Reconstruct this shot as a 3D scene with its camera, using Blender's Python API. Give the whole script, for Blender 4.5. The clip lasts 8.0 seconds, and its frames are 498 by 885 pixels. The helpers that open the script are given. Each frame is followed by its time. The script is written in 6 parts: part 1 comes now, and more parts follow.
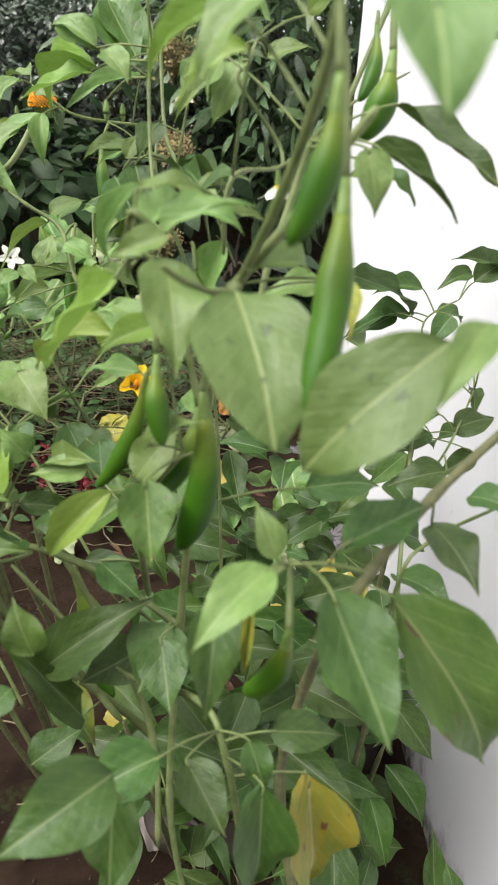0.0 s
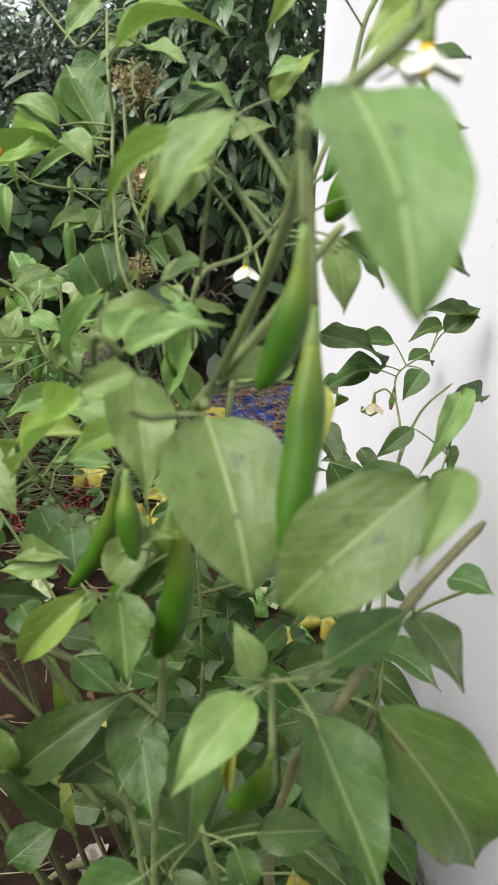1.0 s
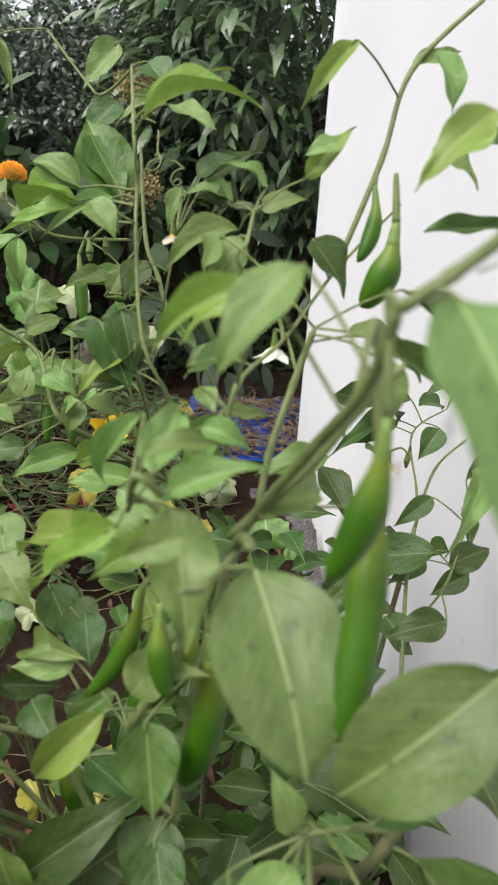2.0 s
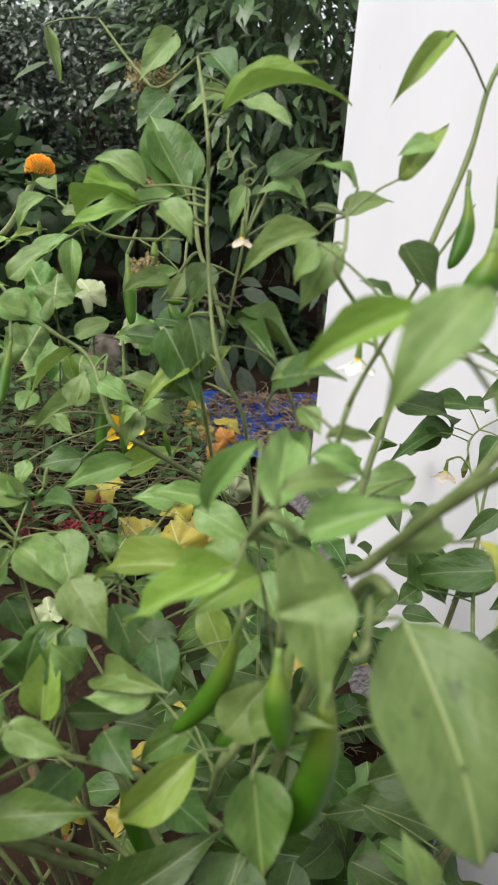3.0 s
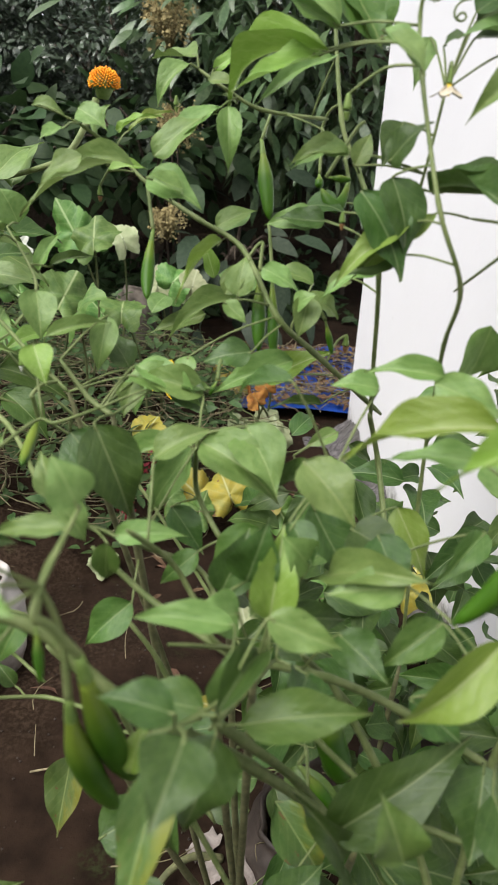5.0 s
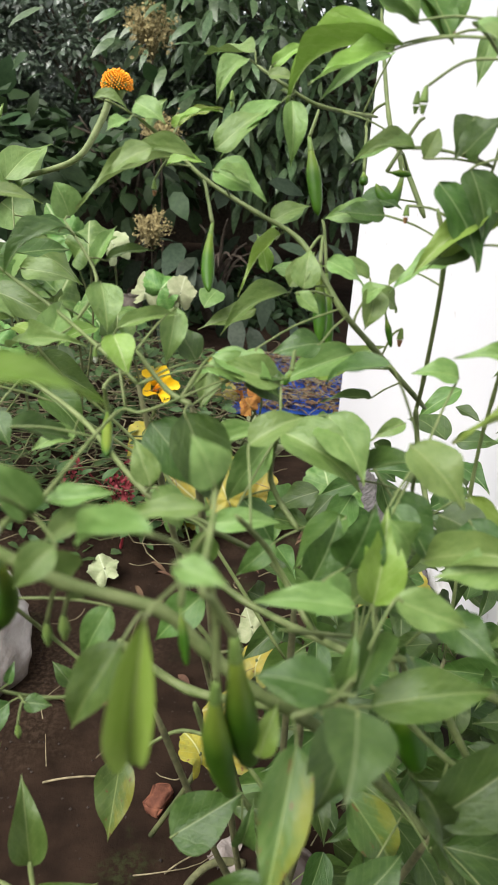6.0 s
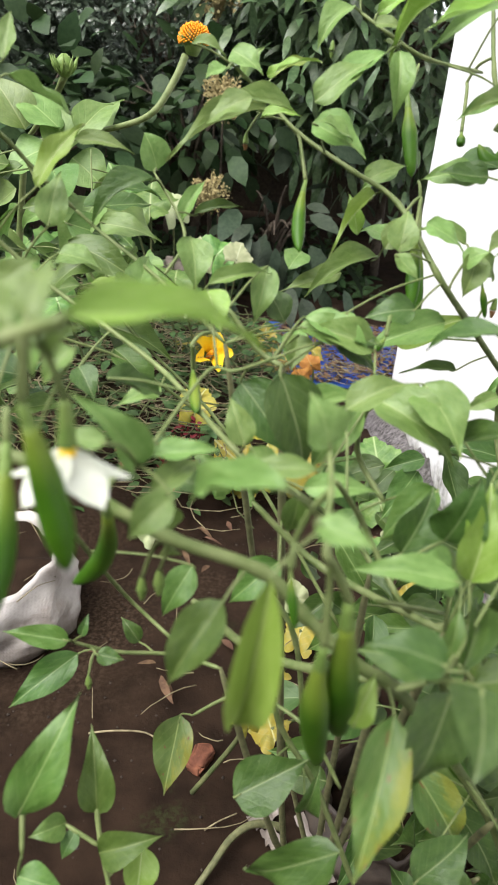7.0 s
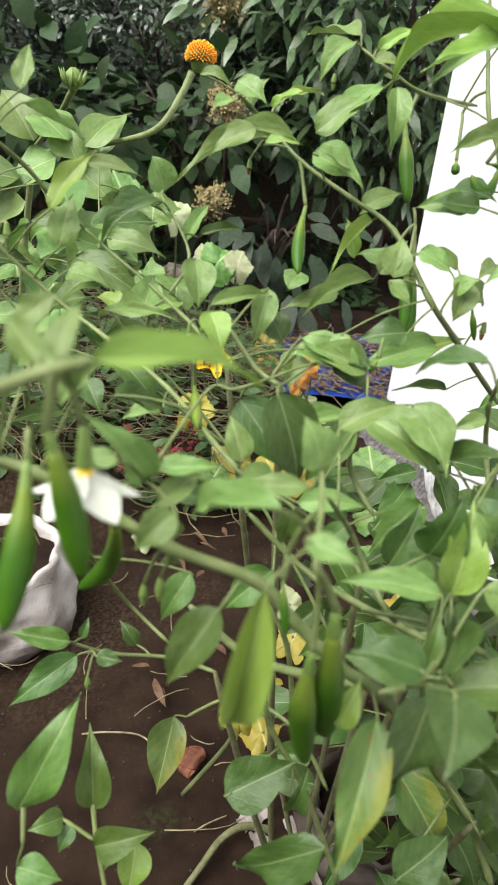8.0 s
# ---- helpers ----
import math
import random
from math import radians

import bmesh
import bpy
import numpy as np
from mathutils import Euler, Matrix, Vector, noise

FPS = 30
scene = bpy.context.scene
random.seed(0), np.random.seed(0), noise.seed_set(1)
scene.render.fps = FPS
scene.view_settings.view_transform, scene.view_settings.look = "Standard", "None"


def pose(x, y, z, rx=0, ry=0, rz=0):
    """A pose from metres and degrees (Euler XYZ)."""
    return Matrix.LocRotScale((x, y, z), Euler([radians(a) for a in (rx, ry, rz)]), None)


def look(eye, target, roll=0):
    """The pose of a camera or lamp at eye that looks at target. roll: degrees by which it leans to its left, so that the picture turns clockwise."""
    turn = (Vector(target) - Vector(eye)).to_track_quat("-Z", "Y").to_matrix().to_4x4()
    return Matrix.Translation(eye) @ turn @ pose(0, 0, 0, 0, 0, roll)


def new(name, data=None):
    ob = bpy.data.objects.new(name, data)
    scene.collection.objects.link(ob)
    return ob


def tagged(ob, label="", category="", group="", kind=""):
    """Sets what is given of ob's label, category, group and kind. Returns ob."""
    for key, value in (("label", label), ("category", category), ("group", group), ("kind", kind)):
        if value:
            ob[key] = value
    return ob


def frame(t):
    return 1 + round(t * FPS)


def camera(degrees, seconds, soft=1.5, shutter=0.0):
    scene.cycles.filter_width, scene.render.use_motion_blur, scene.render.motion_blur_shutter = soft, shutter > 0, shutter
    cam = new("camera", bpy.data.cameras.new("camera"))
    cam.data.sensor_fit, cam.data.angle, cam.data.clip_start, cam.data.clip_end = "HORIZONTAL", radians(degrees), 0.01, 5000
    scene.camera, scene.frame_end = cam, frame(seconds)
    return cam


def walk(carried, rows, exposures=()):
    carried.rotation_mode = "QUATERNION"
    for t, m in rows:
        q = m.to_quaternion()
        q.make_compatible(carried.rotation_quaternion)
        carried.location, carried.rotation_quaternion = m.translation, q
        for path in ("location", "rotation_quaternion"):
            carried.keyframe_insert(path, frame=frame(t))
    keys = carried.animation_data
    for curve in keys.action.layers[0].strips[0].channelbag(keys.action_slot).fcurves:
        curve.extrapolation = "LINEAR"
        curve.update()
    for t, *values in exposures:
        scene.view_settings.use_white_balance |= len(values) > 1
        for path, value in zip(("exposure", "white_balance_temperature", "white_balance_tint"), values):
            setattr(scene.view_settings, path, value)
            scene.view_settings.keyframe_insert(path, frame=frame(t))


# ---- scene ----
cam = camera(41.0, 8.0)
PATH = [
    (0, (-0.0060, 0.0054, 0.9093), (0.0109, 0.9272, 0.5221), 2.94),
    (0.5, (-0.0033, 0.0195, 0.9175), (0.0293, 0.9483, 0.5482), 1.91),
    (1, (-0.0055, 0.0270, 0.9440), (0.0448, 0.9590, 0.5850), 1.83),
    (1.5, (-0.0105, 0.0464, 0.9706), (0.0205, 0.9873, 0.6335), 2.41),
    (1.7, (-0.0163, 0.0547, 0.9799), (0.0340, 0.9915, 0.6337), 3.16),
    (2.8, (-0.0653, 0.0832, 0.9924), (0.0116, 1.0102, 0.6254), 3.86),
    (3, (-0.0736, 0.0918, 0.9900), (-0.0097, 1.0188, 0.6205), 3.83),
    (3.5, (-0.1007, 0.1050, 0.9790), (-0.0313, 1.0283, 0.6012), 4.21),
    (4, (-0.1427, 0.1156, 0.9624), (-0.0642, 1.0304, 0.5663), 4.45),
    (4.5, (-0.1672, 0.1236, 0.9420), (-0.0792, 1.0331, 0.5356), 4.32),
    (5, (-0.1904, 0.1215, 0.9212), (-0.1272, 1.0281, 0.5041), 2.82),
    (5.2, (-0.2051, 0.1220, 0.9120), (-0.1380, 1.0285, 0.4951), 3.36),
    (6.3, (-0.2642, 0.1210, 0.9074), (-0.1541, 1.0311, 0.5078), 3.10),
    (6.5, (-0.2687, 0.1212, 0.9125), (-0.1688, 1.0274, 0.5018), 3.15),
    (7, (-0.2817, 0.1293, 0.8972), (-0.2342, 1.0240, 0.4531), 4.86),
    (7.5, (-0.2828, 0.1379, 0.9051), (-0.2556, 1.0229, 0.4402), 5.52),
    (8, (-0.2838, 0.1139, 0.9112), (-0.2317, 1.0118, 0.4740), 6.17),
]
walk(cam, [(t, look(eye, target, roll)) for t, eye, target, roll in PATH],
     exposures=((0.0, 1.4), (1.5, 1.07), (3.0, 1.03), (5.0, 1.14), (6.5, 1.45), (7.5, 1.57), (8.0, 1.55)))

# a phone's small lens: far things sharp, the nearest leaves soft
cam.data.dof.use_dof = True
cam.data.dof.focus_distance = 0.85
cam.data.dof.aperture_fstop = 17.0

# ---- daylight: a bright overcast sky ----
world = bpy.data.worlds.new("overcast")
scene.world = world
world.use_nodes = True
wn, wl = world.node_tree.nodes, world.node_tree.links
sky = wn.new("ShaderNodeTexSky")
sky.sky_type, sky.sun_disc = "NISHITA", False
sky.sun_elevation, sky.sun_rotation = radians(52), radians(235)
veil = wn.new("ShaderNodeHueSaturation")
veil.inputs["Saturation"].default_value = 0.2
wl.new(sky.outputs["Color"], veil.inputs["Color"])
wl.new(veil.outputs["Color"], wn["Background"].inputs["Color"])
wn["Background"].inputs["Strength"].default_value = 0.12
sun_data = bpy.data.lights.new("sun", "SUN")
sun_data.energy, sun_data.angle, sun_data.color = 2.4, radians(50), (1.0, 0.97, 0.93)
sun = new("sun", sun_data)
sun.matrix_world = look((-2.9, -1.1, 5.5), (0, 1.0, 0.5))


# ---- materials ----
def material(name, rough=0.6, spec=0.4):
    m = bpy.data.materials.new(name)
    m.use_nodes = True
    t = m.node_tree
    b = t.nodes["Principled BSDF"]
    b.inputs["Roughness"].default_value = rough
    b.inputs["Specular IOR Level"].default_value = spec
    return m, t, b


def node(t, kind, **values):
    n = t.nodes.new(kind)
    for k, v in values.items():
        n.inputs[k].default_value = v
    return n


def math_node(t, op, a, b=0.0, c=0.0):
    n = t.nodes.new("ShaderNodeMath")
    n.operation = op
    for i, v in enumerate((a, b, c)):
        if isinstance(v, (int, float)):
            n.inputs[i].default_value = v
        else:
            t.links.new(v, n.inputs[i])
    return n.outputs[0]


def mix(t, fac, a, b, mode="MIX"):
    n = t.nodes.new("ShaderNodeMix")
    n.data_type, n.blend_type = "RGBA", mode
    for i, v in ((0, fac), (6, a), (7, b)):
        if isinstance(v, (int, float)):
            n.inputs[i].default_value = v
        elif isinstance(v, tuple):
            n.inputs[i].default_value = (*v, 1)
        else:
            t.links.new(v, n.inputs[i])
    return n.outputs[2]


def noise_tex(t, scale, detail=4.0, rough=0.55, vector=None):
    n = node(t, "ShaderNodeTexNoise", Scale=scale, Detail=detail, Roughness=rough)
    if vector:
        t.links.new(vector, n.inputs["Vector"])
    return n.outputs["Fac"]


def step(t, value, lo, hi):
    n = node(t, "ShaderNodeMapRange")
    n.interpolation_type = "SMOOTHSTEP"
    t.links.new(value, n.inputs["Value"])
    n.inputs["From Min"].default_value, n.inputs["From Max"].default_value = lo, hi
    return n.outputs[0]


def bump(t, b, height, strength, distance=0.002):
    n = node(t, "ShaderNodeBump", Strength=strength, Distance=distance)
    t.links.new(height, n.inputs["Height"])
    t.links.new(n.outputs[0], b.inputs["Normal"])


def coords(t, kind="Object"):
    return t.nodes.new("ShaderNodeTexCoord").outputs[kind]


def glow_through(t, b, colour, amount):
    """Thin leaf tissue lets some light through."""
    tr = t.nodes.new("ShaderNodeBsdfTranslucent")
    t.links.new(colour, tr.inputs["Color"])
    mx = t.nodes.new("ShaderNodeMixShader")
    mx.inputs[0].default_value = amount
    t.links.new(b.outputs[0], mx.inputs[1])
    t.links.new(tr.outputs[0], mx.inputs[2])
    t.links.new(mx.outputs[0], t.nodes["Material Output"].inputs["Surface"])


def leaf_material(name, base, second, vein, spots=None, patch=None, island=False, rough=0.46, through_light=0.27, spec=0.5):
    """Leaf blade with a pale midrib, side veins, mottling, and where asked brown spots or a yellowing patch."""
    m, t, b = material(name, rough, spec)
    co = coords(t)
    if island:
        rnd = t.nodes.new("ShaderNodeNewGeometry").outputs["Random Per Island"]
    else:
        rnd = t.nodes.new("ShaderNodeObjectInfo").outputs["Random"]
    mott = noise_tex(t, 5.0 if not island else 60.0, 5.0, 0.6, co)
    col = mix(t, step(t, mott, 0.3, 0.7), base, second)
    if not island:
        sep = t.nodes.new("ShaderNodeSeparateXYZ")
        t.links.new(co, sep.inputs[0])
        ax = math_node(t, "ABSOLUTE", sep.outputs[0])
        if patch:
            edge = math_node(t, "ADD", sep.outputs[0], math_node(t, "MULTIPLY", math_node(t, "SUBTRACT", mott, 0.5), 1.3))
            edge = math_node(t, "SUBTRACT", edge, math_node(t, "MULTIPLY", math_node(t, "SUBTRACT", sep.outputs[1], 0.5), 0.35))
            col = mix(t, math_node(t, "MULTIPLY", step(t, edge, 0.0, -0.4), 0.5), col, patch)
        wave = math_node(t, "SINE", math_node(t, "MULTIPLY", math_node(t, "SUBTRACT", sep.outputs[1], math_node(t, "MULTIPLY", ax, math_node(t, "MULTIPLY_ADD", mott, 0.5, 0.5))), 40.0))
        side = step(t, wave, 0.8, 1.0)
        mid = step(t, ax, 0.024, 0.006)
        both = math_node(t, "MAXIMUM", mid, math_node(t, "MULTIPLY", side, 0.15))
        col = mix(t, math_node(t, "MULTIPLY", both, 0.72), col, vein)
        hgt = math_node(t, "SUBTRACT", math_node(t, "MULTIPLY", mott, 0.6), math_node(t, "MULTIPLY", both, 0.7))
        bump(t, b, hgt, 0.2, 0.02)
        speck = step(t, noise_tex(t, 26.0, 2.0, 0.5, co), 0.68, 0.76)
        col = mix(t, math_node(t, "MULTIPLY", speck, 0.3), col, vein)
        if spots:
            sp = noise_tex(t, 7.5, 2.0, 0.4, co)
            col = mix(t, step(t, sp, 0.66, 0.71), col, spots)
    hsv = node(t, "ShaderNodeHueSaturation")
    t.links.new(col, hsv.inputs["Color"])
    t.links.new(math_node(t, "MULTIPLY_ADD", rnd, 0.4, 0.84), hsv.inputs["Value"])
    t.links.new(math_node(t, "MULTIPLY_ADD", rnd, 0.03, 0.49), hsv.inputs["Hue"])
    out = hsv.outputs["Color"]
    t.links.new(out, b.inputs["Base Color"])
    glow_through(t, b, out, through_light)
    return m


VEIN = (0.27, 0.34, 0.12)
LEAF = {
    "g": leaf_material("chilli_leaf", (0.12, 0.2, 0.046), (0.18, 0.266, 0.076), VEIN),
    # d and m: darker copies of the green leaf, canopy shade put into their colour
    "d": leaf_material("chilli_leaf_shade_dark", (0.038, 0.08, 0.013), (0.061, 0.112, 0.022), (0.191, 0.240, 0.100)),
    "m": leaf_material("chilli_leaf_shade_mid", (0.066, 0.13, 0.021), (0.1, 0.17, 0.036), (0.22, 0.29, 0.1)),
    "v": leaf_material("chilli_leaf_young", (0.165, 0.26, 0.036), (0.205, 0.3, 0.056), (0.382, 0.430, 0.200)),
    "s": leaf_material("chilli_leaf_spotted", (0.06, 0.138, 0.02), (0.095, 0.18, 0.034), VEIN, spots=(0.117, 0.075, 0.037)),
    "p": leaf_material("chilli_leaf_pale", (0.1, 0.17, 0.04), (0.138, 0.212, 0.064), (0.31, 0.38, 0.15), spots=(0.082, 0.128, 0.042)),
    "y": leaf_material("chilli_leaf_yellow", (0.360, 0.310, 0.037), (0.212, 0.260, 0.044), (0.530, 0.500, 0.250), spots=(0.170, 0.080, 0.037)),
    "h": leaf_material("chilli_leaf_turning", (0.068, 0.13, 0.026), (0.105, 0.165, 0.04), VEIN, spots=(0.159, 0.090, 0.037), patch=(0.29, 0.26, 0.03)),
}


def plain(name, a, b_, scale, rough=0.6, spec=0.3, relief=0.0, dist=0.002, detail=6.0):
    m, t, b = material(name, rough, spec)
    n = noise_tex(t, scale, detail, 0.6, coords(t))
    big = noise_tex(t, scale * 0.13, 3.0, 0.5, coords(t))
    col = mix(t, step(t, n, 0.3, 0.7), a, b_)
    hsv = node(t, "ShaderNodeHueSaturation")
    t.links.new(col, hsv.inputs["Color"])
    t.links.new(math_node(t, "MULTIPLY_ADD", big, 0.6, 0.7), hsv.inputs["Value"])
    t.links.new(hsv.outputs[0], b.inputs["Base Color"])
    if relief:
        bump(t, b, n, relief, dist)
    return m


STEM = plain("green_stem", (0.1, 0.14, 0.042), (0.17, 0.205, 0.08), 90.0, 0.55)
STEM_OLD = plain("woody_stem", (0.085, 0.09, 0.042), (0.15, 0.15, 0.07), 120.0, 0.7)
PETAL = plain("white_petal", (0.66, 0.68, 0.6), (0.56, 0.59, 0.48), 150.0, 0.6)
PETAL_OLD = plain("wilted_petal", (0.55, 0.5, 0.4), (0.4, 0.33, 0.22), 200.0, 0.7)
CALYX = plain("green_calyx", (0.1, 0.17, 0.035), (0.16, 0.23, 0.06), 120.0, 0.5)
WITHERED = plain("withered_brown", (0.14, 0.07, 0.03), (0.28, 0.15, 0.06), 200.0, 0.8)


def pod_material():
    m, t, b = material("green_chilli_skin", 0.45, 0.25)
    co = coords(t)
    n = noise_tex(t, 40.0, 4.0, 0.5, co)
    col = mix(t, step(t, n, 0.35, 0.65), (0.02, 0.076, 0.002), (0.036, 0.106, 0.004))
    sep = t.nodes.new("ShaderNodeSeparateXYZ")
    t.links.new(coords(t, "Generated"), sep.inputs[0])
    pale = step(t, math_node(t, "ADD", sep.outputs[2], math_node(t, "MULTIPLY", n, 0.2)), 0.62, 1.15)
    col = mix(t, math_node(t, "MULTIPLY", pale, 0.75), col, (0.19, 0.235, 0.035))
    rnd = t.nodes.new("ShaderNodeObjectInfo").outputs["Random"]
    col = mix(t, math_node(t, "MULTIPLY", rnd, 0.25), col, (0.09, 0.18, 0.018))
    t.links.new(col, b.inputs["Base Color"])
    bump(t, b, noise_tex(t, 120.0, 3.0, 0.5, co), 0.12, 0.001)
    return m


POD = pod_material()


def wall_material():
    m, t, b = material("white_lime_paint", 0.85, 0.2)
    co = coords(t)
    fine, big = noise_tex(t, 55.0, 6.0, 0.6, co), noise_tex(t, 1.3, 4.0, 0.5, co)
    col = mix(t, step(t, big, 0.35, 0.7), (0.69, 0.68, 0.7), (0.645, 0.635, 0.655))
    sep = t.nodes.new("ShaderNodeSeparateXYZ")
    t.links.new(co, sep.inputs[0])
    moss = math_node(t, "ADD", sep.outputs[2], math_node(t, "MULTIPLY", math_node(t, "SUBTRACT", noise_tex(t, 7.0, 8.0, 0.7, co), 0.5), 0.28))
    col = mix(t, step(t, moss, 0.11, 0.02), col, mix(t, step(t, fine, 0.4, 0.6), (0.09, 0.085, 0.07), (0.3, 0.29, 0.26)))
    specks = step(t, noise_tex(t, 38.0, 2.0, 0.4, co), 0.74, 0.78)
    col = mix(t, math_node(t, "MULTIPLY", specks, 0.4), col, (0.45, 0.42, 0.38))
    t.links.new(col, b.inputs["Base Color"])
    bump(t, b, fine, 0.25, 0.002)
    return m


WALL = wall_material()


def soil_material():
    m, t, b = material("damp_brown_soil", 0.95, 0.08)
    co = coords(t)
    fine, mid, big = noise_tex(t, 130.0, 8.0, 0.65, co), noise_tex(t, 14.0, 6.0, 0.6, co), noise_tex(t, 2.2, 4.0, 0.5, co)
    col = mix(t, step(t, mid, 0.3, 0.7), (0.0105, 0.0062, 0.004), (0.024, 0.0142, 0.009))
    col = mix(t, step(t, big, 0.45, 0.65), col, mix(t, step(t, fine, 0.4, 0.65), (0.015, 0.0092, 0.0058), (0.046, 0.03, 0.0195)))
    moss = math_node(t, "MULTIPLY", step(t, noise_tex(t, 5.0, 5.0, 0.6, co), 0.58, 0.68), step(t, fine, 0.4, 0.6))
    col = mix(t, math_node(t, "MULTIPLY", moss, 0.5), col, (0.03, 0.04, 0.014))
    t.links.new(col, b.inputs["Base Color"])
    bump(t, b, math_node(t, "ADD", math_node(t, "MULTIPLY", fine, 0.4), mid), 0.5, 0.008)
    return m


SOIL = soil_material()


def skirt_material():
    m, t, b = material("mossy_grey_mortar", 0.9, 0.2)
    co = coords(t)
    mp = node(t, "ShaderNodeMapping", Scale=(1.0, 2.0, 1.0))
    t.links.new(co, mp.inputs["Vector"])
    fine, big = noise_tex(t, 60.0, 8.0, 0.7, mp.outputs[0]), noise_tex(t, 7.0, 5.0, 0.6, co)
    col = mix(t, step(t, fine, 0.35, 0.65), (0.03, 0.027, 0.027), (0.17, 0.155, 0.16))
    col = mix(t, math_node(t, "MULTIPLY", step(t, big, 0.45, 0.65), 0.6), col, (0.06, 0.06, 0.045))
    t.links.new(col, b.inputs["Base Color"])
    bump(t, b, fine, 0.6, 0.006)
    return m


SKIRT = skirt_material()


def sack_material():
    m, t, b = material("woven_white_sack", 0.5, 0.4)
    co = coords(t)
    wv = node(t, "ShaderNodeTexWave", Scale=60.0, Distortion=0.4)
    wv.bands_direction = "Z"
    t.links.new(co, wv.inputs["Vector"])
    wv2 = node(t, "ShaderNodeTexWave", Scale=60.0, Distortion=0.4)
    t.links.new(co, wv2.inputs["Vector"])
    weave = math_node(t, "MULTIPLY", wv.outputs["Fac"], wv2.outputs["Fac"])
    dirt = noise_tex(t, 6.0, 6.0, 0.65, co)
    col = mix(t, step(t, dirt, 0.42, 0.75), (0.5, 0.47, 0.45), (0.2, 0.165, 0.14))
    sep = t.nodes.new("ShaderNodeSeparateXYZ")
    t.links.new(co, sep.inputs[0])
    splash = math_node(t, "ADD", sep.outputs[2], math_node(t, "MULTIPLY", math_node(t, "SUBTRACT", noise_tex(t, 25.0, 5.0, 0.6, co), 0.5), 0.12))
    col = mix(t, math_node(t, "MULTIPLY", step(t, splash, 0.07, 0.02), 0.7), col, (0.12, 0.085, 0.065))
    t.links.new(col, b.inputs["Base Color"])
    bump(t, b, math_node(t, "ADD", math_node(t, "MULTIPLY", weave, 0.25), math_node(t, "MULTIPLY", noise_tex(t, 9.0, 4.0, 0.5, co), 3.0)), 0.35, 0.004)
    return m


SACK = sack_material()
TARP = plain("blue_tarpaulin", (0.005, 0.03, 0.19), (0.012, 0.055, 0.28), 20.0, 0.35, 0.5, 0.3, 0.01)
DRY = leaf_material("dry_fallen_leaf", (0.06, 0.032, 0.02), (0.13, 0.075, 0.045), VEIN, island=True, rough=0.8, through_light=0.05, spec=0.2)
STRAW = plain("dry_straw", (0.26, 0.22, 0.13), (0.11, 0.09, 0.05), 60.0, 0.8)
GREEN_STRAW = plain("green_straw", (0.05, 0.075, 0.024), (0.1, 0.105, 0.042), 60.0, 0.8)
RED_STEM = plain("red_stem", (0.13, 0.01, 0.018), (0.2, 0.025, 0.03), 60.0, 0.6)
BARK = plain("grey_brown_bark", (0.05, 0.038, 0.028), (0.1, 0.08, 0.06), 40.0, 0.9, 0.2, 0.6, 0.01)
BRICK = plain("red_brick", (0.085, 0.032, 0.02), (0.18, 0.07, 0.04), 60.0, 0.9, 0.2, 0.5, 0.006)
GRIT = plain("soil_grit", (0.018, 0.013, 0.01), (0.045, 0.033, 0.025), 60.0, 0.9)
ROCK = plain("weathered_rock", (0.06, 0.05, 0.042), (0.14, 0.12, 0.1), 25.0, 0.9, 0.2, 0.7, 0.01)
STONE = plain("grey_stone_block", (0.2, 0.17, 0.15), (0.32, 0.27, 0.24), 30.0, 0.9, 0.2, 0.5, 0.008)
SEED = plain("dry_seed_heads", (0.2, 0.16, 0.07), (0.34, 0.28, 0.13), 80.0, 0.9)
ORANGE = plain("orange_florets", (0.8, 0.24, 0.01), (0.9, 0.42, 0.02), 120.0, 0.6)
YELLOW = plain("yellow_petal", (0.85, 0.55, 0.01), (0.9, 0.66, 0.03), 40.0, 0.6)
DARK_BAG = plain("black_grow_bag", (0.03, 0.022, 0.018), (0.06, 0.045, 0.035), 30.0, 0.6, 0.4, 0.4, 0.006)
SHRUB_FINE = leaf_material("small_shrub_leaf", (0.044, 0.064, 0.038), (0.082, 0.11, 0.07), VEIN, island=True, rough=0.36, through_light=0.12, spec=0.85)
SHRUB_LONG = leaf_material("long_glossy_leaf", (0.062, 0.105, 0.042), (0.12, 0.175, 0.08), VEIN, island=True, rough=0.34, through_light=0.2, spec=0.5)
# broad and grey leaf colours darkened to carry the deep shade under the shrubs
SHRUB_BROAD = leaf_material("broad_leaf_shade_toned", (0.022, 0.044, 0.015), (0.036, 0.062, 0.022), VEIN, island=True, rough=0.55, through_light=0.2, spec=0.2)
SHRUB_GREY = leaf_material("grey_leaf_shade_toned", (0.022, 0.036, 0.02), (0.04, 0.055, 0.033), VEIN, island=True, rough=0.55, through_light=0.15, spec=0.2)
WEED_LEAF = leaf_material("weed_leaf", (0.03, 0.06, 0.016), (0.06, 0.1, 0.03), VEIN, island=True, rough=0.55, through_light=0.2, spec=0.3)
SQUASH = leaf_material("squash_leaf", (0.06, 0.14, 0.02), (0.15, 0.245, 0.06), (0.36, 0.44, 0.2), rough=0.55)
SQUASH_DRY = leaf_material("squash_leaf_dried", (0.3, 0.11, 0.025), (0.45, 0.2, 0.04), (0.4, 0.25, 0.1), spots=(0.14, 0.05, 0.02), rough=0.8)
SQUASH_OLD = leaf_material("squash_leaf_yellowed", (0.4, 0.31, 0.035), (0.27, 0.26, 0.05), (0.5, 0.5, 0.25), spots=(0.2, 0.1, 0.04), rough=0.6)
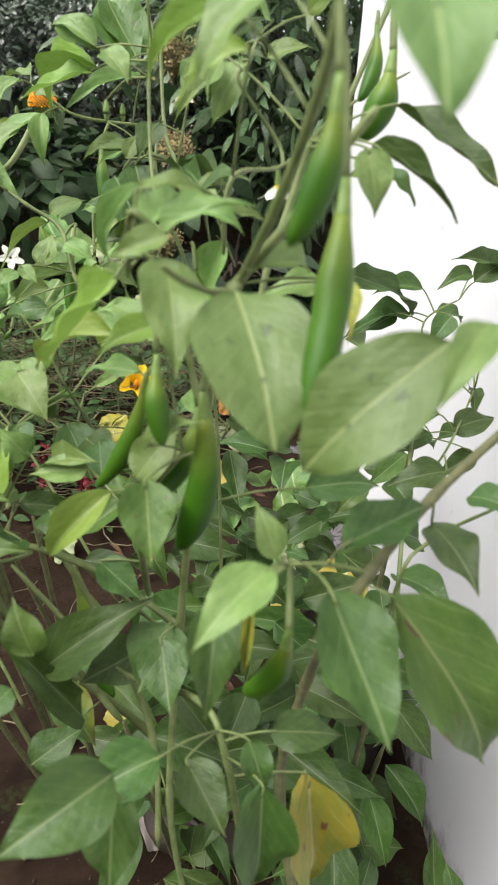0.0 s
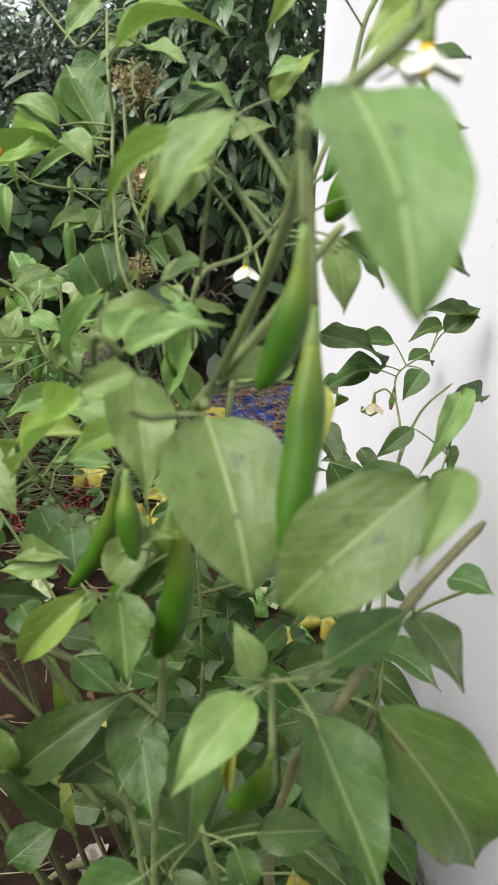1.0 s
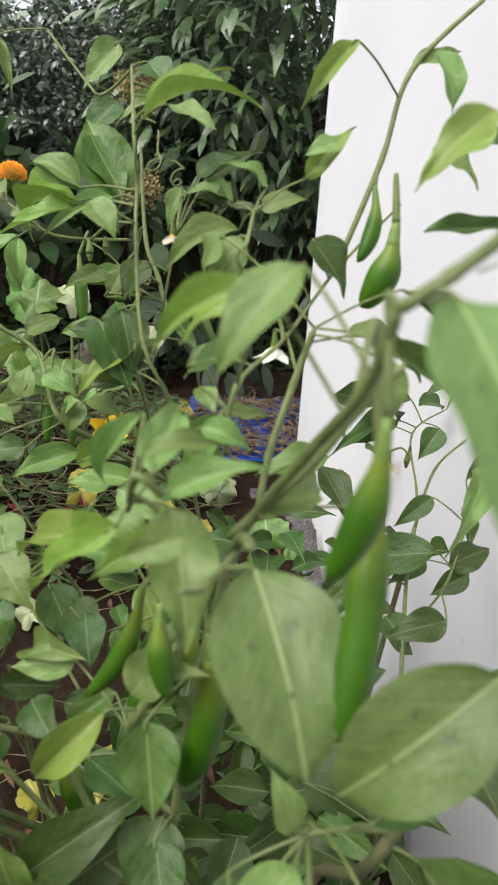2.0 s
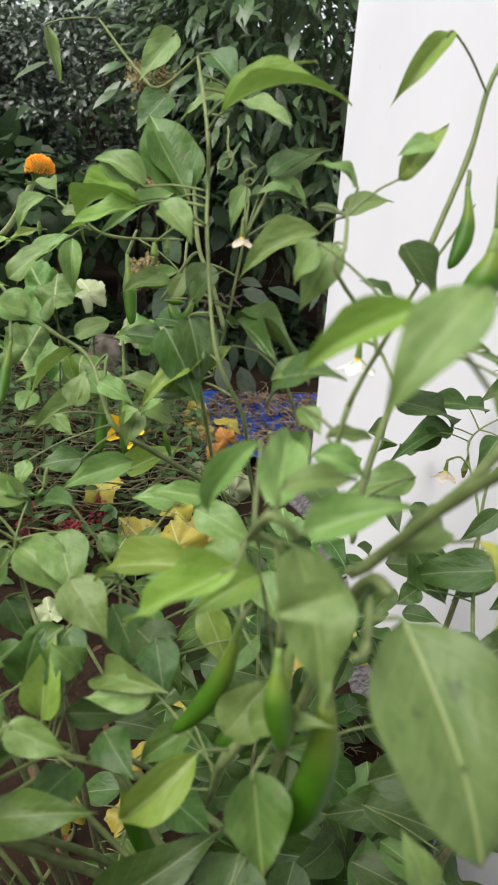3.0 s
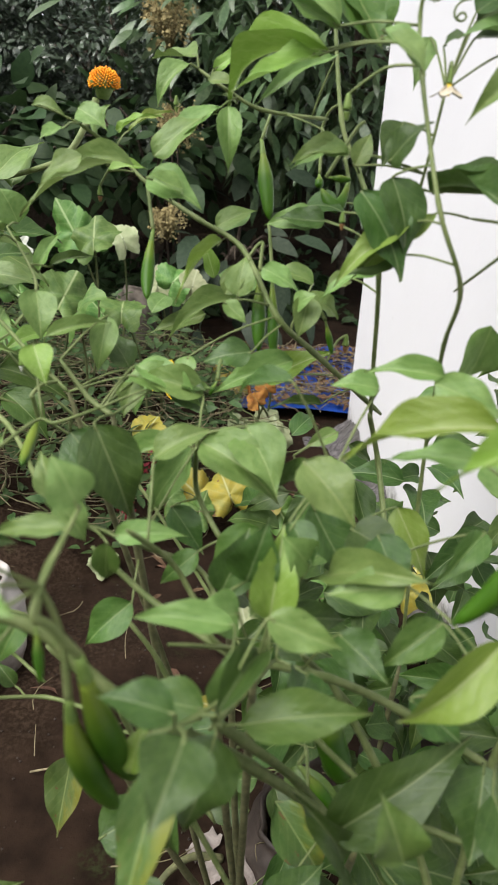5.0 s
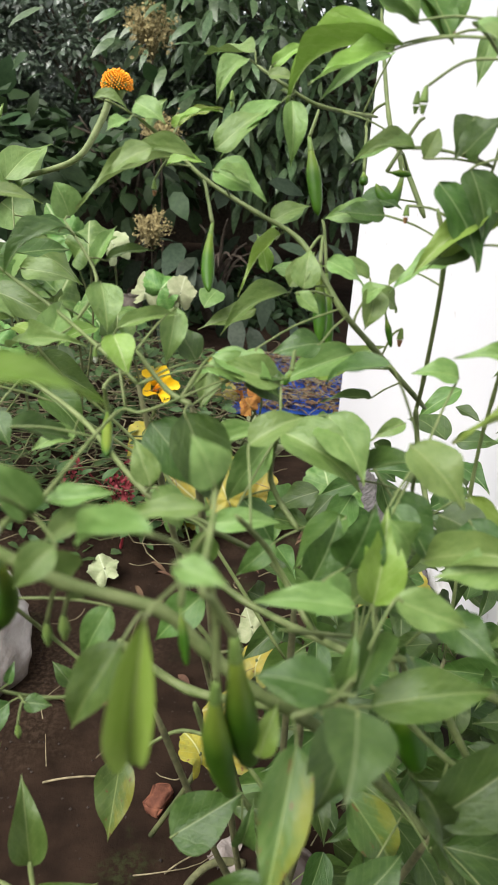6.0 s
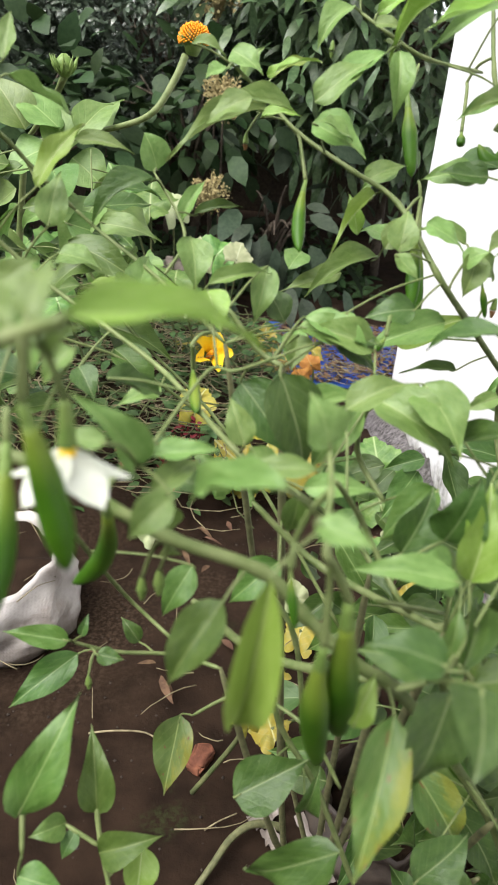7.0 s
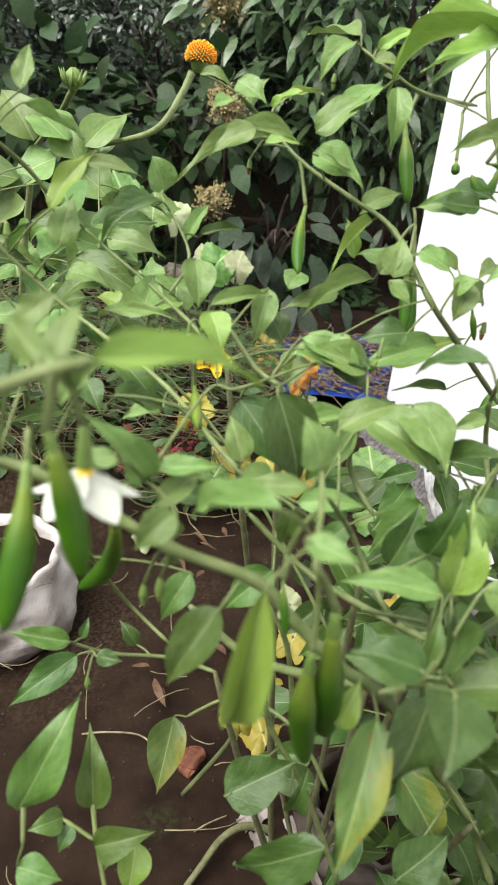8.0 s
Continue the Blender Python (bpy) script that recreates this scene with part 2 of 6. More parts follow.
SQUASH_PALE = leaf_material("squash_leaf_pale", (0.28, 0.32, 0.16), (0.38, 0.4, 0.23), (0.47, 0.5, 0.33), rough=0.7)


# ---- building blocks ----
def mesh_object(name, verts, faces, mat, parent=None, smooth=True):
    me = bpy.data.meshes.new(name)
    me.from_pydata([tuple(v) for v in verts], [], [tuple(f) for f in faces])
    me.materials.append(mat)
    if smooth:
        me.polygons.foreach_set("use_smooth", [True] * len(me.polygons))
    me.update()
    ob = new(name, me)
    ob.parent = parent
    return ob


def part(name, bm, mat, parent, label=""):
    me = bpy.data.meshes.new(name)
    bm.to_mesh(me)
    bm.free()
    me.materials.append(mat)
    me.polygons.foreach_set("use_smooth", [True] * len(me.polygons))
    ob = new(name, me)
    ob.parent = parent
    return tagged(ob, label)


def thing(name, place, label, category, group="", kind=""):
    ob = new(name)
    ob.location = place
    return tagged(ob, label, category, group, kind)


def glide(points, per=4):
    """A smooth line through a few points."""
    p = [Vector(q) for q in points]
    if len(p) < 3:
        return [p[0].lerp(p[-1], i / per) for i in range(per + 1)]
    out = []
    for i in range(len(p) - 1):
        a, b, c, d = p[max(i - 1, 0)], p[i], p[i + 1], p[min(i + 2, len(p) - 1)]
        for k in range(per):
            s = k / per
            out.append(0.5 * (2 * b + (c - a) * s + (2 * a - 5 * b + 4 * c - d) * s * s + (3 * b - a - 3 * c + d) * s ** 3))
    return out + [p[-1]]


def tube_data(line, radii, sides=8, start=0):
    verts, faces = [], []
    side = None
    n = len(line)
    for i, q in enumerate(line):
        way = (line[min(i + 1, n - 1)] - line[max(i - 1, 0)]).normalized()
        if side is None:
            side = way.orthogonal().normalized()
        side = (side - way * side.dot(way)).normalized()
        up = way.cross(side)
        for k in range(sides):
            a = 2 * math.pi * k / sides
            verts.append(q + radii[i] * (math.cos(a) * side + math.sin(a) * up))
    for i in range(n - 1):
        for k in range(sides):
            a, b = start + i * sides + k, start + i * sides + (k + 1) % sides
            faces.append((a, b, b + sides, a + sides))
    faces.append(tuple(start + k for k in reversed(range(sides))))
    faces.append(tuple(start + (n - 1) * sides + k for k in range(sides)))
    return verts, faces


def tube(name, points, r0, r1, mat, parent=None, per=4, sides=8, knots=False):
    line = glide(points, per)
    n = len(line) - 1
    radii = [r0 + (r1 - r0) * i / n for i in range(n + 1)]
    if knots:
        for i in range(0, n + 1, per):
            radii[i] *= 1.2
        radii[0] *= 0.45
        radii[-1] *= 0.45
    v, f = tube_data(line, radii, sides)
    return mesh_object(name, v, f, mat, parent)


def many_tubes(name, lines, r, mat, parent=None, sides=4):
    verts, faces = [], []
    for line in lines:
        k = len(line) - 1
        v, f = tube_data(line, [r * (1 - 0.5 * i / k) for i in range(k + 1)], sides, len(verts))
        verts += v
        faces += f
    return mesh_object(name, verts, faces, mat, parent)


# ---- leaves ----
def blade(name, rows, cols, width, arch, fold, ripple, twist, seed):
    """A leaf of unit length along y, half width given by width(s)."""
    rnd = random.Random(seed)
    ph = rnd.uniform(0, 6)
    verts, faces = [], []
    for i in range(rows + 1):
        s = i / rows
        w = width(s)
        for j in range(cols + 1):
            u = 2 * j / cols - 1
            x = u * w
            z = arch * 4 * s * (1 - s) + fold * abs(x) + ripple * abs(u) ** 2 * math.sin(s * 13 + ph + (2.0 if u > 0 else 0))
            z -= max(0.0, s - 0.5) ** 2 * 0.4 * (1 + twist)
            z += twist * x * (s - 0.4) - 0.02 * math.sin(s * 40 - abs(u) * 9) * abs(u) * (1 - abs(u)) * 2
            verts.append((x, s, z))
    c = cols + 1
    for i in range(rows):
        for j in range(cols):
            faces.append((i * c + j, i * c + j + 1, (i + 1) * c + j + 1, (i + 1) * c + j))
    me = bpy.data.meshes.new(name)
    me.from_pydata(verts, [], faces)
    me.polygons.foreach_set("use_smooth", [True] * len(faces))
    return me


def ovate(s):
    """Chilli leaf outline: broad below the middle and drawn out into a tip."""
    body = (s ** 0.68) * ((1 - s) ** 1.38) / 0.2681
    return 0.5 * body + 0.008 * (1 - s)


def blunt(s):
    return 0.5 * (max(0.0, s) ** 0.7) * ((1 - s) ** 0.8) / 0.3545 + 0.008 * (1 - s)


SHAPES = [
    ("leaf_blade", ovate, 0.06, 0.18, 0.02, 0.2, 1), ("leaf_blade", ovate, 0.1, 0.26, 0.03, -0.35, 2),
    ("leaf_blade", ovate, 0.03, 0.12, 0.036, 0.4, 3), ("leaf_blade", ovate, 0.13, 0.34, 0.02, 0.15, 4),
    ("leaf_blade", ovate, -0.03, 0.22, 0.032, -0.3, 5), ("leaf_blade", blunt, 0.05, 0.16, 0.022, 0.15, 6),
    ("leaf_blade", blunt, 0.08, 0.25, 0.03, -0.2, 7), ("leaf_blade", ovate, 0.09, 0.16, 0.04, -0.45, 8),
    ("leaf_blade", ovate, 0.0, 0.28, 0.03, 0.5, 9),
]
BLADES = {}
for key in LEAF:
    BLADES[key] = []
    for nm, fn, arch, fold, ripple, twist, seed in SHAPES:
        me = blade(nm, 16, 8, fn, arch, fold, ripple, twist, seed)
        me.materials.append(LEAF[key])
        BLADES[key].append(me)

leaf_rnd = random.Random(7)
NODES = {}


def set_leaf(ob, base, tip, width, turn, facing=(0.05, -0.62, 0.78)):
    b, t = Vector(base), Vector(tip)
    y = t - b
    length = y.length
    y = y / length
    n = Vector(facing)
    n = n - y * n.dot(y)
    if n.length < 0.15:
        n = Vector((0, -1, 0.2)) - y * Vector((0, -1, 0.2)).dot(y)
    n.normalize()
    n = Matrix.Rotation(radians(turn), 3, y) @ n
    x = y.cross(n)
    m = Matrix((x * width, y * length, n * length)).transposed().to_4x4()
    m.translation = b
    ob.matrix_world = m


def leaf(plant, key, bx, by, bz, tx, ty, tz, width):
    """One chilli leaf from the foot of its blade to its tip, with a stalk to the nearest stem."""
    b, t = Vector((bx, by, bz)), Vector((tx, ty, tz))
    length = (t - b).length
    ratio = width / length
    pick = leaf_rnd.choice((5, 6)) if ratio > 0.92 else leaf_rnd.choice((0, 1, 2, 3, 4, 7, 8))
    ob = new("leaf", BLADES[key][pick])
    ob.parent = plant
    turn = leaf_rnd.uniform(-12, 12)
    if key == "p":
        ob.data, turn = BLADES[key][5], 0.15 * turn
    set_leaf(ob, b, t, width * (1.0 if key == "p" else 0.96), turn)
    if key in "yh":
        tagged(ob, "yellowing leaf with brown spots")
    near = min(NODES[plant.name], key=lambda q: (q - b).length + 0.4 * max(0.0, q.z - b.z))
    gap = (near - b).length
    if gap < 0.07:
        mid = near.lerp(b, 0.55) + Vector((0, 0, 0.05 * gap))
        stalk = tube("leaf_stalk", [near, mid, b, b.lerp(t, 0.1)], 0.0008, 0.0006, STEM, None, 3, 6)
        stalk.parent = plant
    return ob


def stem(plant, r0, r1, *points):
    """A stem or side shoot of a plant through a few points; radii in millimetres."""
    mat = STEM if max(r0, r1) < 3.3 else STEM_OLD
    NODES[plant.name] += glide(points, 6)
    return tube("stem", points, r0 / 1000, r1 / 1000, mat, plant, 6, 8, True)


def pod(plant, root, cap, mid, tip, width):
    """A hanging green chilli: skin, cup-shaped calyx and curved stalk."""
    root, cap, mid, tip = Vector(root), Vector(cap), Vector(mid), Vector(tip)
    line = [(1 - s) ** 2 * cap + 2 * s * (1 - s) * mid + s * s * tip for s in [i / 16 for i in range(17)]]
    radii = []
    for i in range(17):
        s = i / 16
        neck = 0.42 + 0.58 * math.sin(0.5 * math.pi * min(1.0, s / 0.42)) ** 1.5
        end = math.sqrt(max(0.0, 1 - max(0.0, (s - 0.55) / 0.45) ** 2.0))
        radii.append(max(0.0005, width / 2 * neck * end * (1 + 0.05 * math.sin(9 * s + width * 900))))
    v, f = tube_data(line, radii, 14)
    ob = mesh_object("chilli_pod", v, f, POD, plant)
    way = (line[1] - line[0]).normalized()
    c = min(width, 0.3 * (tip - cap).length)
    cup = [cap - way * c * 0.9, cap - way * c * 0.45, cap - way * c * 0.1, cap + way * c * 0.12, cap + way * c * 0.18]
    v, f = tube_data(cup, [width * 0.13, width * 0.17, width * 0.2, width * 0.235, width * 0.22], 12)
    mesh_object("calyx", v, f, CALYX, ob)
    bow = root.lerp(cap, 0.3) + Vector((0, 0, 0.12 * (cap - root).length))
    near = min(NODES[plant.name], key=lambda q: (q - root).length)
    gap = (near - root).length
    start = [near, near.lerp(root, 0.6) + Vector((0, 0, 0.15 * gap)), root] if 0.003 < gap < 0.04 else [root]
    tube("pod_stalk", start + [bow, cap - way * c * 0.85], max(0.0011, width * 0.06), max(0.0015, width * 0.14), STEM, ob, 5, 7)
    return ob


def bud(plant, x, y, z, size, withered=False):
    """A small nodding bell: calyx with a closed or withered flower."""
    p = Vector((x, y, z))
    near = min(NODES[plant.name], key=lambda q: (q - p).length)
    ob = tube("flower_bud", [p + Vector((0, 0, size * 0.35)), p + Vector((0, 0, size * 0.1)), p - Vector((0, 0, size * 0.35))], size * 0.08, size * 0.24, CALYX, plant, 3, 8)
    tube("bud_tip", [p - Vector((0, 0, size * 0.45)), p - Vector((0, 0, size * 0.65)), p - Vector((0, 0, size * 0.85))], size * 0.2, size * 0.08, WITHERED if withered else (PETAL if (x * 1000) % 3 < 1 else CALYX), ob, 3, 8)
    if (near - p).length < 0.045:
        top = p + Vector((0, 0, size * 0.3))
        tube("bud_stalk", [near, near.lerp(top, 0.5) + Vector((0, 0, 0.006)), top], 0.0008, 0.0009, STEM, ob, 4, 6)


def flower(plant, x, y, z, size, wilted=False):
    """A nodding white chilli flower with five pointed petals and a green calyx."""
    p = Vector((x, y, z))
    verts, faces = [], []
    for k in range(5):
        a = 2 * math.pi * k / 5 + 0.4
        out, side = Vector((math.cos(a) * 0.8, math.sin(a) * 0.7, -0.85)), Vector((-math.sin(a), math.cos(a) * 0.8, 0))
        o = len(verts)
        for s, w in ((0.08, 0.1), (0.3, 0.27), (0.55, 0.3), (0.8, 0.17), (1.0, 0.01)):
            c = p + size * (s * out + Vector((0, 0, 0.3 * s * s)))
            verts += [c - side * size * w, c + Vector((0, 0, -0.05 * size)), c + side * size * w]
        for i in range(4):
            for j in range(2):
                q = o + i * 3 + j
                faces.append((q, q + 1, q + 4, q + 3))
    ob = mesh_object("flower", verts, faces, PETAL_OLD if wilted else PETAL, plant)
    tagged(ob, "small white star-shaped flower")
    top = p + Vector((0, 0, size * 0.6))
    tube("calyx", [top, p + Vector((0, 0, size * 0.25)), p], size * 0.07, size * 0.14, CALYX, ob, 3, 8)
    tube("stamen", [p, p - Vector((0, 0, size * 0.5))], size * 0.12, size * 0.08, YELLOW, ob, 2, 6)
    near = min(NODES[plant.name], key=lambda q: (q - p).length)
    if (near - p).length < 0.07:
        tube("flower_stalk", [near, near.lerp(top, 0.5) + Vector((0, 0, 0.008)), top], 0.0009, 0.0011, STEM, ob, 4, 6)


def tendril(plant, a, b, c, d):
    """A thin curling climbing tendril."""
    line = glide((a, b, c, d), 8)
    n = len(line)
    for i, p in enumerate(line):
        k = i / n * 16
        r = 0.0045 * i / n
        line[i] = p + Vector((r * math.cos(k), 0.4 * r * math.sin(k), r * math.sin(k)))
    v, f = tube_data(line, [0.0007] * n, 6)
    mesh_object("tendril", v, f, STEM, plant)


def cloud(name, places, ways, faces_up, length, width, mat, parent, rnd, fold=0.25):
    """Many small folded leaves in one mesh."""
    verts, faces = [], []
    for p, w, n in zip(places, ways, faces_up):
        w = w.normalized()
        x = w.cross(n)
        if x.length < 0.05:
            continue
        x.normalize()
        n = x.cross(w)
        k = rnd.uniform(0.65, 1.25)
        l, h = length * k, width * k * 0.5
        o = len(verts)
        verts += [p, p + w * l * 0.2 + x * h * 0.75 + n * h * fold, p + w * l * 0.2, p + w * l * 0.2 - x * h * 0.75 + n * h * fold,
                  p + w * l * 0.5 + x * h + n * h * fold * 0.7, p + w * l * 0.52 + n * l * 0.04, p + w * l * 0.5 - x * h + n * h * fold * 0.7,
                  p + w * l * 0.8 + x * h * 0.55 - n * l * 0.02, p + w * l * 0.8 - n * l * 0.01, p + w * l * 0.8 - x * h * 0.55 - n * l * 0.02, p + w * l - n * l * 0.1]
        faces += [(o, o + 1, o + 2), (o, o + 2, o + 3), (o + 1, o + 4, o + 5, o + 2), (o + 2, o + 5, o + 6, o + 3),
                  (o + 4, o + 7, o + 8, o + 5), (o + 5, o + 8, o + 9, o + 6), (o + 7, o + 10, o + 8), (o + 8, o + 10, o + 9)]
    return mesh_object(name, verts, faces, mat, parent)


def shrub(name, label, foot, centre, radii, clumps, per, length, width, mat, seed, droop=0.3, category="shrub"):
    """A shrub: forked stems and a crown of many small leaves in uneven clumps."""
    rnd = random.Random(seed)
    root = thing(name, (0, 0, 0), label, category)
    foot, centre = Vector(foot), Vector(centre)
    places, ways, ups, heads = [], [], [], []
    for _ in range(clumps):
        d = Vector((rnd.gauss(0, 1), rnd.gauss(0, 1), rnd.gauss(0, 1))).normalized() * rnd.uniform(0.45, 1.0) ** 0.6
        c = centre + Vector((d.x * radii[0], d.y * radii[1], d.z * radii[2]))
        heads.append(c)
        out = Vector((d.x, d.y, d.z * 0.6))
        size = rnd.uniform(0.6, 1.4) * length * 1.6
        for _ in range(per):
            o = Vector((rnd.gauss(0, 1), rnd.gauss(0, 1), rnd.gauss(0, 0.8)))
            places.append(c + o * size * 0.62)
            ways.append((o.normalized() + out * 0.6 + Vector((rnd.gauss(0, 0.3), rnd.gauss(0, 0.3), -droop + rnd.gauss(0, 0.3)))))
            ups.append(Vector((rnd.gauss(0, 0.45), -0.35 + rnd.gauss(0, 0.45), 0.9)))
    cloud("crown", places, ways, ups, length, width, mat, root, rnd)
    tube("trunk", [foot, foot.lerp(centre, 0.5) + Vector((rnd.uniform(-0.1, 0.1), 0, 0)), centre], 0.035, 0.014, BARK, root, 4, 7)
    for c in heads[:: max(1, clumps // 14)]:
        q = foot.lerp(centre, rnd.uniform(0.35, 0.9))
        tube("limb", [q, q.lerp(c, 0.5) + Vector((0, 0, 0.08)), c], 0.012, 0.004, BARK, root, 3, 5)
    return root


# ---- the setting ----
def grid_sheet(name, x0, x1, y0, y1, nx, ny, height, mat):
    verts = []
    for j in range(ny + 1):
        for i in range(nx + 1):
            x, y = x0 + (x1 - x0) * i / nx, y0 + (y1 - y0) * j / ny
            verts.append((x, y, height(x, y)))
    c = nx + 1
    faces = [(j * c + i, j * c + i + 1, (j + 1) * c + i + 1, (j + 1) * c + i) for j in range(ny) for i in range(nx)]
    return mesh_object(name, verts, faces, mat)


def ground_sheet():
    """One sheet, fine near the plants and coarse towards the horizon."""
    def axis(near0, near1, step_, far):
        a = [near0 + step_ * i for i in range(int(round((near1 - near0) / step_)) + 1)]
        k = 0.3
        lo, hi = [near0], [near1]
        while hi[-1] < far:
            hi.append(hi[-1] + k)
            lo.append(lo[-1] - k)
            k *= 1.7
        return lo[:0:-1] + a + hi[1:]
    xs, ys = axis(-2.0, 1.0, 0.05, 900), axis(-0.5, 4.0, 0.05, 900)
    verts = []
    for y in ys:
        for x in xs:
            z = 0.0
            if -2.5 < x < 1.2 and -1 < y < 4.5:
                z = 0.02 * noise.noise(Vector((x * 3, y * 3, 0))) + 0.008 * noise.noise(Vector((x * 14, y * 14, 4)))
            verts.append((x, y, z))
    c = len(xs)
    faces = [(j * c + i, j * c + i + 1, (j + 1) * c + i + 1, (j + 1) * c + i) for j in range(len(ys) - 1) for i in range(c - 1)]
    return mesh_object("ground", verts, faces, SOIL)


tagged(ground_sheet(), "bare damp brown soil with specks of moss", "ground", kind="structure")


def box_bm(x0, x1, y0, y1, z0, z1, bevel=0.0):
    bm = bmesh.new()
    bmesh.ops.create_cube(bm, size=1.0)
    for v in bm.verts:
        v.co = Vector(((x0 + x1) / 2 + v.co.x * (x1 - x0), (y0 + y1) / 2 + v.co.y * (y1 - y0), (z0 + z1) / 2 + v.co.z * (z1 - z0)))
    if bevel:
        bmesh.ops.bevel(bm, geom=bm.edges[:], offset=bevel, segments=2, affect="EDGES")
    return bm


def set_wall():
    ob = part("wall_right", box_bm(0.297, 0.53, -2.5, 2.25, -0.1, 3.4, 0.006), WALL, None)
    for p in ob.data.polygons:
        p.use_smooth = False
    tagged(ob, "white lime-painted wall, stained with moss along its foot", "wall", kind="structure")


set_wall()


def wall_skirt():
    """Rough mossy mortar spread along the foot of the wall."""
    def height(x, y):
        k = max(0.0, (x - 0.222 - 0.025 * noise.noise(Vector((2, y * 6, 1)))) / 0.072)
        end = min(1.0, max(0.0, (y - 0.98) / 0.3))
        n = noise.noise(Vector((x * 9, y * 5, 3))) + 0.5 * noise.noise(Vector((x * 30, y * 30, 5)))
        return 0.07 * k * end * (1 + 0.35 * n) - 0.012 + 0.012 * n * k
    ob = grid_sheet("wall_skirt", 0.137, 0.296, 0.98, 2.23, 24, 120, height, SKIRT)
    tagged(ob, "rough grey mortar skirt with moss along the wall", "mortar", kind="structure")


wall_skirt()


# heap of weeds and compost behind the plants
def heap_height(x, y):
    a = max(0.0, 1 - ((x + 0.785) / 0.78) ** 2 - ((y - 2.15) / 0.85) ** 2) ** 0.7
    return 0.21 * a + 0.09 * a * noise.noise(Vector((x * 5, y * 5, 2))) - 0.01


heap = grid_sheet("compost_heap", -1.62, 0.03, 1.25, 3.05, 60, 54, heap_height, SOIL)
tagged(heap, "low heap of dark compost and weeds", "heap", kind="structure")


def strands(name, n, box, r, mat, seed, length, base=None, rise=0.05):
    rnd = random.Random(seed)
    lines = []
    for _ in range(n):
        x, y = rnd.uniform(box[0], box[1]), rnd.uniform(box[2], box[3])
        if base == heap_height and base(x, y) < 0.012 * rnd.random():
            continue
        z = (base(x, y) if base else 0) + 0.012 + rnd.random() ** 2 * rise
        a, l, k = rnd.uniform(0, 6.28), length * rnd.uniform(0.4, 1.2), rnd.uniform(-2.5, 2.5)
        line, p = [], Vector((x, y, z))
        for i in range(6):
            line.append(p.copy())
            a += k / 6
            p = p + Vector((math.cos(a), math.sin(a), rnd.uniform(-0.25, 0.3))) * l / 5
            p.z = max(p.z, (base(p.x, p.y) if base else 0) + 0.004)
        lines.append(line)
    return many_tubes(name, lines, r, mat)


tagged(strands("straw", 800, (-1.45, -0.1, 1.45, 2.75), 0.0017, STRAW, 3, 0.22, heap_height, 0.14), "tangled dry straw on the compost heap", "straw", kind="stuff")
tagged(strands("weed_stalks", 480, (-1.45, -0.08, 1.45, 2.75), 0.0025, GREEN_STRAW, 4, 0.25, heap_height, 0.2), "half-green cut weeds on the heap", "weeds", kind="stuff")
tagged(strands("litter", 60, (-0.7, 0.27, 0.5, 1.9), 0.0012, STRAW, 5, 0.1), "thin dry stalks scattered on the soil", "litter", kind="stuff")


def pebble_scatter():
    rnd = random.Random(12)
    verts, faces = [], []
    for _ in range(1700):
        x, y, r = rnd.uniform(-0.8, 0.27), rnd.uniform(0.5, 2.2), rnd.uniform(0.001, 0.0032)
        z = 0.02 * noise.noise(Vector((x * 3, y * 3, 0)))
        o = len(verts)
        for d in ((1, 0, 0), (0, 1, 0), (-1, 0, 0), (0, -1, 0), (0, 0, 0.8), (0, 0, -0.8)):
            verts.append(Vector((x, y, z + r * 0.3)) + r * Vector(d) * rnd.uniform(0.7, 1.2))
        for i in range(4):
            faces += [(o + i, o + (i + 1) % 4, o + 4), (o + (i + 1) % 4, o + i, o + 5)]
    return mesh_object("soil_crumbs", verts, faces, GRIT, smooth=False)


tagged(pebble_scatter(), "small crumbs and grit on the soil", "grit", kind="stuff")


def weed_cover():
    """Low leafy weeds growing through the heap."""
    rnd = random.Random(14)
    ps, ws, us = [], [], []
    for _ in range(2500):
        x, y = rnd.uniform(-1.5, -0.08), rnd.uniform(1.4, 2.8)
        if heap_height(x, y) < 0.015 * rnd.random():
            continue
        ps.append(Vector((x, y, heap_height(x, y) + rnd.random() ** 2 * 0.2)))
        a = rnd.uniform(0, 6.28)
        ws.append(Vector((math.cos(a), math.sin(a), rnd.uniform(-0.2, 0.7))))
        us.append(Vector((rnd.gauss(0, 0.4), rnd.gauss(-0.3, 0.4), 1)))
    return cloud("weeds", ps, ws, us, 0.046, 0.02, WEED_LEAF, None, rnd, 0.4)


tagged(weed_cover(), "small leafy weeds covering the compost heap", "weeds", kind="stuff")


# blue tarpaulin with dry leaves, beyond the heap
def tarp_height(x, y):
    return 0.05 + 0.03 * noise.noise(Vector((x * 4, y * 4, 9))) + 0.05 * max(0, y - 2.5)


tarp = grid_sheet("tarpaulin", -0.1, 0.72, 2.31, 3.0, 40, 46, tarp_height, TARP)
tagged(tarp, "blue plastic tarpaulin strewn with dry leaves", "tarpaulin")


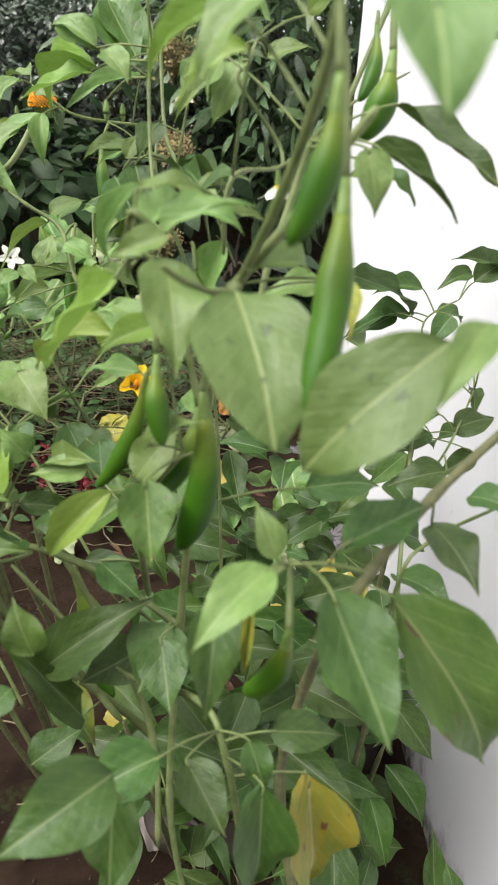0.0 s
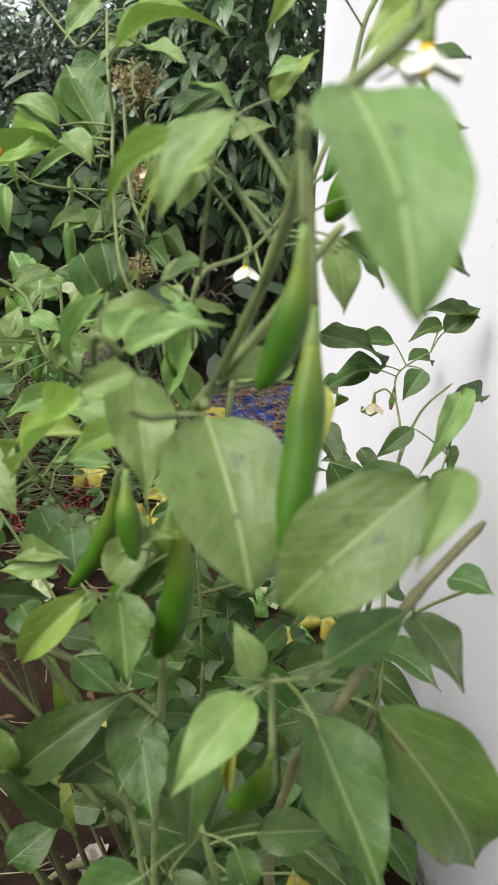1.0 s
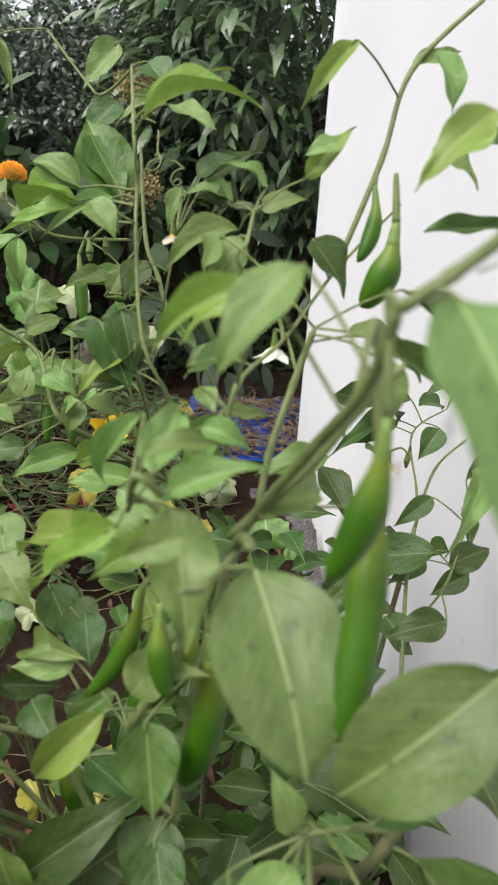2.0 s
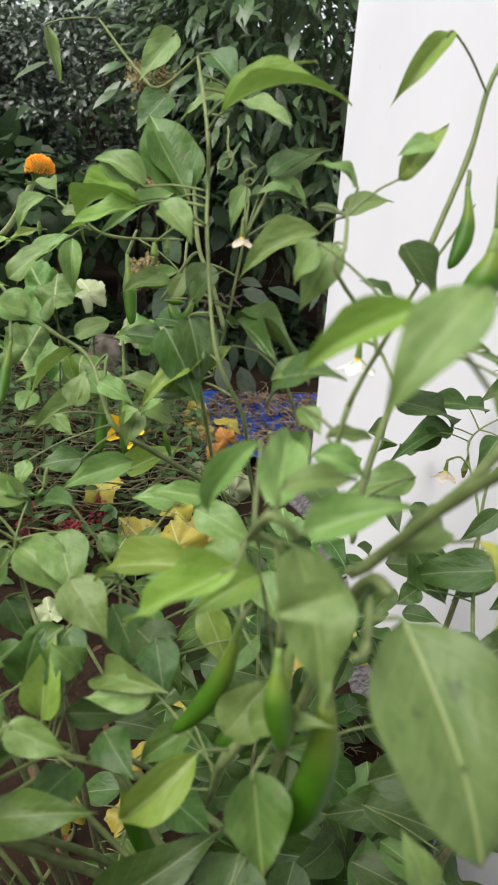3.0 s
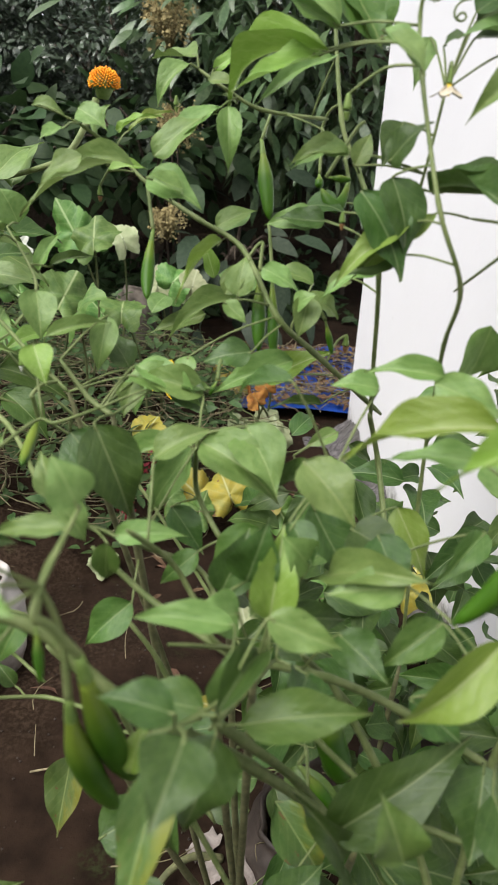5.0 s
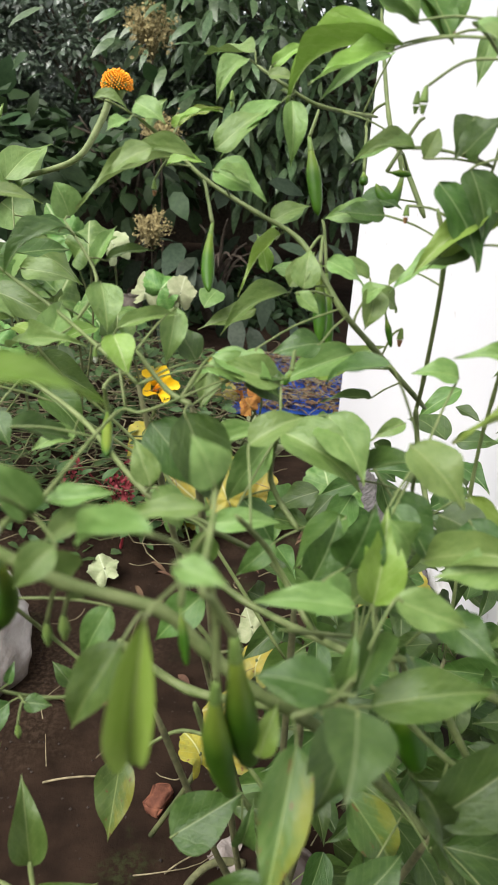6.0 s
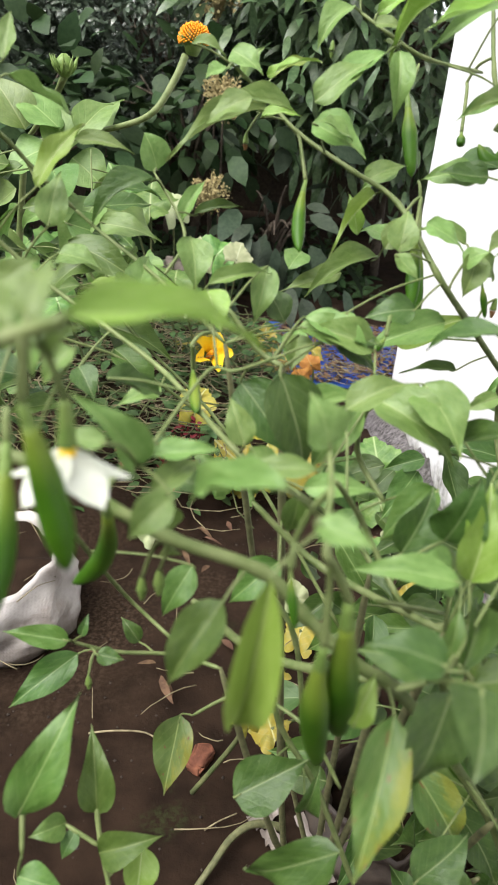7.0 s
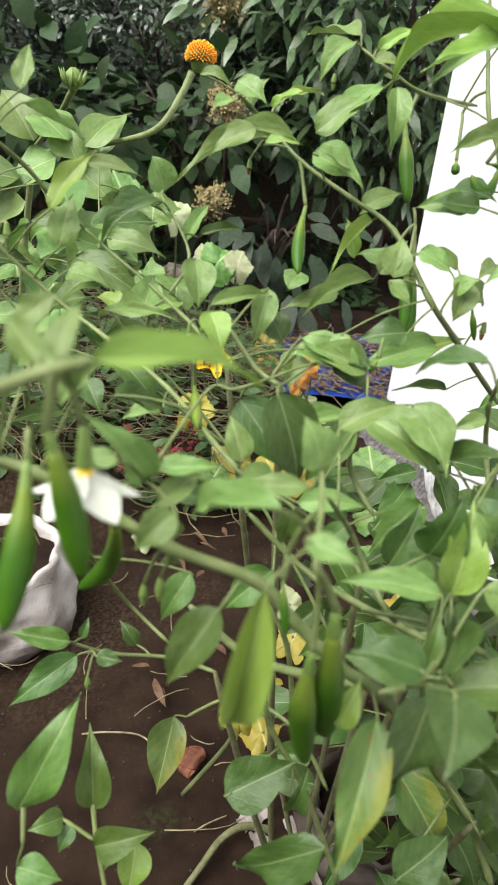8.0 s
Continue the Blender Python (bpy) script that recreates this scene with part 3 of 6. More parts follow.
def fallen(name, n, box, base, seed, length, mat=DRY, lift=0.01):
    rnd = random.Random(seed)
    ps, ws, us = [], [], []
    for _ in range(n):
        x, y = rnd.uniform(box[0], box[1]), rnd.uniform(box[2], box[3])
        ps.append(Vector((x, y, base(x, y) + lift * rnd.uniform(0.6, 2.5))))
        a = rnd.uniform(0, 6.28)
        ws.append(Vector((math.cos(a), math.sin(a), rnd.uniform(-0.3, 0.3))))
        us.append(Vector((rnd.gauss(0, 0.4), rnd.gauss(0, 0.4), 1)))
    return cloud(name, ps, ws, us, length, length * 0.27, mat, None, rnd, 0.9)


tagged(fallen("dry_leaves", 1150, (-0.07, 0.69, 2.33, 2.97), tarp_height, 21, 0.042), "curled brown dry leaves on the tarpaulin", "leaves", kind="stuff")
tagged(strands("dry_stalks", 190, (-0.06, 0.6, 2.34, 2.92), 0.0019, STRAW, 23, 0.2, tarp_height, 0.03), "pale dry stalks on the tarpaulin", "straw", kind="stuff")
tagged(fallen("soil_leaves", 60, (-0.45, 0.25, 0.9, 2.3), lambda x, y: 0.005, 22, 0.05), "brown leaves lying on the soil", "leaves", kind="stuff")


# ---- shrubs and trees that close the garden, with added light-blocking walls ----
# unseen wall added behind the camera to cut the frontal sky light
sky_blocker = part("sky_block_wall", box_bm(-5.0, 0.29, -2.2, -1.9, -0.1, 2.2, 0.01), STONE, None)
tagged(sky_blocker, "unseen plain grey wall, added to block sky light", "wall", kind="structure")
for p in sky_blocker.data.polygons:
    p.use_smooth = False
# dark backing added so no bright sky shows between the shrubs
backing_wall = part("wall_back", box_bm(-6.0, 5.0, 7.2, 7.4, -0.1, 1.8, 0.01), BARK, None)
tagged(backing_wall, "added dark backing wall, blocks sky behind the shrubs", "wall", kind="structure")
shrub("mango_tree", "dark glossy long-leaved tree behind the wall's end", (0.663, 4.5, 0), (0.552, 4.15, 1.75), (1.15, 0.7, 1.08), 250, 24, 0.15, 0.04, SHRUB_LONG, 31, 0.55, "tree")
shrub("fine_leaved_shrub", "dense dark shrub with small leaves", (-0.722, 4.9, 0), (-0.726, 4.6, 1.36), (0.9, 0.8, 0.66), 460, 40, 0.045, 0.019, SHRUB_FINE, 32)
shrub("fine_leaved_shrub", "dense dark shrub with small leaves", (-1.926, 4.8, 0), (-1.93, 4.55, 1.36), (0.9, 0.75, 0.68), 460, 40, 0.048, 0.02, SHRUB_FINE, 33)
shrub("broad_leaved_shrub", "shrub with broad green leaves, darkened for shade", (-1.321, 3.6, 0), (-1.276, 3.45, 0.8), (0.6, 0.3, 0.24), 40, 9, 0.14, 0.085, SHRUB_BROAD, 34, 0.5)
shrub("broad_leaved_shrub", "shrub with broad green leaves, darkened for shade", (-0.559, 3.9, 0), (-0.485, 3.75, 0.9), (0.48, 0.28, 0.26), 30, 8, 0.13, 0.075, SHRUB_BROAD, 35, 0.5)
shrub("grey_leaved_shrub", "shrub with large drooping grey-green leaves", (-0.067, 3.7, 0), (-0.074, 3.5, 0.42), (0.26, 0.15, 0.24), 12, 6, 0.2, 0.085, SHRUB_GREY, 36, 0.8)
shrub("hedge", "dark hedge closing the garden and blocking low sky", (-1.382, 6.0, 0), (-1.382, 6.0, 1.4), (2.6, 0.6, 0.74), 700, 22, 0.11, 0.055, SHRUB_FINE, 37)
# this left hedge is never in view; added to block low sky light
shrub("hedge", "dark hedge closing the garden and blocking low sky", (-3.53, 2.0, 0), (-3.53, 2.0, 1.1), (0.6, 2.6, 1.1), 260, 18, 0.13, 0.06, SHRUB_FINE, 39)
shrub("hedge", "dark hedge closing the garden and blocking low sky", (1.522, 6.1, 0), (1.522, 6.1, 1.9), (2.2, 0.6, 1.4), 500, 22, 0.12, 0.055, SHRUB_FINE, 38)


def undergrowth():
    """Low dark leaves added to stand in for deep shade under the shrubs."""
    rnd = random.Random(45)
    ps, ws, us = [], [], []
    for _ in range(1700):
        x, y = rnd.uniform(-2.2, 0.6), rnd.uniform(3.7, 5.3)
        ps.append(Vector((x, y, rnd.random() ** 1.5 * (0.06 + 0.06 * (y - 3.7)))))
        a = rnd.uniform(0, 6.28)
        ws.append(Vector((math.cos(a), math.sin(a), rnd.uniform(-0.3, 0.8))))
        us.append(Vector((rnd.gauss(0, 0.5), rnd.gauss(-0.3, 0.5), 0.8)))
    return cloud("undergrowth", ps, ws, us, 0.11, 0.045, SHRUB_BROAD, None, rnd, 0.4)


tagged(undergrowth(), "low dark leaves added for the shade under the shrubs", "undergrowth", kind="stuff")


def seed_head(x, y, z, size, seed):
    """A dry branching flower head with many small seeds."""
    rnd = random.Random(seed)
    root = thing("seed_head", (0, 0, 0), "dry brown branching seed head", "seed head", "dry seed heads")
    lines, ps, ws, us = [], [], [], []
    c = Vector((x, y, z))
    for _ in range(70):
        d = Vector((rnd.gauss(0, 1), rnd.gauss(0, 0.7), rnd.gauss(0.2, 0.9))).normalized() * size * rnd.uniform(0.5, 1)
        a = c - Vector((0, 0, size * 0.8))
        lines.append([a, c + d * 0.4 - Vector((0, 0, size * 0.15)), c + d])
        for _ in range(9):
            q = c + d * rnd.uniform(0.45, 1.05) + Vector((rnd.gauss(0, 1), rnd.gauss(0, 1), rnd.gauss(0, 1))) * size * 0.07
            ps.append(q)
            ws.append(Vector((rnd.gauss(0, 1), rnd.gauss(0, 1), rnd.gauss(0, 1))))
            us.append(Vector((rnd.gauss(0, 1), -1, 0.5)))
    tagged(many_tubes("branching", lines, 0.0025, SEED, root, 3), kind="stuff")
    tagged(cloud("seed_spray", ps, ws, us, size * 0.11, size * 0.09, SEED, root, rnd, 0.8), kind="stuff")
    tube("stalk", [(x, y + 0.35, 0.0), (x, y + 0.2, z * 0.5), (x, y, z - size * 0.7)], 0.008, 0.004, BARK, root, 4, 6)


seed_head(-0.392, 3.6, 1.365, 0.14, 41)
seed_head(-0.343, 3.28, 0.953, 0.115, 42)
seed_head(-0.382, 3.15, 0.568, 0.095, 43)


# ---- squash vine, flowers and old leaves on the heap ----
def squash_blade(name, lobes, depth, teeth, seed):
    rnd = random.Random(seed)
    ph = rnd.uniform(0, 6)
    rings, n = 5, 60
    verts, faces = [(0, 0, 0)], []
    for i in range(1, rings + 1):
        s = i / rings
        for k in range(n):
            a = 2 * math.pi * k / n
            notch = 0.75 * math.exp(-((a - 1.5 * math.pi) / 0.28) ** 2)
            r = 0.5 * (1 - depth * abs(math.sin(0.5 * lobes * (a - 0.5 * math.pi))) - notch * 0.6)
            r *= 1 + 0.16 * math.sin(2 * a + ph * 3) * s + 0.1 * math.sin(3 * a + ph * 5) * s
            r *= 1 + teeth * (math.sin(a * 17 + ph) * 0.6 + math.sin(a * 29 + 2 * ph) * 0.4) * s
            z = 0.11 * math.sin(2 * a + ph) * s * s + 0.07 * math.sin(5 * a + 2 * ph) * s * s - 0.13 * s * s + 0.05 * s + 0.02 * math.sin(5 * a) * s
            verts.append((r * s * math.cos(a), 0.4 + r * s * math.sin(a) * 0.95 - 0.2, z))
    verts[0] = (0, 0.2, 0)
    for k in range(n):
        faces.append((0, 1 + k, 1 + (k + 1) % n))
        for i in range(rings - 1):
            a, b = 1 + i * n + k, 1 + i * n + (k + 1) % n
            faces.append((a, a + n, b + n, b))
    me = bpy.data.meshes.new(name)
    me.from_pydata(verts, [], faces)
    me.polygons.foreach_set("use_smooth", [True] * len(faces))
    return me


SQUASH_MESH = {}
for key, mat in (("g", SQUASH), ("y", SQUASH_OLD), ("p", SQUASH_PALE), ("o", SQUASH_DRY)):
    SQUASH_MESH[key] = []
    for seed in (1, 2, 3, 4, 5):
        me = squash_blade("squash_blade", 5, 0.15, 0.06, seed)
        me.materials.append(mat)
        SQUASH_MESH[key].append(me)

squash = thing("squash_vine", (0, 0, 0), "squash vine with large lobed leaves trailing over the heap", "squash vine")
sq_rnd = random.Random(17)


def squash_leaf(key, x, y, z, size, turn=0.0, tilt=35.0):
    ob = new("squash_leaf", sq_rnd.choice(SQUASH_MESH[key]))
    ob.parent = squash
    ob.matrix_world = pose(x, y, z, tilt + sq_rnd.uniform(-30, 20), sq_rnd.uniform(-35, 35), turn + sq_rnd.uniform(-40, 40)) @ Matrix.Diagonal((size, size, size, 1))
    if key != "g":
        tagged(ob, {"y": "old leaf turned yellow", "o": "dried orange-brown leaf"}.get(key, "bleached pale old leaf"))
    foot = Vector((x + sq_rnd.uniform(-0.08, 0.08), y + 0.06, max(0.02, heap_height(x, y + 0.06))))
    top = ob.matrix_world @ Vector((0, 0.2, 0))
    stalk = tube("leaf_stalk", [foot, foot.lerp(top, 0.55) + Vector((0.02, 0.02, 0)), top], 0.004, 0.003, GREEN_STRAW, None, 4, 6)
    stalk.parent = squash


def squash_flower(x, y, z, size):
    verts, faces = [], []
    n = 30
    for i in range(6):
        s = i / 5
        for k in range(n):
            a = 2 * math.pi * k / n
            lobe = 0.5 + 0.5 * math.cos(5 * a)
            r = size * (0.12 + 0.42 * s * s * (0.45 + 0.55 * lobe))
            verts.append((r * math.cos(a), r * math.sin(a), size * (0.55 * s - 0.12 * s * s * lobe) + 0.03 * size * math.sin(11 * a) * s))
    for i in range(5):
        for k in range(n):
            a, b = i * n + k, i * n + (k + 1) % n
            faces.append((a, b, b + n, a + n))
    ob = mesh_object("squash_flower", verts, faces, YELLOW, squash)
    tagged(ob, "open bright yellow squash flower")
    ob.matrix_world = pose(x, y, z, 50, 10, 15)
    tube("pistil", [(0, 0, 0), (0, 0, size * 0.4)], size * 0.07, size * 0.05, ORANGE, ob, 3, 8)
    stalk = tube("flower_stalk", [(x, y + 0.05, max(0.02, heap_height(x, y))), (x, y + 0.04, z * 0.6), (x, y, z)], 0.004, 0.005, GREEN_STRAW, None, 4, 6)
    stalk.parent = squash


def gourd_flower(x, y, z, size):
    """A large white gourd flower with five broad crinkled petals."""
    verts, faces = [], []
    n = 40
    for i in range(6):
        s = i / 5
        for k in range(n):
            a = 2 * math.pi * k / n
            r = size * (0.06 + 0.46 * s * (0.72 + 0.28 * math.cos(5 * a)))
            verts.append((r * math.cos(a), r * math.sin(a), size * (0.18 * s - 0.1 * s * s) + 0.025 * size * math.sin(13 * a) * s))
    for i in range(5):
        for k in range(n):
            a, b = i * n + k, i * n + (k + 1) % n
            faces.append((a, b, b + n, a + n))
    ob = mesh_object("gourd_flower", verts, faces, PETAL, squash)
    tagged(ob, "large white flower with crinkled petals")
    ob.matrix_world = pose(x, y, z, 62, 25, 20)
    stalk = tube("flower_stalk", [(x - 0.05, y + 0.1, 0.02), (x - 0.02, y + 0.06, z * 0.6), (x, y + 0.01, z)], 0.004, 0.004, GREEN_STRAW, None, 4, 6)
    stalk.parent = squash


def amaranth(x, y, z, n, seed):
    rnd = random.Random(seed)
    root = thing("red_amaranth", (0, 0, 0), "red-stemmed weed with dark red seed spikes", "weed")
    for _ in range(n):
        a = Vector((x + rnd.gauss(0, 0.05), y + rnd.gauss(0, 0.05), 0.0))
        b = a + Vector((rnd.gauss(0, 0.06), rnd.gauss(0, 0.04), z * rnd.uniform(0.6, 1.0)))
        tube("stem", [a, a.lerp(b, 0.5) + Vector((rnd.gauss(0, 0.02), 0, 0)), b], 0.004, 0.002, RED_STEM, root, 4, 5)
        ps = [b + Vector((rnd.gauss(0, 0.012), rnd.gauss(0, 0.012), -rnd.uniform(0, 0.12))) for _ in range(60)]
        tagged(cloud("seed_spike", ps, [Vector((rnd.gauss(0, 1), rnd.gauss(0, 1), rnd.gauss(0.5, 1))) for _ in ps], [Vector((rnd.gauss(0, 1), -1, 0.6)) for _ in ps], 0.014, 0.008, RED_STEM, root, rnd), kind="stuff")


amaranth(-0.428, 1.57, 0.26, 5, 51)


# ---- sacks and grow bags ----
def grow_sack(name, label, x, y, r, h, mat, seed, fold=0.05):
    """A slumped sack used as a planter: bulging creased wall, rolled rim and a fill of soil."""
    root = thing(name, (x, y, 0), label, "planter bag")
    n, rows = 48, 16
    verts, faces = [], []
    for i in range(rows + 1):
        s = i / rows
        for k in range(n):
            a = 2 * math.pi * k / n
            q = Vector((math.cos(a) * 2.2, math.sin(a) * 2.2, s * 3 + seed))
            rr = r * (1 + 0.03 * s * math.sin(11 * a + 5 * noise.noise(q))) * (0.9 + 0.14 * math.sin(math.pi * min(1, s * 1.1)) + 0.13 * noise.noise(q) + 0.05 * noise.noise(q * 3.1))
            zz = h * s + 0.22 * h * s ** 3 * math.exp(-((a if a < math.pi else a - 2 * math.pi) + 0.25) ** 2 / 0.09) + 0.16 * h * s * noise.noise(Vector((math.cos(a) * 1.6, math.sin(a) * 1.6, seed + 7)))
            verts.append((rr * math.cos(a), rr * math.sin(a), zz))
    for j, (k1, dz) in enumerate(((0.97, 0.012), (0.9, -0.002), (0.88, -fold))):
        for k in range(n):
            v = verts[rows * n + k]
            verts.append((v[0] * k1, v[1] * k1, v[2] + dz))
    for i in range(rows + 3):
        for k in range(n):
            a, b = i * n + k, i * n + (k + 1) % n
            faces.append((a, b, b + n, a + n))
    mesh_object("bag", verts, faces, mat, root)
    sv, sf = [(0, 0, h - fold * 0.4)], []
    for i in range(1, 7):
        for k in range(n):
            a, s = 2 * math.pi * k / n, i / 6
            e = verts[(rows + 3) * n + k]
            sv.append((e[0] * s, e[1] * s, (h - fold * 0.4) * (1 - s) + (e[2] + 0.01) * s + 0.02 * noise.noise(Vector((e[0] * s * 20, e[1] * s * 20, seed)))))
    for k in range(n):
        sf.append((0, 1 + k, 1 + (k + 1) % n))
        for i in range(5):
            a, b = 1 + i * n + k, 1 + i * n + (k + 1) % n
            sf.append((a, a + n, b + n, b))
    mesh_object("soil_fill", sv, sf, SOIL, root)
    rnd = random.Random(seed)
    lines = []
    for _ in range(26):
        a, k = rnd.uniform(0, 6.28), rnd.uniform(0.2, 0.95)
        p = Vector((r * k * math.cos(a), r * k * math.sin(a), h + rnd.uniform(-0.01, 0.025)))
        d = Vector((rnd.gauss(0, 1), rnd.gauss(0, 1), rnd.gauss(0, 0.3))).normalized() * r * rnd.uniform(0.2, 0.6)
        lines.append(glide((p, p + d * 0.5 + Vector((rnd.gauss(0, 0.01), rnd.gauss(0, 0.01), 0.012)), p + d), 3))
    tagged(many_tubes("root_litter", lines, 0.0011, STRAW, root), "thin dry roots on the soil", kind="stuff")
    return root


grow_sack("white_sack", "slumped white woven sack filled with soil", -0.682, 1.12, 0.155, 0.14, SACK, 61, 0.018)
# a white sack given the dark bag colour so that little of it shows
grow_sack("grow_bag", "low planter sack of a chilli plant, coloured dark to go unnoticed", -0.02, 0.72, 0.1, 0.09, DARK_BAG, 62)
grow_sack("grow_bag", "dark plastic grow bag standing by the wall", 0.155, 0.84, 0.095, 0.22, DARK_BAG, 63)


def lump(name, x, y, z, sx, sy, sz, turn, mat, label, category, seed):
    bm = box_bm(-sx / 2, sx / 2, -sy / 2, sy / 2, 0, sz, min(sx, sy, sz) * 0.12)
    bmesh.ops.subdivide_edges(bm, edges=bm.edges[:], cuts=2, use_grid_fill=True)
    for v in bm.verts:
        v.co += 0.42 * min(sx, sy, sz) * noise.noise_vector(v.co * (1.5 / sz) + Vector((seed, 0, 0)))
    ob = part(name, bm, mat, None)
    ob.matrix_world = pose(x, y, z, 0, 0, turn)
    return tagged(ob, label, category)


lump("brick_piece", -0.278, 0.825, -0.004, 0.029, 0.042, 0.024, -25, BRICK, "broken piece of red brick lying on the soil", "brick", 3)

lump("stone_block", -0.475, 2.715, 0.06, 0.15, 0.13, 0.33, 12, ROCK, "weathered grey stone block set into the heap", "stone", 5)


def scrap(x, y, z, length, width, turn, seed):
    """A crumpled shred of white plastic."""
    rnd = random.Random(seed)
    n, m = 8, 4
    verts = [((i / n - 0.5) * length, (j / m - 0.5) * width * (1 - 0.5 * abs(i / n - 0.5)), 0.25 * width * rnd.uniform(-1, 1) + 0.3 * width) for i in range(n + 1) for j in range(m + 1)]
    faces = [(i * (m + 1) + j, (i + 1) * (m + 1) + j, (i + 1) * (m + 1) + j + 1, i * (m + 1) + j + 1) for i in range(n) for j in range(m)]
    ob = mesh_object("plastic_scrap", verts, faces, SACK)
    ob.matrix_world = pose(x, y, z, 0, 0, turn)
    tagged(ob, "crumpled white plastic scrap lying on the soil", "plastic scrap", "plastic scraps")


scrap(-0.183, 0.739, 0.004, 0.05, 0.03, 40, 1)
scrap(-0.173, 0.702, 0.004, 0.035, 0.025, -50, 2)
scrap(-0.117, 0.692, 0.006, 0.1, 0.02, -70, 3)
root_line = [(-0.278, 0.633, 0.004), (-0.255, 0.658, 0.02), (-0.23, 0.693, 0.024), (-0.198, 0.715, 0.022), (-0.158, 0.723, 0.004)]
tagged(tube("bare_root", root_line, 0.004, 0.006, STEM_OLD, None, 5, 8), "bare pale root bending over the soil", "root")
tagged(tube("twig", [(-0.267, 0.714, 0.006), (-0.247, 0.724, 0.012), (-0.222, 0.739, 0.008)], 0.0014, 0.001, STRAW, None, 4, 6), "thin dry twig lying on the soil", "twig")
tagged(tube("twig", [(-0.455, 0.865, 0.006), (-0.415, 0.86, 0.02), (-0.365, 0.865, 0.012), (-0.335, 0.845, 0.008)], 0.0018, 0.0014, STRAW, None, 4, 6), "thin dry twig lying on the soil", "twig")


def tithonia():
    """Orange flower head on a long curved, swollen stalk."""
    root = thing("orange_flower_plant", (0, 0, 0), "tall plant with an orange flower head on a curved stalk", "flowering plant")
    return root


ORANGE_PLANT = tithonia()


def flower_head(x, y, z, size):
    c = Vector((x, y, z))
    lean = Vector((0.16, -0.1, 1)).normalized()
    rnd = random.Random(71)
    verts, faces = [], []
    for i in range(260):
        u = (i + 0.5) / 260
        th, ph = math.acos(1 - u * 1.35), i * 2.39996
        d = Vector((math.sin(th) * math.cos(ph), math.sin(th) * math.sin(ph), math.cos(th) * 0.9))
        p = c + d * size * 0.38
        v, f = tube_data([p, p + d * size * 0.1, p + d * size * rnd.uniform(0.13, 0.2)], [size * 0.02, size * 0.028, size * 0.03], 5, len(verts))
        verts += v
        faces += f
    head = mesh_object("flower_head", verts, faces, ORANGE, ORANGE_PLANT)
    tagged(head, "domed head of orange tube florets")
    for k in range(14):
        a = 2 * math.pi * k / 14
        d = Vector((math.cos(a), math.sin(a), 0))
        v, f = tube_data([c - lean * size * 0.22 + d * size * 0.1, c - lean * size * 0.08 + d * size * 0.38, c + d * size * rnd.uniform(0.5, 0.62) + Vector((0, 0, size * rnd.uniform(-0.05, 0.1)))], [size * 0.09, size * 0.1, size * 0.015], 5)
        mesh_object("bract", v, f, CALYX, head)
    v, f = tube_data([c - lean * size * 0.5, c - lean * size * 0.25, c, c + lean * size * 0.25], [size * 0.2, size * 0.3, size * 0.4, size * 0.3], 12)
    mesh_object("receptacle", v, f, CALYX, head)


def closed_bud(x, y, z, size, fx, fy, fz):
    """A green flower bud wrapped in pointed bracts, on an upright stalk."""
    c, foot = Vector((x, y, z)), Vector((fx, fy, fz))
    v, f = tube_data([c - Vector((0, 0, size * 0.5)), c - Vector((0, 0, size * 0.2)), c + Vector((0, 0, size * 0.2)), c + Vector((0, 0, size * 0.5))], [size * 0.18, size * 0.45, size * 0.42, size * 0.12], 10)
    ob = mesh_object("flower_bud", v, f, CALYX, ORANGE_PLANT)
    for k in range(9):
        a = 2 * math.pi * k / 9
        d = Vector((math.cos(a), math.sin(a), 0))
        v, f = tube_data([c - Vector((0, 0, size * 0.3)) + d * size * 0.3, c + d * size * 0.5, c + d * size * 0.68 + Vector((0, 0, size * 0.45))], [size * 0.1, size * 0.1, size * 0.01], 5)
        mesh_object("bract", v, f, CALYX, ob)
    tube("bud_stalk", [foot, foot.lerp(c, 0.5) + Vector((0.01, 0, 0)), c - Vector((0, 0, size * 0.4))], 0.004, 0.006, STEM, ob, 4, 8)


NODES[ORANGE_PLANT.name] = []


def big_leaf(parent, name, key, bx, by, bz, tx, ty, tz, width, label=""):
    ob = new(name, BLADES[key][leaf_rnd.choice((0, 2, 5))])
    ob.parent = parent
    set_leaf(ob, (bx, by, bz), (tx, ty, tz), width, leaf_rnd.uniform(-15, 15))
    return tagged(ob, label)


# squash leaves on and round the heap
squash_leaf("g", -0.4825, 1.8425, 0.6551, 0.144, 0, 50)
squash_leaf("g", -0.5129, 1.6759, 0.5072, 0.157, -30, 50)
squash_leaf("g", -0.4101, 1.7734, 0.4999, 0.136, 15, 45)
squash_leaf("y", -0.3456, 1.6502, 0.2106, 0.121, 10, 70)
squash_leaf("y", -0.1504, 1.6636, 0.1467, 0.125, -10, 40)
squash_leaf("y", -0.1866, 1.5743, 0.085, 0.165, 30, 50)
squash_leaf("y", -0.3841, 2.282, 0.1593, 0.225, -70, 20)
squash_leaf("y", -0.1141, 2.5557, 0.0835, 0.139, 0, 60)
squash_leaf("y", -0.068, 2.431, 0.0524, 0.122, 10, 60)
squash_leaf("p", -0.0726, 2.0742, 0.03, 0.137, 0, 70)
squash_leaf("p", 0.0346, 2.1035, 0.0516, 0.147, 10, 70)
squash_leaf("y", -0.12, 1.55, 0.09, 0.15, 0, 50)
squash_leaf("y", -0.055, 1.5922, 0.0695, 0.166, 20, 50)
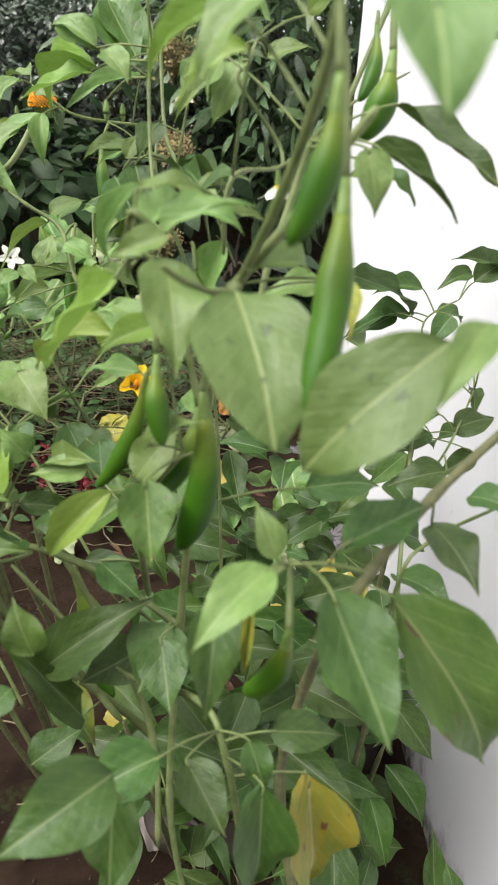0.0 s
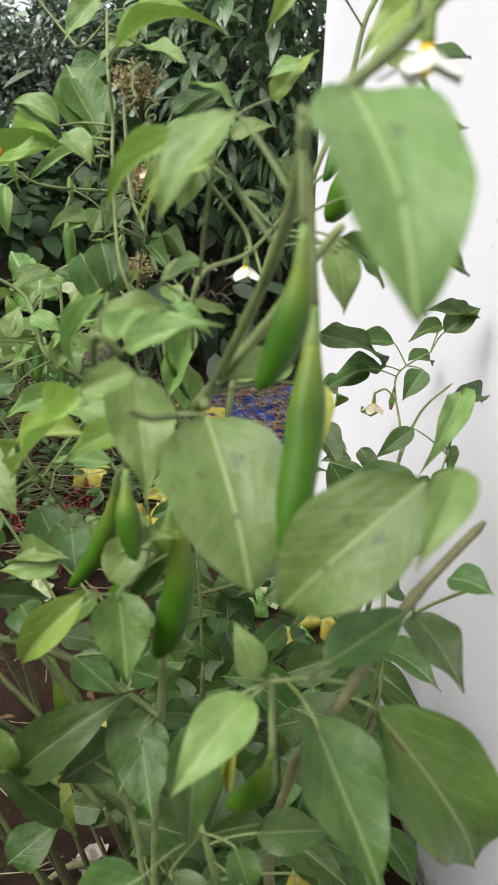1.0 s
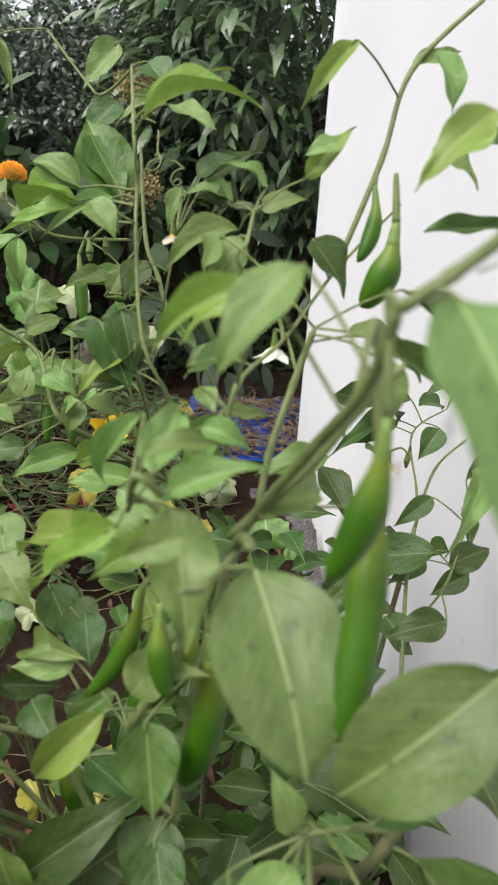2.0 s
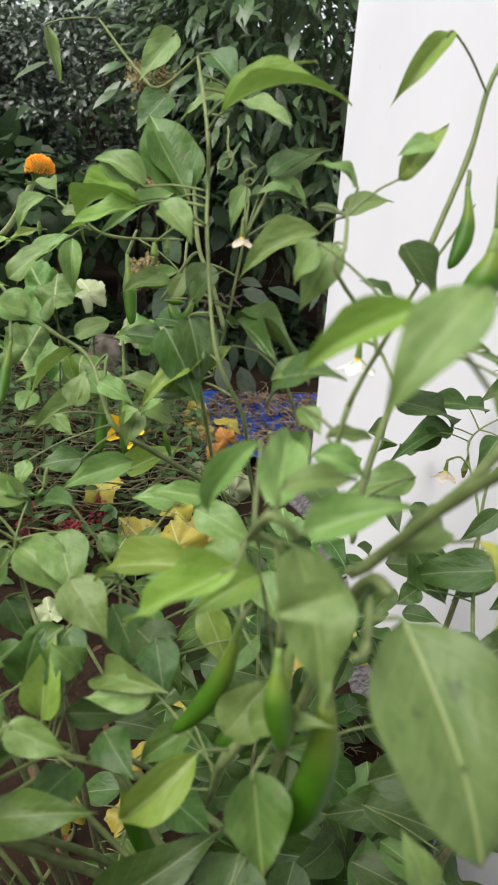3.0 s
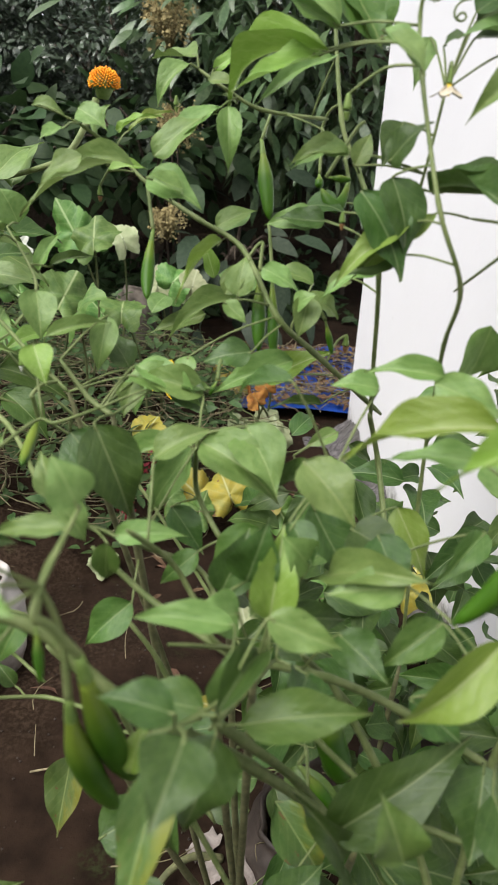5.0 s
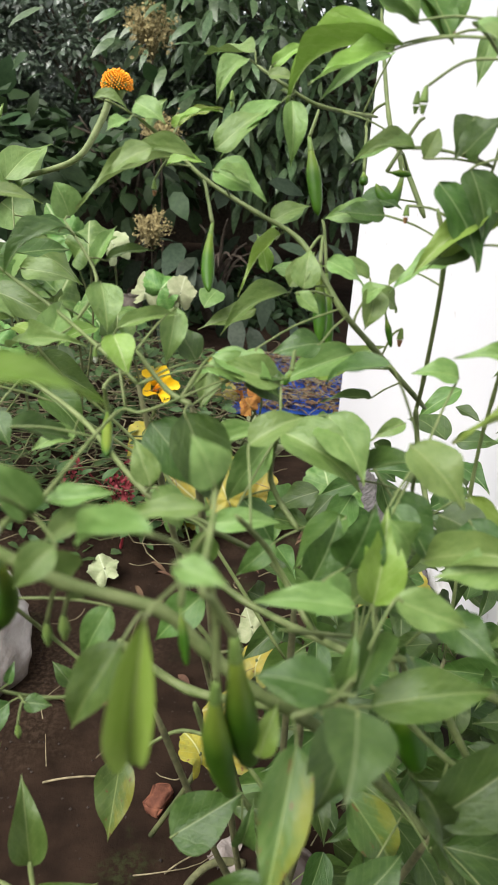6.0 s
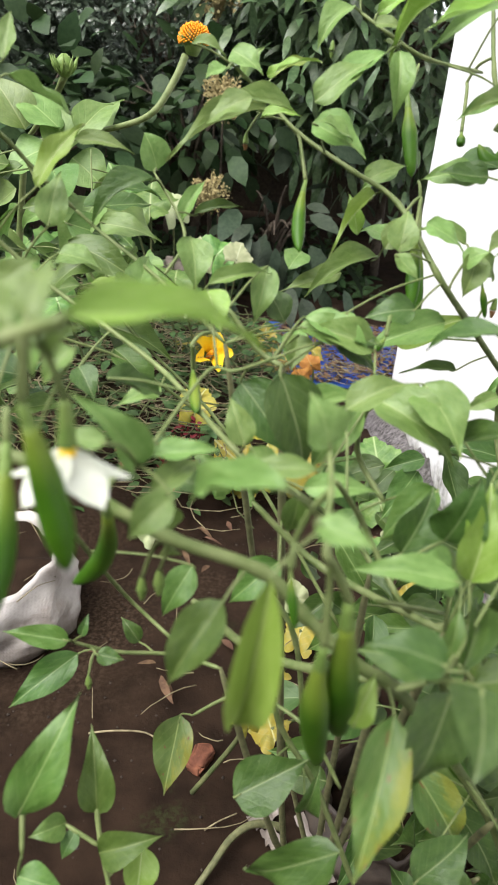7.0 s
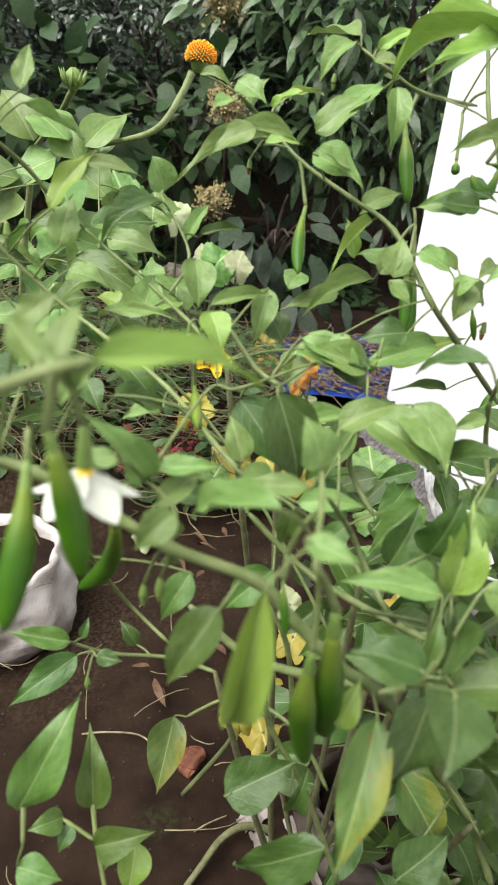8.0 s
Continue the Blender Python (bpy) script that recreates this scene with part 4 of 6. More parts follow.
squash_leaf("g", -0.2092, 1.5045, 0.0859, 0.100, -10, 40)
squash_leaf("g", 0.2072, 1.7019, 0.0347, 0.101, 0, 50)
squash_leaf("y", 0.0724, 1.0718, 0.0368, 0.093, 0, 40)
squash_leaf("y", 0.0098, 2.1024, 0.241, 0.103, 40, 50)
squash_leaf("o", -0.0524, 2.0306, 0.1902, 0.082, 60, 60)
squash_leaf("o", -0.0306, 2.0035, 0.1833, 0.072, 10, 50)
squash_leaf("o", -0.0047, 2.036, 0.2125, 0.073, -30, 70)
squash_leaf("p", -0.2593, 2.529, 0.3993, 0.128, 0, 60)
squash_leaf("g", -0.3412, 2.5427, 0.4122, 0.150, 0, 60)
squash_leaf("p", -0.4095, 1.3685, 0.03, 0.080, 0, 50)
squash_leaf("g", 0.1685, 1.7192, 0.0362, 0.152, 0, 50)
squash_leaf("y", 0.2273, 1.2454, 0.0306, 0.134, 0, 40)
squash_leaf("p", 0.1503, 1.3718, 0.03, 0.100, 0, 40)
squash_leaf("g", 0.1892, 1.235, 0.0342, 0.107, 30, 40)
squash_leaf("y", -0.1692, 0.8258, 0.06, 0.075, 40, 20)
squash_leaf("p", -0.1034, 1.1589, 0.0339, 0.075, 0, 40)
squash_leaf("g", -0.7665, 2.1795, 0.4637, 0.214, 0, 50)
squash_leaf("p", -0.3849, 2.6498, 0.3769, 0.134, 0, 60)
squash_leaf("p", -0.2793, 2.6318, 0.3629, 0.089, 0, 60)
squash_leaf("y", -0.1128, 1.0652, 0.03, 0.093, 0, 40)
squash_leaf("y", -0.161, 0.9647, 0.0343, 0.085, 30, 20)
squash_leaf("p", 0.0182, 2.0038, 0.03, 0.157, 0, 70)
squash_leaf("g", 0.0108, 1.5754, 0.0364, 0.128, 0, 50)
squash_leaf("y", 0.1811, 0.7644, 0.142, 0.098, 0, 40)
squash_leaf("g", 0.1321, 0.748, 0.1006, 0.071, 30, 40)
squash_leaf("y", -0.2201, 0.6998, 0.2289, 0.056, 0, 30)
squash_leaf("g", -0.2906, 1.5162, 0.1019, 0.114, 0, 40)
squash_leaf("g", 0.1368, 1.5143, 0.0346, 0.136, 0, 50)
squash_leaf("y", 0.1291, 1.1814, 0.03, 0.100, 0, 40)
squash_leaf("g", 0.0846, 1.3084, 0.0329, 0.120, 0, 40)
squash_flower(-0.3236, 1.9073, 0.2737, 0.112)
squash_leaf("g", -0.5611, 2.1069, 0.6197, 0.178, 10, 60)
squash_leaf("g", -0.5968, 1.939, 0.4822, 0.176, -10, 45)
squash_leaf("g", -0.4698, 1.9623, 0.4389, 0.132, 30, 45)
squash_leaf("p", -0.4417, 2.2, 0.6078, 0.125, 0, 80)
squash_leaf("g", -0.6528, 1.6133, 0.4652, 0.127, 0, 45)
squash_leaf("g", -0.7979, 1.7574, 0.5159, 0.157, 20, 50)
squash_leaf("g", -0.7447, 1.4495, 0.3633, 0.125, 0, 40)
gourd_flower(-0.7712, 2.236, 0.587, 0.085)
tube("flower_stalk", [(-0.6029, 1.2501, 0.829), (-0.5467, 1.2308, 0.839), (-0.4476, 1.1959, 0.8641), (-0.4003, 1.1831, 0.8863), (-0.3724, 1.1998, 0.93), (-0.3598, 1.2121, 0.9603)], 0.0032, 0.0056, STEM, ORANGE_PLANT, 5, 9)
flower_head(-0.3486, 1.2209, 0.9823, 0.0424)
closed_bud(-0.539, 1.255, 0.9367, 0.031, -0.6614, 1.4726, 0.8223)
tube("stem", [(-0.7199, 1.5951, 0), (-0.6662, 1.348, 0.4833), (-0.6029, 1.2501, 0.829)], 0.008, 0.005, STEM, ORANGE_PLANT, 6, 9)
big_leaf(ORANGE_PLANT, "leaf", "g", -0.5295, 1.17, 0.8548, -0.599, 1.1958, 0.8995, 0.0733)
big_leaf(ORANGE_PLANT, "leaf", "g", -0.5437, 1.1594, 0.8315, -0.6058, 1.1457, 0.796, 0.0733)
big_leaf(ORANGE_PLANT, "leaf", "g", -0.5046, 1.1661, 0.8499, -0.4631, 1.2318, 0.8982, 0.0498)
big_leaf(ORANGE_PLANT, "leaf", "g", -0.5781, 1.1705, 0.8501, -0.6334, 1.2069, 0.9182, 0.0651)
big_leaf(ORANGE_PLANT, "leaf", "g", -0.5194, 1.1951, 0.8162, -0.4645, 1.1722, 0.7757, 0.0678)
big_leaf(ORANGE_PLANT, "leaf", "g", -0.4939, 1.2148, 0.836, -0.4598, 1.2875, 0.9074, 0.0519)
big_leaf(ORANGE_PLANT, "leaf", "g", -0.5172, 1.1705, 0.83, -0.5583, 1.201, 0.8873, 0.0570)

# ---- the chilli plants ----
front_plant = thing("chilli_plant", (0, 0, 0), "tall chilli plant with long green pods and spotted leaves", "chilli plant", "chilli plants")
NODES[front_plant.name] = []
wall_plant = thing("chilli_plant", (0, 0, 0), "slender chilli plant growing beside the white wall", "chilli plant", "chilli plants")
NODES[wall_plant.name] = []
middle_plant = thing("chilli_plant", (0, 0, 0), "chilli plant with thin upright stems and young pods", "chilli plant", "chilli plants")
NODES[middle_plant.name] = []
side_plant = thing("chilli_plant", (0, 0, 0), "bushy chilli plant with curved pods and white flowers", "chilli plant", "chilli plants")
NODES[side_plant.name] = []
low_plant = thing("chilli_plant", (0, 0, 0), "leafy chilli plant with broad fresh leaves", "chilli plant", "chilli plants")
NODES[low_plant.name] = []

stem(front_plant, 1.98, 2.38, (0.0179, 0.225, 0.9614), (0.016, 0.2411, 0.9356), (0.0069, 0.2792, 0.8993), (-0.0109, 0.3094, 0.8538), (-0.0146, 0.3177, 0.8467))
stem(front_plant, 2.5, 2.3, (-0.009, 0.2798, 0.8621), (-0.0151, 0.3024, 0.8454), (-0.0304, 0.3395, 0.7271), (-0.038, 0.3598, 0.6325), (-0.0441, 0.3507, 0.4783), (-0.0304, 0.3491, 0.3683))
stem(front_plant, 3.6, 2.4, (0.0648, 0.3315, 0.332), (0.0355, 0.351, 0.4931), (0.044, 0.3338, 0.61), (0.0461, 0.2678, 0.7055), (0.0559, 0.259, 0.7417), (0.0892, 0.2904, 0.766), (0.1256, 0.31, 0.7952))
stem(front_plant, 1.30, 0.98, (0.0559, 0.259, 0.7417), (0.036, 0.2562, 0.7471), (0.0181, 0.2523, 0.7488))
stem(front_plant, 1.41, 1.10, (-0.0148, 0.284, 0.8576), (-0.0265, 0.242, 0.8696), (-0.0337, 0.2286, 0.877))
stem(front_plant, 2.32, 1.74, (0.0133, 0.2885, 0.4832), (-0.0049, 0.2934, 0.5885), (-0.0234, 0.3156, 0.6091), (-0.0824, 0.3561, 0.5964), (-0.1541, 0.3853, 0.6534))
stem(front_plant, 2.00, 1.80, (0.0179, 0.225, 0.9614), (0.03, 0.2247, 0.9708), (0.042, 0.2258, 0.9807), (0.0546, 0.2241, 0.995))
stem(front_plant, 1.82, 1.45, (-0.0423, 0.2822, 0.8813), (-0.052, 0.2824, 0.8886), (-0.0586, 0.3113, 0.8596))
stem(front_plant, 2.4, 1.9, (-0.0166, 0.3065, 0.8512), (0.0124, 0.2983, 0.8882), (0.0283, 0.2966, 0.9123), (0.0424, 0.2929, 0.9315))
stem(wall_plant, 1.90, 1.21, (0.1169, 0.4109, 0.6003), (0.1339, 0.4932, 0.6675), (0.1519, 0.5565, 0.7087), (0.2062, 0.6755, 0.729), (0.2452, 0.701, 0.7545))
stem(wall_plant, 1.32, 0.82, (0.1606, 0.5764, 0.7243), (0.1695, 0.6153, 0.7351), (0.1758, 0.6706, 0.7696), (0.2133, 0.6884, 0.7908))
stem(wall_plant, 1.60, 1.12, (0.1325, 0.4944, 0.4014), (0.1077, 0.3912, 0.6392), (0.1275, 0.3986, 0.6764), (0.1537, 0.3647, 0.7224))
stem(wall_plant, 1.17, 0.83, (0.1339, 0.4932, 0.6675), (0.1536, 0.5043, 0.6785), (0.1675, 0.505, 0.7093), (0.1953, 0.5517, 0.7386))
stem(middle_plant, 1.06, 1.60, (-0.0904, 0.6111, 1.0643), (-0.0806, 0.5373, 1.0144), (-0.0793, 0.5424, 0.985), (-0.0783, 0.5244, 0.9531), (-0.0701, 0.4883, 0.8915), (-0.051, 0.4881, 0.8492), (-0.045, 0.515, 0.81), (-0.0345, 0.545, 0.755), (-0.0245, 0.5684, 0.6765), (-0.0153, 0.569, 0.5001))
stem(middle_plant, 1.19, 1.19, (-0.1766, 0.7346, 1.1035), (-0.1407, 0.7103, 1.0635), (-0.1206, 0.6753, 1.0501), (-0.0897, 0.644, 1.0698))
stem(middle_plant, 0.97, 1.30, (-0.0056, 0.4531, 0.9744), (-0.0098, 0.4294, 0.9599), (-0.014, 0.4229, 0.9501), (0.0096, 0.4354, 0.9214), (0.0135, 0.4263, 0.9079))
stem(middle_plant, 1.3, 1.0, (-0.0177, 0.3622, 0.8648), (-0.0143, 0.3573, 0.9022), (0.0152, 0.4325, 0.9095), (0.0524, 0.4913, 0.9437), (0.1178, 0.6077, 0.9815))
stem(middle_plant, 1.02, 0.85, (-0.0537, 0.5598, 0.9513), (-0.0628, 0.5535, 0.8961), (-0.0708, 0.5658, 0.853))
stem(middle_plant, 0.85, 0.99, (-0.0316, 0.5504, 0.8352), (-0.0337, 0.4721, 0.8744), (-0.0297, 0.468, 0.8809))
stem(middle_plant, 0.85, 0.85, (-0.0416, 0.5196, 0.8839), (-0.0297, 0.468, 0.8809), (-0.0135, 0.5005, 0.8391))
stem(side_plant, 1.25, 2.33, (-0.2859, 0.6541, 0.9241), (-0.2632, 0.6662, 0.9078), (-0.2372, 0.6507, 0.8857), (-0.2004, 0.6244, 0.8661), (-0.1679, 0.6103, 0.8484), (-0.1448, 0.567, 0.8112), (-0.1129, 0.5891, 0.7791), (-0.0424, 0.6432, 0.7105))
stem(side_plant, 1.10, 1.47, (-0.2016, 0.6689, 0.9635), (-0.1809, 0.6569, 0.9506), (-0.1543, 0.6546, 0.9387), (-0.1008, 0.6956, 0.9361))
stem(side_plant, 1.57, 2.35, (-0.0967, 0.7376, 1.0159), (-0.0888, 0.7046, 0.9365), (-0.0763, 0.6903, 0.9053), (-0.0615, 0.6631, 0.8649))
stem(side_plant, 1.42, 1.78, (-0.4404, 0.5628, 0.8251), (-0.3988, 0.5656, 0.7876), (-0.36, 0.5416, 0.7707), (-0.3152, 0.5129, 0.75), (-0.2703, 0.431, 0.7407), (-0.2348, 0.4438, 0.7108), (-0.1946, 0.4872, 0.6607), (-0.1821, 0.4613, 0.6534))
stem(side_plant, 1.24, 1.41, (-0.3922, 0.6278, 0.8255), (-0.3708, 0.6242, 0.8097), (-0.3416, 0.5964, 0.7976), (-0.3093, 0.5528, 0.7857), (-0.2805, 0.5321, 0.7656))
stem(side_plant, 0.92, 1.28, (-0.3373, 0.6308, 0.8542), (-0.3127, 0.6022, 0.8193), (-0.3233, 0.5763, 0.796))
stem(side_plant, 2.50, 3.20, (-0.375, 0.3509, 0.7809), (-0.3527, 0.3498, 0.7745), (-0.3298, 0.3476, 0.7635), (-0.2988, 0.3446, 0.7473), (-0.2609, 0.342, 0.7351), (-0.243, 0.3399, 0.7169), (-0.2203, 0.3362, 0.696), (-0.1996, 0.3366, 0.681), (-0.1643, 0.3669, 0.6215), (-0.0741, 0.4314, 0.4637), (-0.0413, 0.4251, 0.3957))
stem(side_plant, 1.37, 1.71, (-0.2272, 0.3905, 0.751), (-0.2081, 0.4107, 0.7197), (-0.1952, 0.4084, 0.6967), (-0.1824, 0.3933, 0.6793), (-0.1524, 0.4204, 0.6412), (-0.1865, 0.3491, 0.668))
stem(side_plant, 1.17, 1.17, (-0.2067, 0.3656, 0.7045), (-0.1544, 0.4058, 0.6648))
stem(side_plant, 1.18, 1.18, (-0.2116, 0.3049, 0.7138), (-0.1915, 0.3137, 0.7148), (-0.1534, 0.3789, 0.683))
stem(side_plant, 1.22, 1.62, (-0.3702, 0.4713, 0.5703), (-0.3439, 0.4788, 0.5559), (-0.3039, 0.4909, 0.5439), (-0.2699, 0.4723, 0.5513))
stem(side_plant, 1.28, 1.47, (-0.3486, 0.3579, 0.7539), (-0.3443, 0.5036, 0.591), (-0.3049, 0.4982, 0.5508))
stem(side_plant, 1.22, 1.63, (-0.3714, 0.3488, 0.5362), (-0.3742, 0.3637, 0.5532))
stem(side_plant, 1.44, 1.85, (-0.329, 0.3759, 0.4377), (-0.3405, 0.3975, 0.4743), (-0.3444, 0.408, 0.4907))
stem(side_plant, 1.45, 1.45, (-0.3401, 0.3953, 0.4717), (-0.364, 0.4033, 0.4813))
stem(side_plant, 1.94, 1.94, (-0.3402, 0.2605, 0.8464), (-0.3275, 0.2698, 0.8498), (-0.3143, 0.2632, 0.8563))
stem(side_plant, 1.50, 1.50, (-0.4411, 0.5682, 0.8883), (-0.428, 0.6022, 0.8683), (-0.4128, 0.6142, 0.8486), (-0.3922, 0.6278, 0.8255))
stem(side_plant, 1.31, 1.69, (-0.2881, 0.5072, 0.4647), (-0.2488, 0.5017, 0.4963), (-0.2076, 0.4646, 0.5081), (-0.179, 0.4432, 0.4703))
stem(side_plant, 1.84, 2.39, (-0.2425, 0.4335, 0.5928), (-0.2258, 0.456, 0.5166), (-0.1938, 0.4506, 0.459), (-0.1511, 0.4467, 0.35))
stem(side_plant, 0.79, 1.05, (-0.1325, 0.5186, 0.7297), (-0.1241, 0.4606, 0.7184), (-0.1055, 0.4605, 0.7039))
stem(side_plant, 0.82, 0.98, (-0.1208, 0.5813, 0.785), (-0.1338, 0.5703, 0.8014), (-0.124, 0.5735, 0.8234))
stem(side_plant, 0.95, 1.26, (-0.2395, 0.3515, 0.7866), (-0.2424, 0.3229, 0.7853), (-0.2455, 0.3072, 0.7808))
stem(side_plant, 0.95, 0.95, (-0.311, 0.3514, 0.7748), (-0.2893, 0.4686, 0.77), (-0.2748, 0.4697, 0.7709), (-0.2534, 0.4852, 0.7739))
stem(low_plant, 1.40, 1.75, (-0.2801, 0.5143, 0.7932), (-0.2617, 0.5019, 0.7732), (-0.2466, 0.4913, 0.7673))
stem(low_plant, 1.87, 2.24, (-0.259, 0.4667, 0.6909), (-0.2161, 0.4459, 0.6614), (-0.1642, 0.3799, 0.6753))
stem(low_plant, 2.37, 2.76, (-0.1851, 0.3248, 0.6992), (-0.1711, 0.3448, 0.6656), (-0.1296, 0.4048, 0.56), (-0.0876, 0.4067, 0.4956))
stem(low_plant, 2.68, 3.09, (-0.2913, 0.4638, 0.6172), (-0.2468, 0.4483, 0.5894), (-0.1912, 0.3937, 0.6271))
stem(low_plant, 1.46, 1.83, (-0.1952, 0.4766, 0.7614), (-0.1963, 0.4912, 0.7178), (-0.1805, 0.4688, 0.6952))
stem(low_plant, 2.27, 2.84, (-0.0634, 0.3915, 0.6288), (-0.0613, 0.3481, 0.6979), (-0.0579, 0.3298, 0.7339), (-0.0353, 0.3308, 0.7665))
stem(low_plant, 1.80, 2.20, (-0.2456, 0.5074, 0.6024), (-0.2169, 0.4974, 0.5586), (-0.1972, 0.5138, 0.4481))
stem(low_plant, 1.78, 1.96, (-0.1362, 0.4026, 0.6642), (-0.1094, 0.4378, 0.6102), (-0.0718, 0.4878, 0.5285))
stem(middle_plant, 2.00, 1.60, (0.0548, 0.5153, 0.9403), (0.0826, 0.5394, 1.0095), (0.1002, 0.5592, 1.0658), (0.1509, 0.5752, 1.1167))
stem(low_plant, 2.13, 2.52, (-0.1632, 0.3937, 0.6676), (-0.1221, 0.3935, 0.6564), (-0.08, 0.3911, 0.6348), (-0.0345, 0.3638, 0.6203))
stem(low_plant, 2.00, 2.40, (-0.1221, 0.3935, 0.6564), (-0.0955, 0.3859, 0.6094), (-0.0575, 0.3614, 0.5321), (-0.0514, 0.3415, 0.4428))
stem(low_plant, 1.25, 1.43, (-0.1231, 0.4371, 0.7612), (-0.1118, 0.4649, 0.7172), (-0.093, 0.4306, 0.7063))
stem(front_plant, 1.80, 2.00, (0.0263, 0.4027, 0.9214), (0.0177, 0.4036, 0.8903), (0.0064, 0.3913, 0.855), (0.0013, 0.3799, 0.8229))
stem(side_plant, 1.59, 1.84, (-0.0914, 0.5576, 0.8793), (-0.0797, 0.5607, 0.8415), (-0.0633, 0.6047, 0.7508), (-0.0493, 0.6477, 0.7018))
stem(side_plant, 2.25, 2.62, (-0.0558, 0.6307, 0.7158), (-0.0343, 0.6587, 0.657), (-0.034, 0.6017, 0.6095))
stem(front_plant, 2.60, 3.80, (-0.0304, 0.3491, 0.3683), (-0.0232, 0.4891, 0.1685), (-0.0165, 0.6288, 0.0251))
stem(front_plant, 2.6, 3.8, (0.0648, 0.3315, 0.332), (0.0692, 0.4774, 0.1514), (0.0675, 0.6258, 0.025))
stem(front_plant, 2.58, 3.78, (0.0133, 0.2885, 0.4832), (0.0173, 0.4611, 0.217), (0.0203, 0.6283, 0.0255))
stem(wall_plant, 2.6, 3.8, (0.1169, 0.4109, 0.6003), (0.1236, 0.5154, 0.2771), (0.1302, 0.62, 0.02))
stem(wall_plant, 2.6, 3.8, (0.1606, 0.5764, 0.7243), (0.1606, 0.6741, 0.3294), (0.1607, 0.7716, 0.02))
stem(wall_plant, 2.60, 3.80, (0.1495, 0.4899, 0.3919), (0.1437, 0.5555, 0.1787), (0.1366, 0.6203, 0.0243))
stem(middle_plant, 2.6, 3.8, (-0.0153, 0.569, 0.5001), (-0.0181, 0.5945, 0.225), (-0.0211, 0.62, 0.02))
stem(side_plant, 2.60, 3.80, (-0.1734, 0.4918, 0.6296), (-0.1534, 0.558, 0.2855), (-0.1327, 0.6228, 0.0244))
stem(side_plant, 2.41, 3.53, (-0.2805, 0.5321, 0.7656), (-0.2043, 0.6582, 0.3298), (-0.1284, 0.6725, 0.0242))
stem(side_plant, 2.60, 3.80, (-0.0683, 0.4249, 0.4011), (-0.0585, 0.5213, 0.1812), (-0.049, 0.6178, 0.0213))
stem(side_plant, 2.57, 3.75, (-0.2699, 0.4723, 0.5513), (-0.2014, 0.5412, 0.2585), (-0.13, 0.6174, 0.0242))
stem(low_plant, 2.6, 3.8, (-0.2466, 0.4913, 0.7673), (-0.2033, 0.5556, 0.3461), (-0.16, 0.62, 0.02))
stem(low_plant, 2.6, 3.8, (-0.1642, 0.3799, 0.6753), (-0.1533, 0.5, 0.3073), (-0.1425, 0.62, 0.02))
stem(low_plant, 2.60, 3.80, (-0.0864, 0.4046, 0.4979), (-0.0661, 0.5139, 0.2255), (-0.0472, 0.6226, 0.0229))
stem(low_plant, 2.60, 3.80, (-0.1817, 0.4042, 0.6175), (-0.156, 0.511, 0.2802), (-0.13, 0.6175, 0.0242))

pod(front_plant, (0.0241, 0.2702, 0.9499), (0.0276, 0.2541, 0.8948), (0.0261, 0.2397, 0.8591), (0.0174, 0.2222, 0.8264), 0.0138)
pod(front_plant, (0.0168, 0.2316, 0.9637), (0.0186, 0.2232, 0.9251), (0.0185, 0.2225, 0.9046), (0.0072, 0.2228, 0.8855), 0.0106)
pod(front_plant, (-0.0195, 0.292, 0.8354), (-0.0219, 0.2964, 0.7986), (-0.0175, 0.295, 0.757), (-0.0339, 0.2959, 0.7262), 0.0158)
pod(front_plant, (-0.0445, 0.2949, 0.8667), (-0.0436, 0.2893, 0.8215), (-0.044, 0.285, 0.808), (-0.0395, 0.2813, 0.79), 0.0105)
pod(front_plant, (0.072, 0.4561, 0.9991), (0.0739, 0.45, 0.9629), (0.073, 0.4472, 0.942), (0.0603, 0.4528, 0.9252), 0.0177)
pod(front_plant, (0.0709, 0.5004, 1.0014), (0.0708, 0.4929, 0.9848), (0.0729, 0.4853, 0.965), (0.061, 0.4789, 0.9482), 0.0101)
pod(front_plant, (0.0204, 0.2618, 0.7427), (0.0195, 0.241, 0.7154), (0.0198, 0.2538, 0.6815), (0.002, 0.2635, 0.6661), 0.0125)
pod(front_plant, (-0.04, 0.3615, 0.8329), (-0.0305, 0.3487, 0.7714), (-0.0351, 0.3399, 0.7434), (-0.0633, 0.3386, 0.734), 0.0155)
pod(front_plant, (-0.1271, 0.433, 0.633), (-0.1181, 0.4234, 0.6068), (-0.1086, 0.4194, 0.5773), (-0.0988, 0.4151, 0.5472), 0.0204)
pod(middle_plant, (-0.0396, 0.4276, 0.8628), (-0.0356, 0.4291, 0.8431), (-0.0308, 0.4419, 0.8276), (-0.0228, 0.4688, 0.8042), 0.0045)
pod(middle_plant, (-0.1472, 0.6462, 0.8611), (-0.1433, 0.6266, 0.8179), (-0.1423, 0.616, 0.7942), (-0.1414, 0.6053, 0.7706), 0.0083)
pod(middle_plant, (-0.116, 0.5893, 0.8163), (-0.1073, 0.5823, 0.8019), (-0.1045, 0.5805, 0.792), (-0.1016, 0.5798, 0.7815), 0.0046)
pod(middle_plant, (-0.0865, 0.6239, 0.9337), (-0.1087, 0.61, 0.8979), (-0.1018, 0.6091, 0.8975), (-0.0949, 0.6083, 0.8971), 0.0047)
pod(side_plant, (-0.2379, 0.6497, 0.8846), (-0.233, 0.6195, 0.8499), (-0.236, 0.6139, 0.8306), (-0.2344, 0.5902, 0.8148), 0.0093)
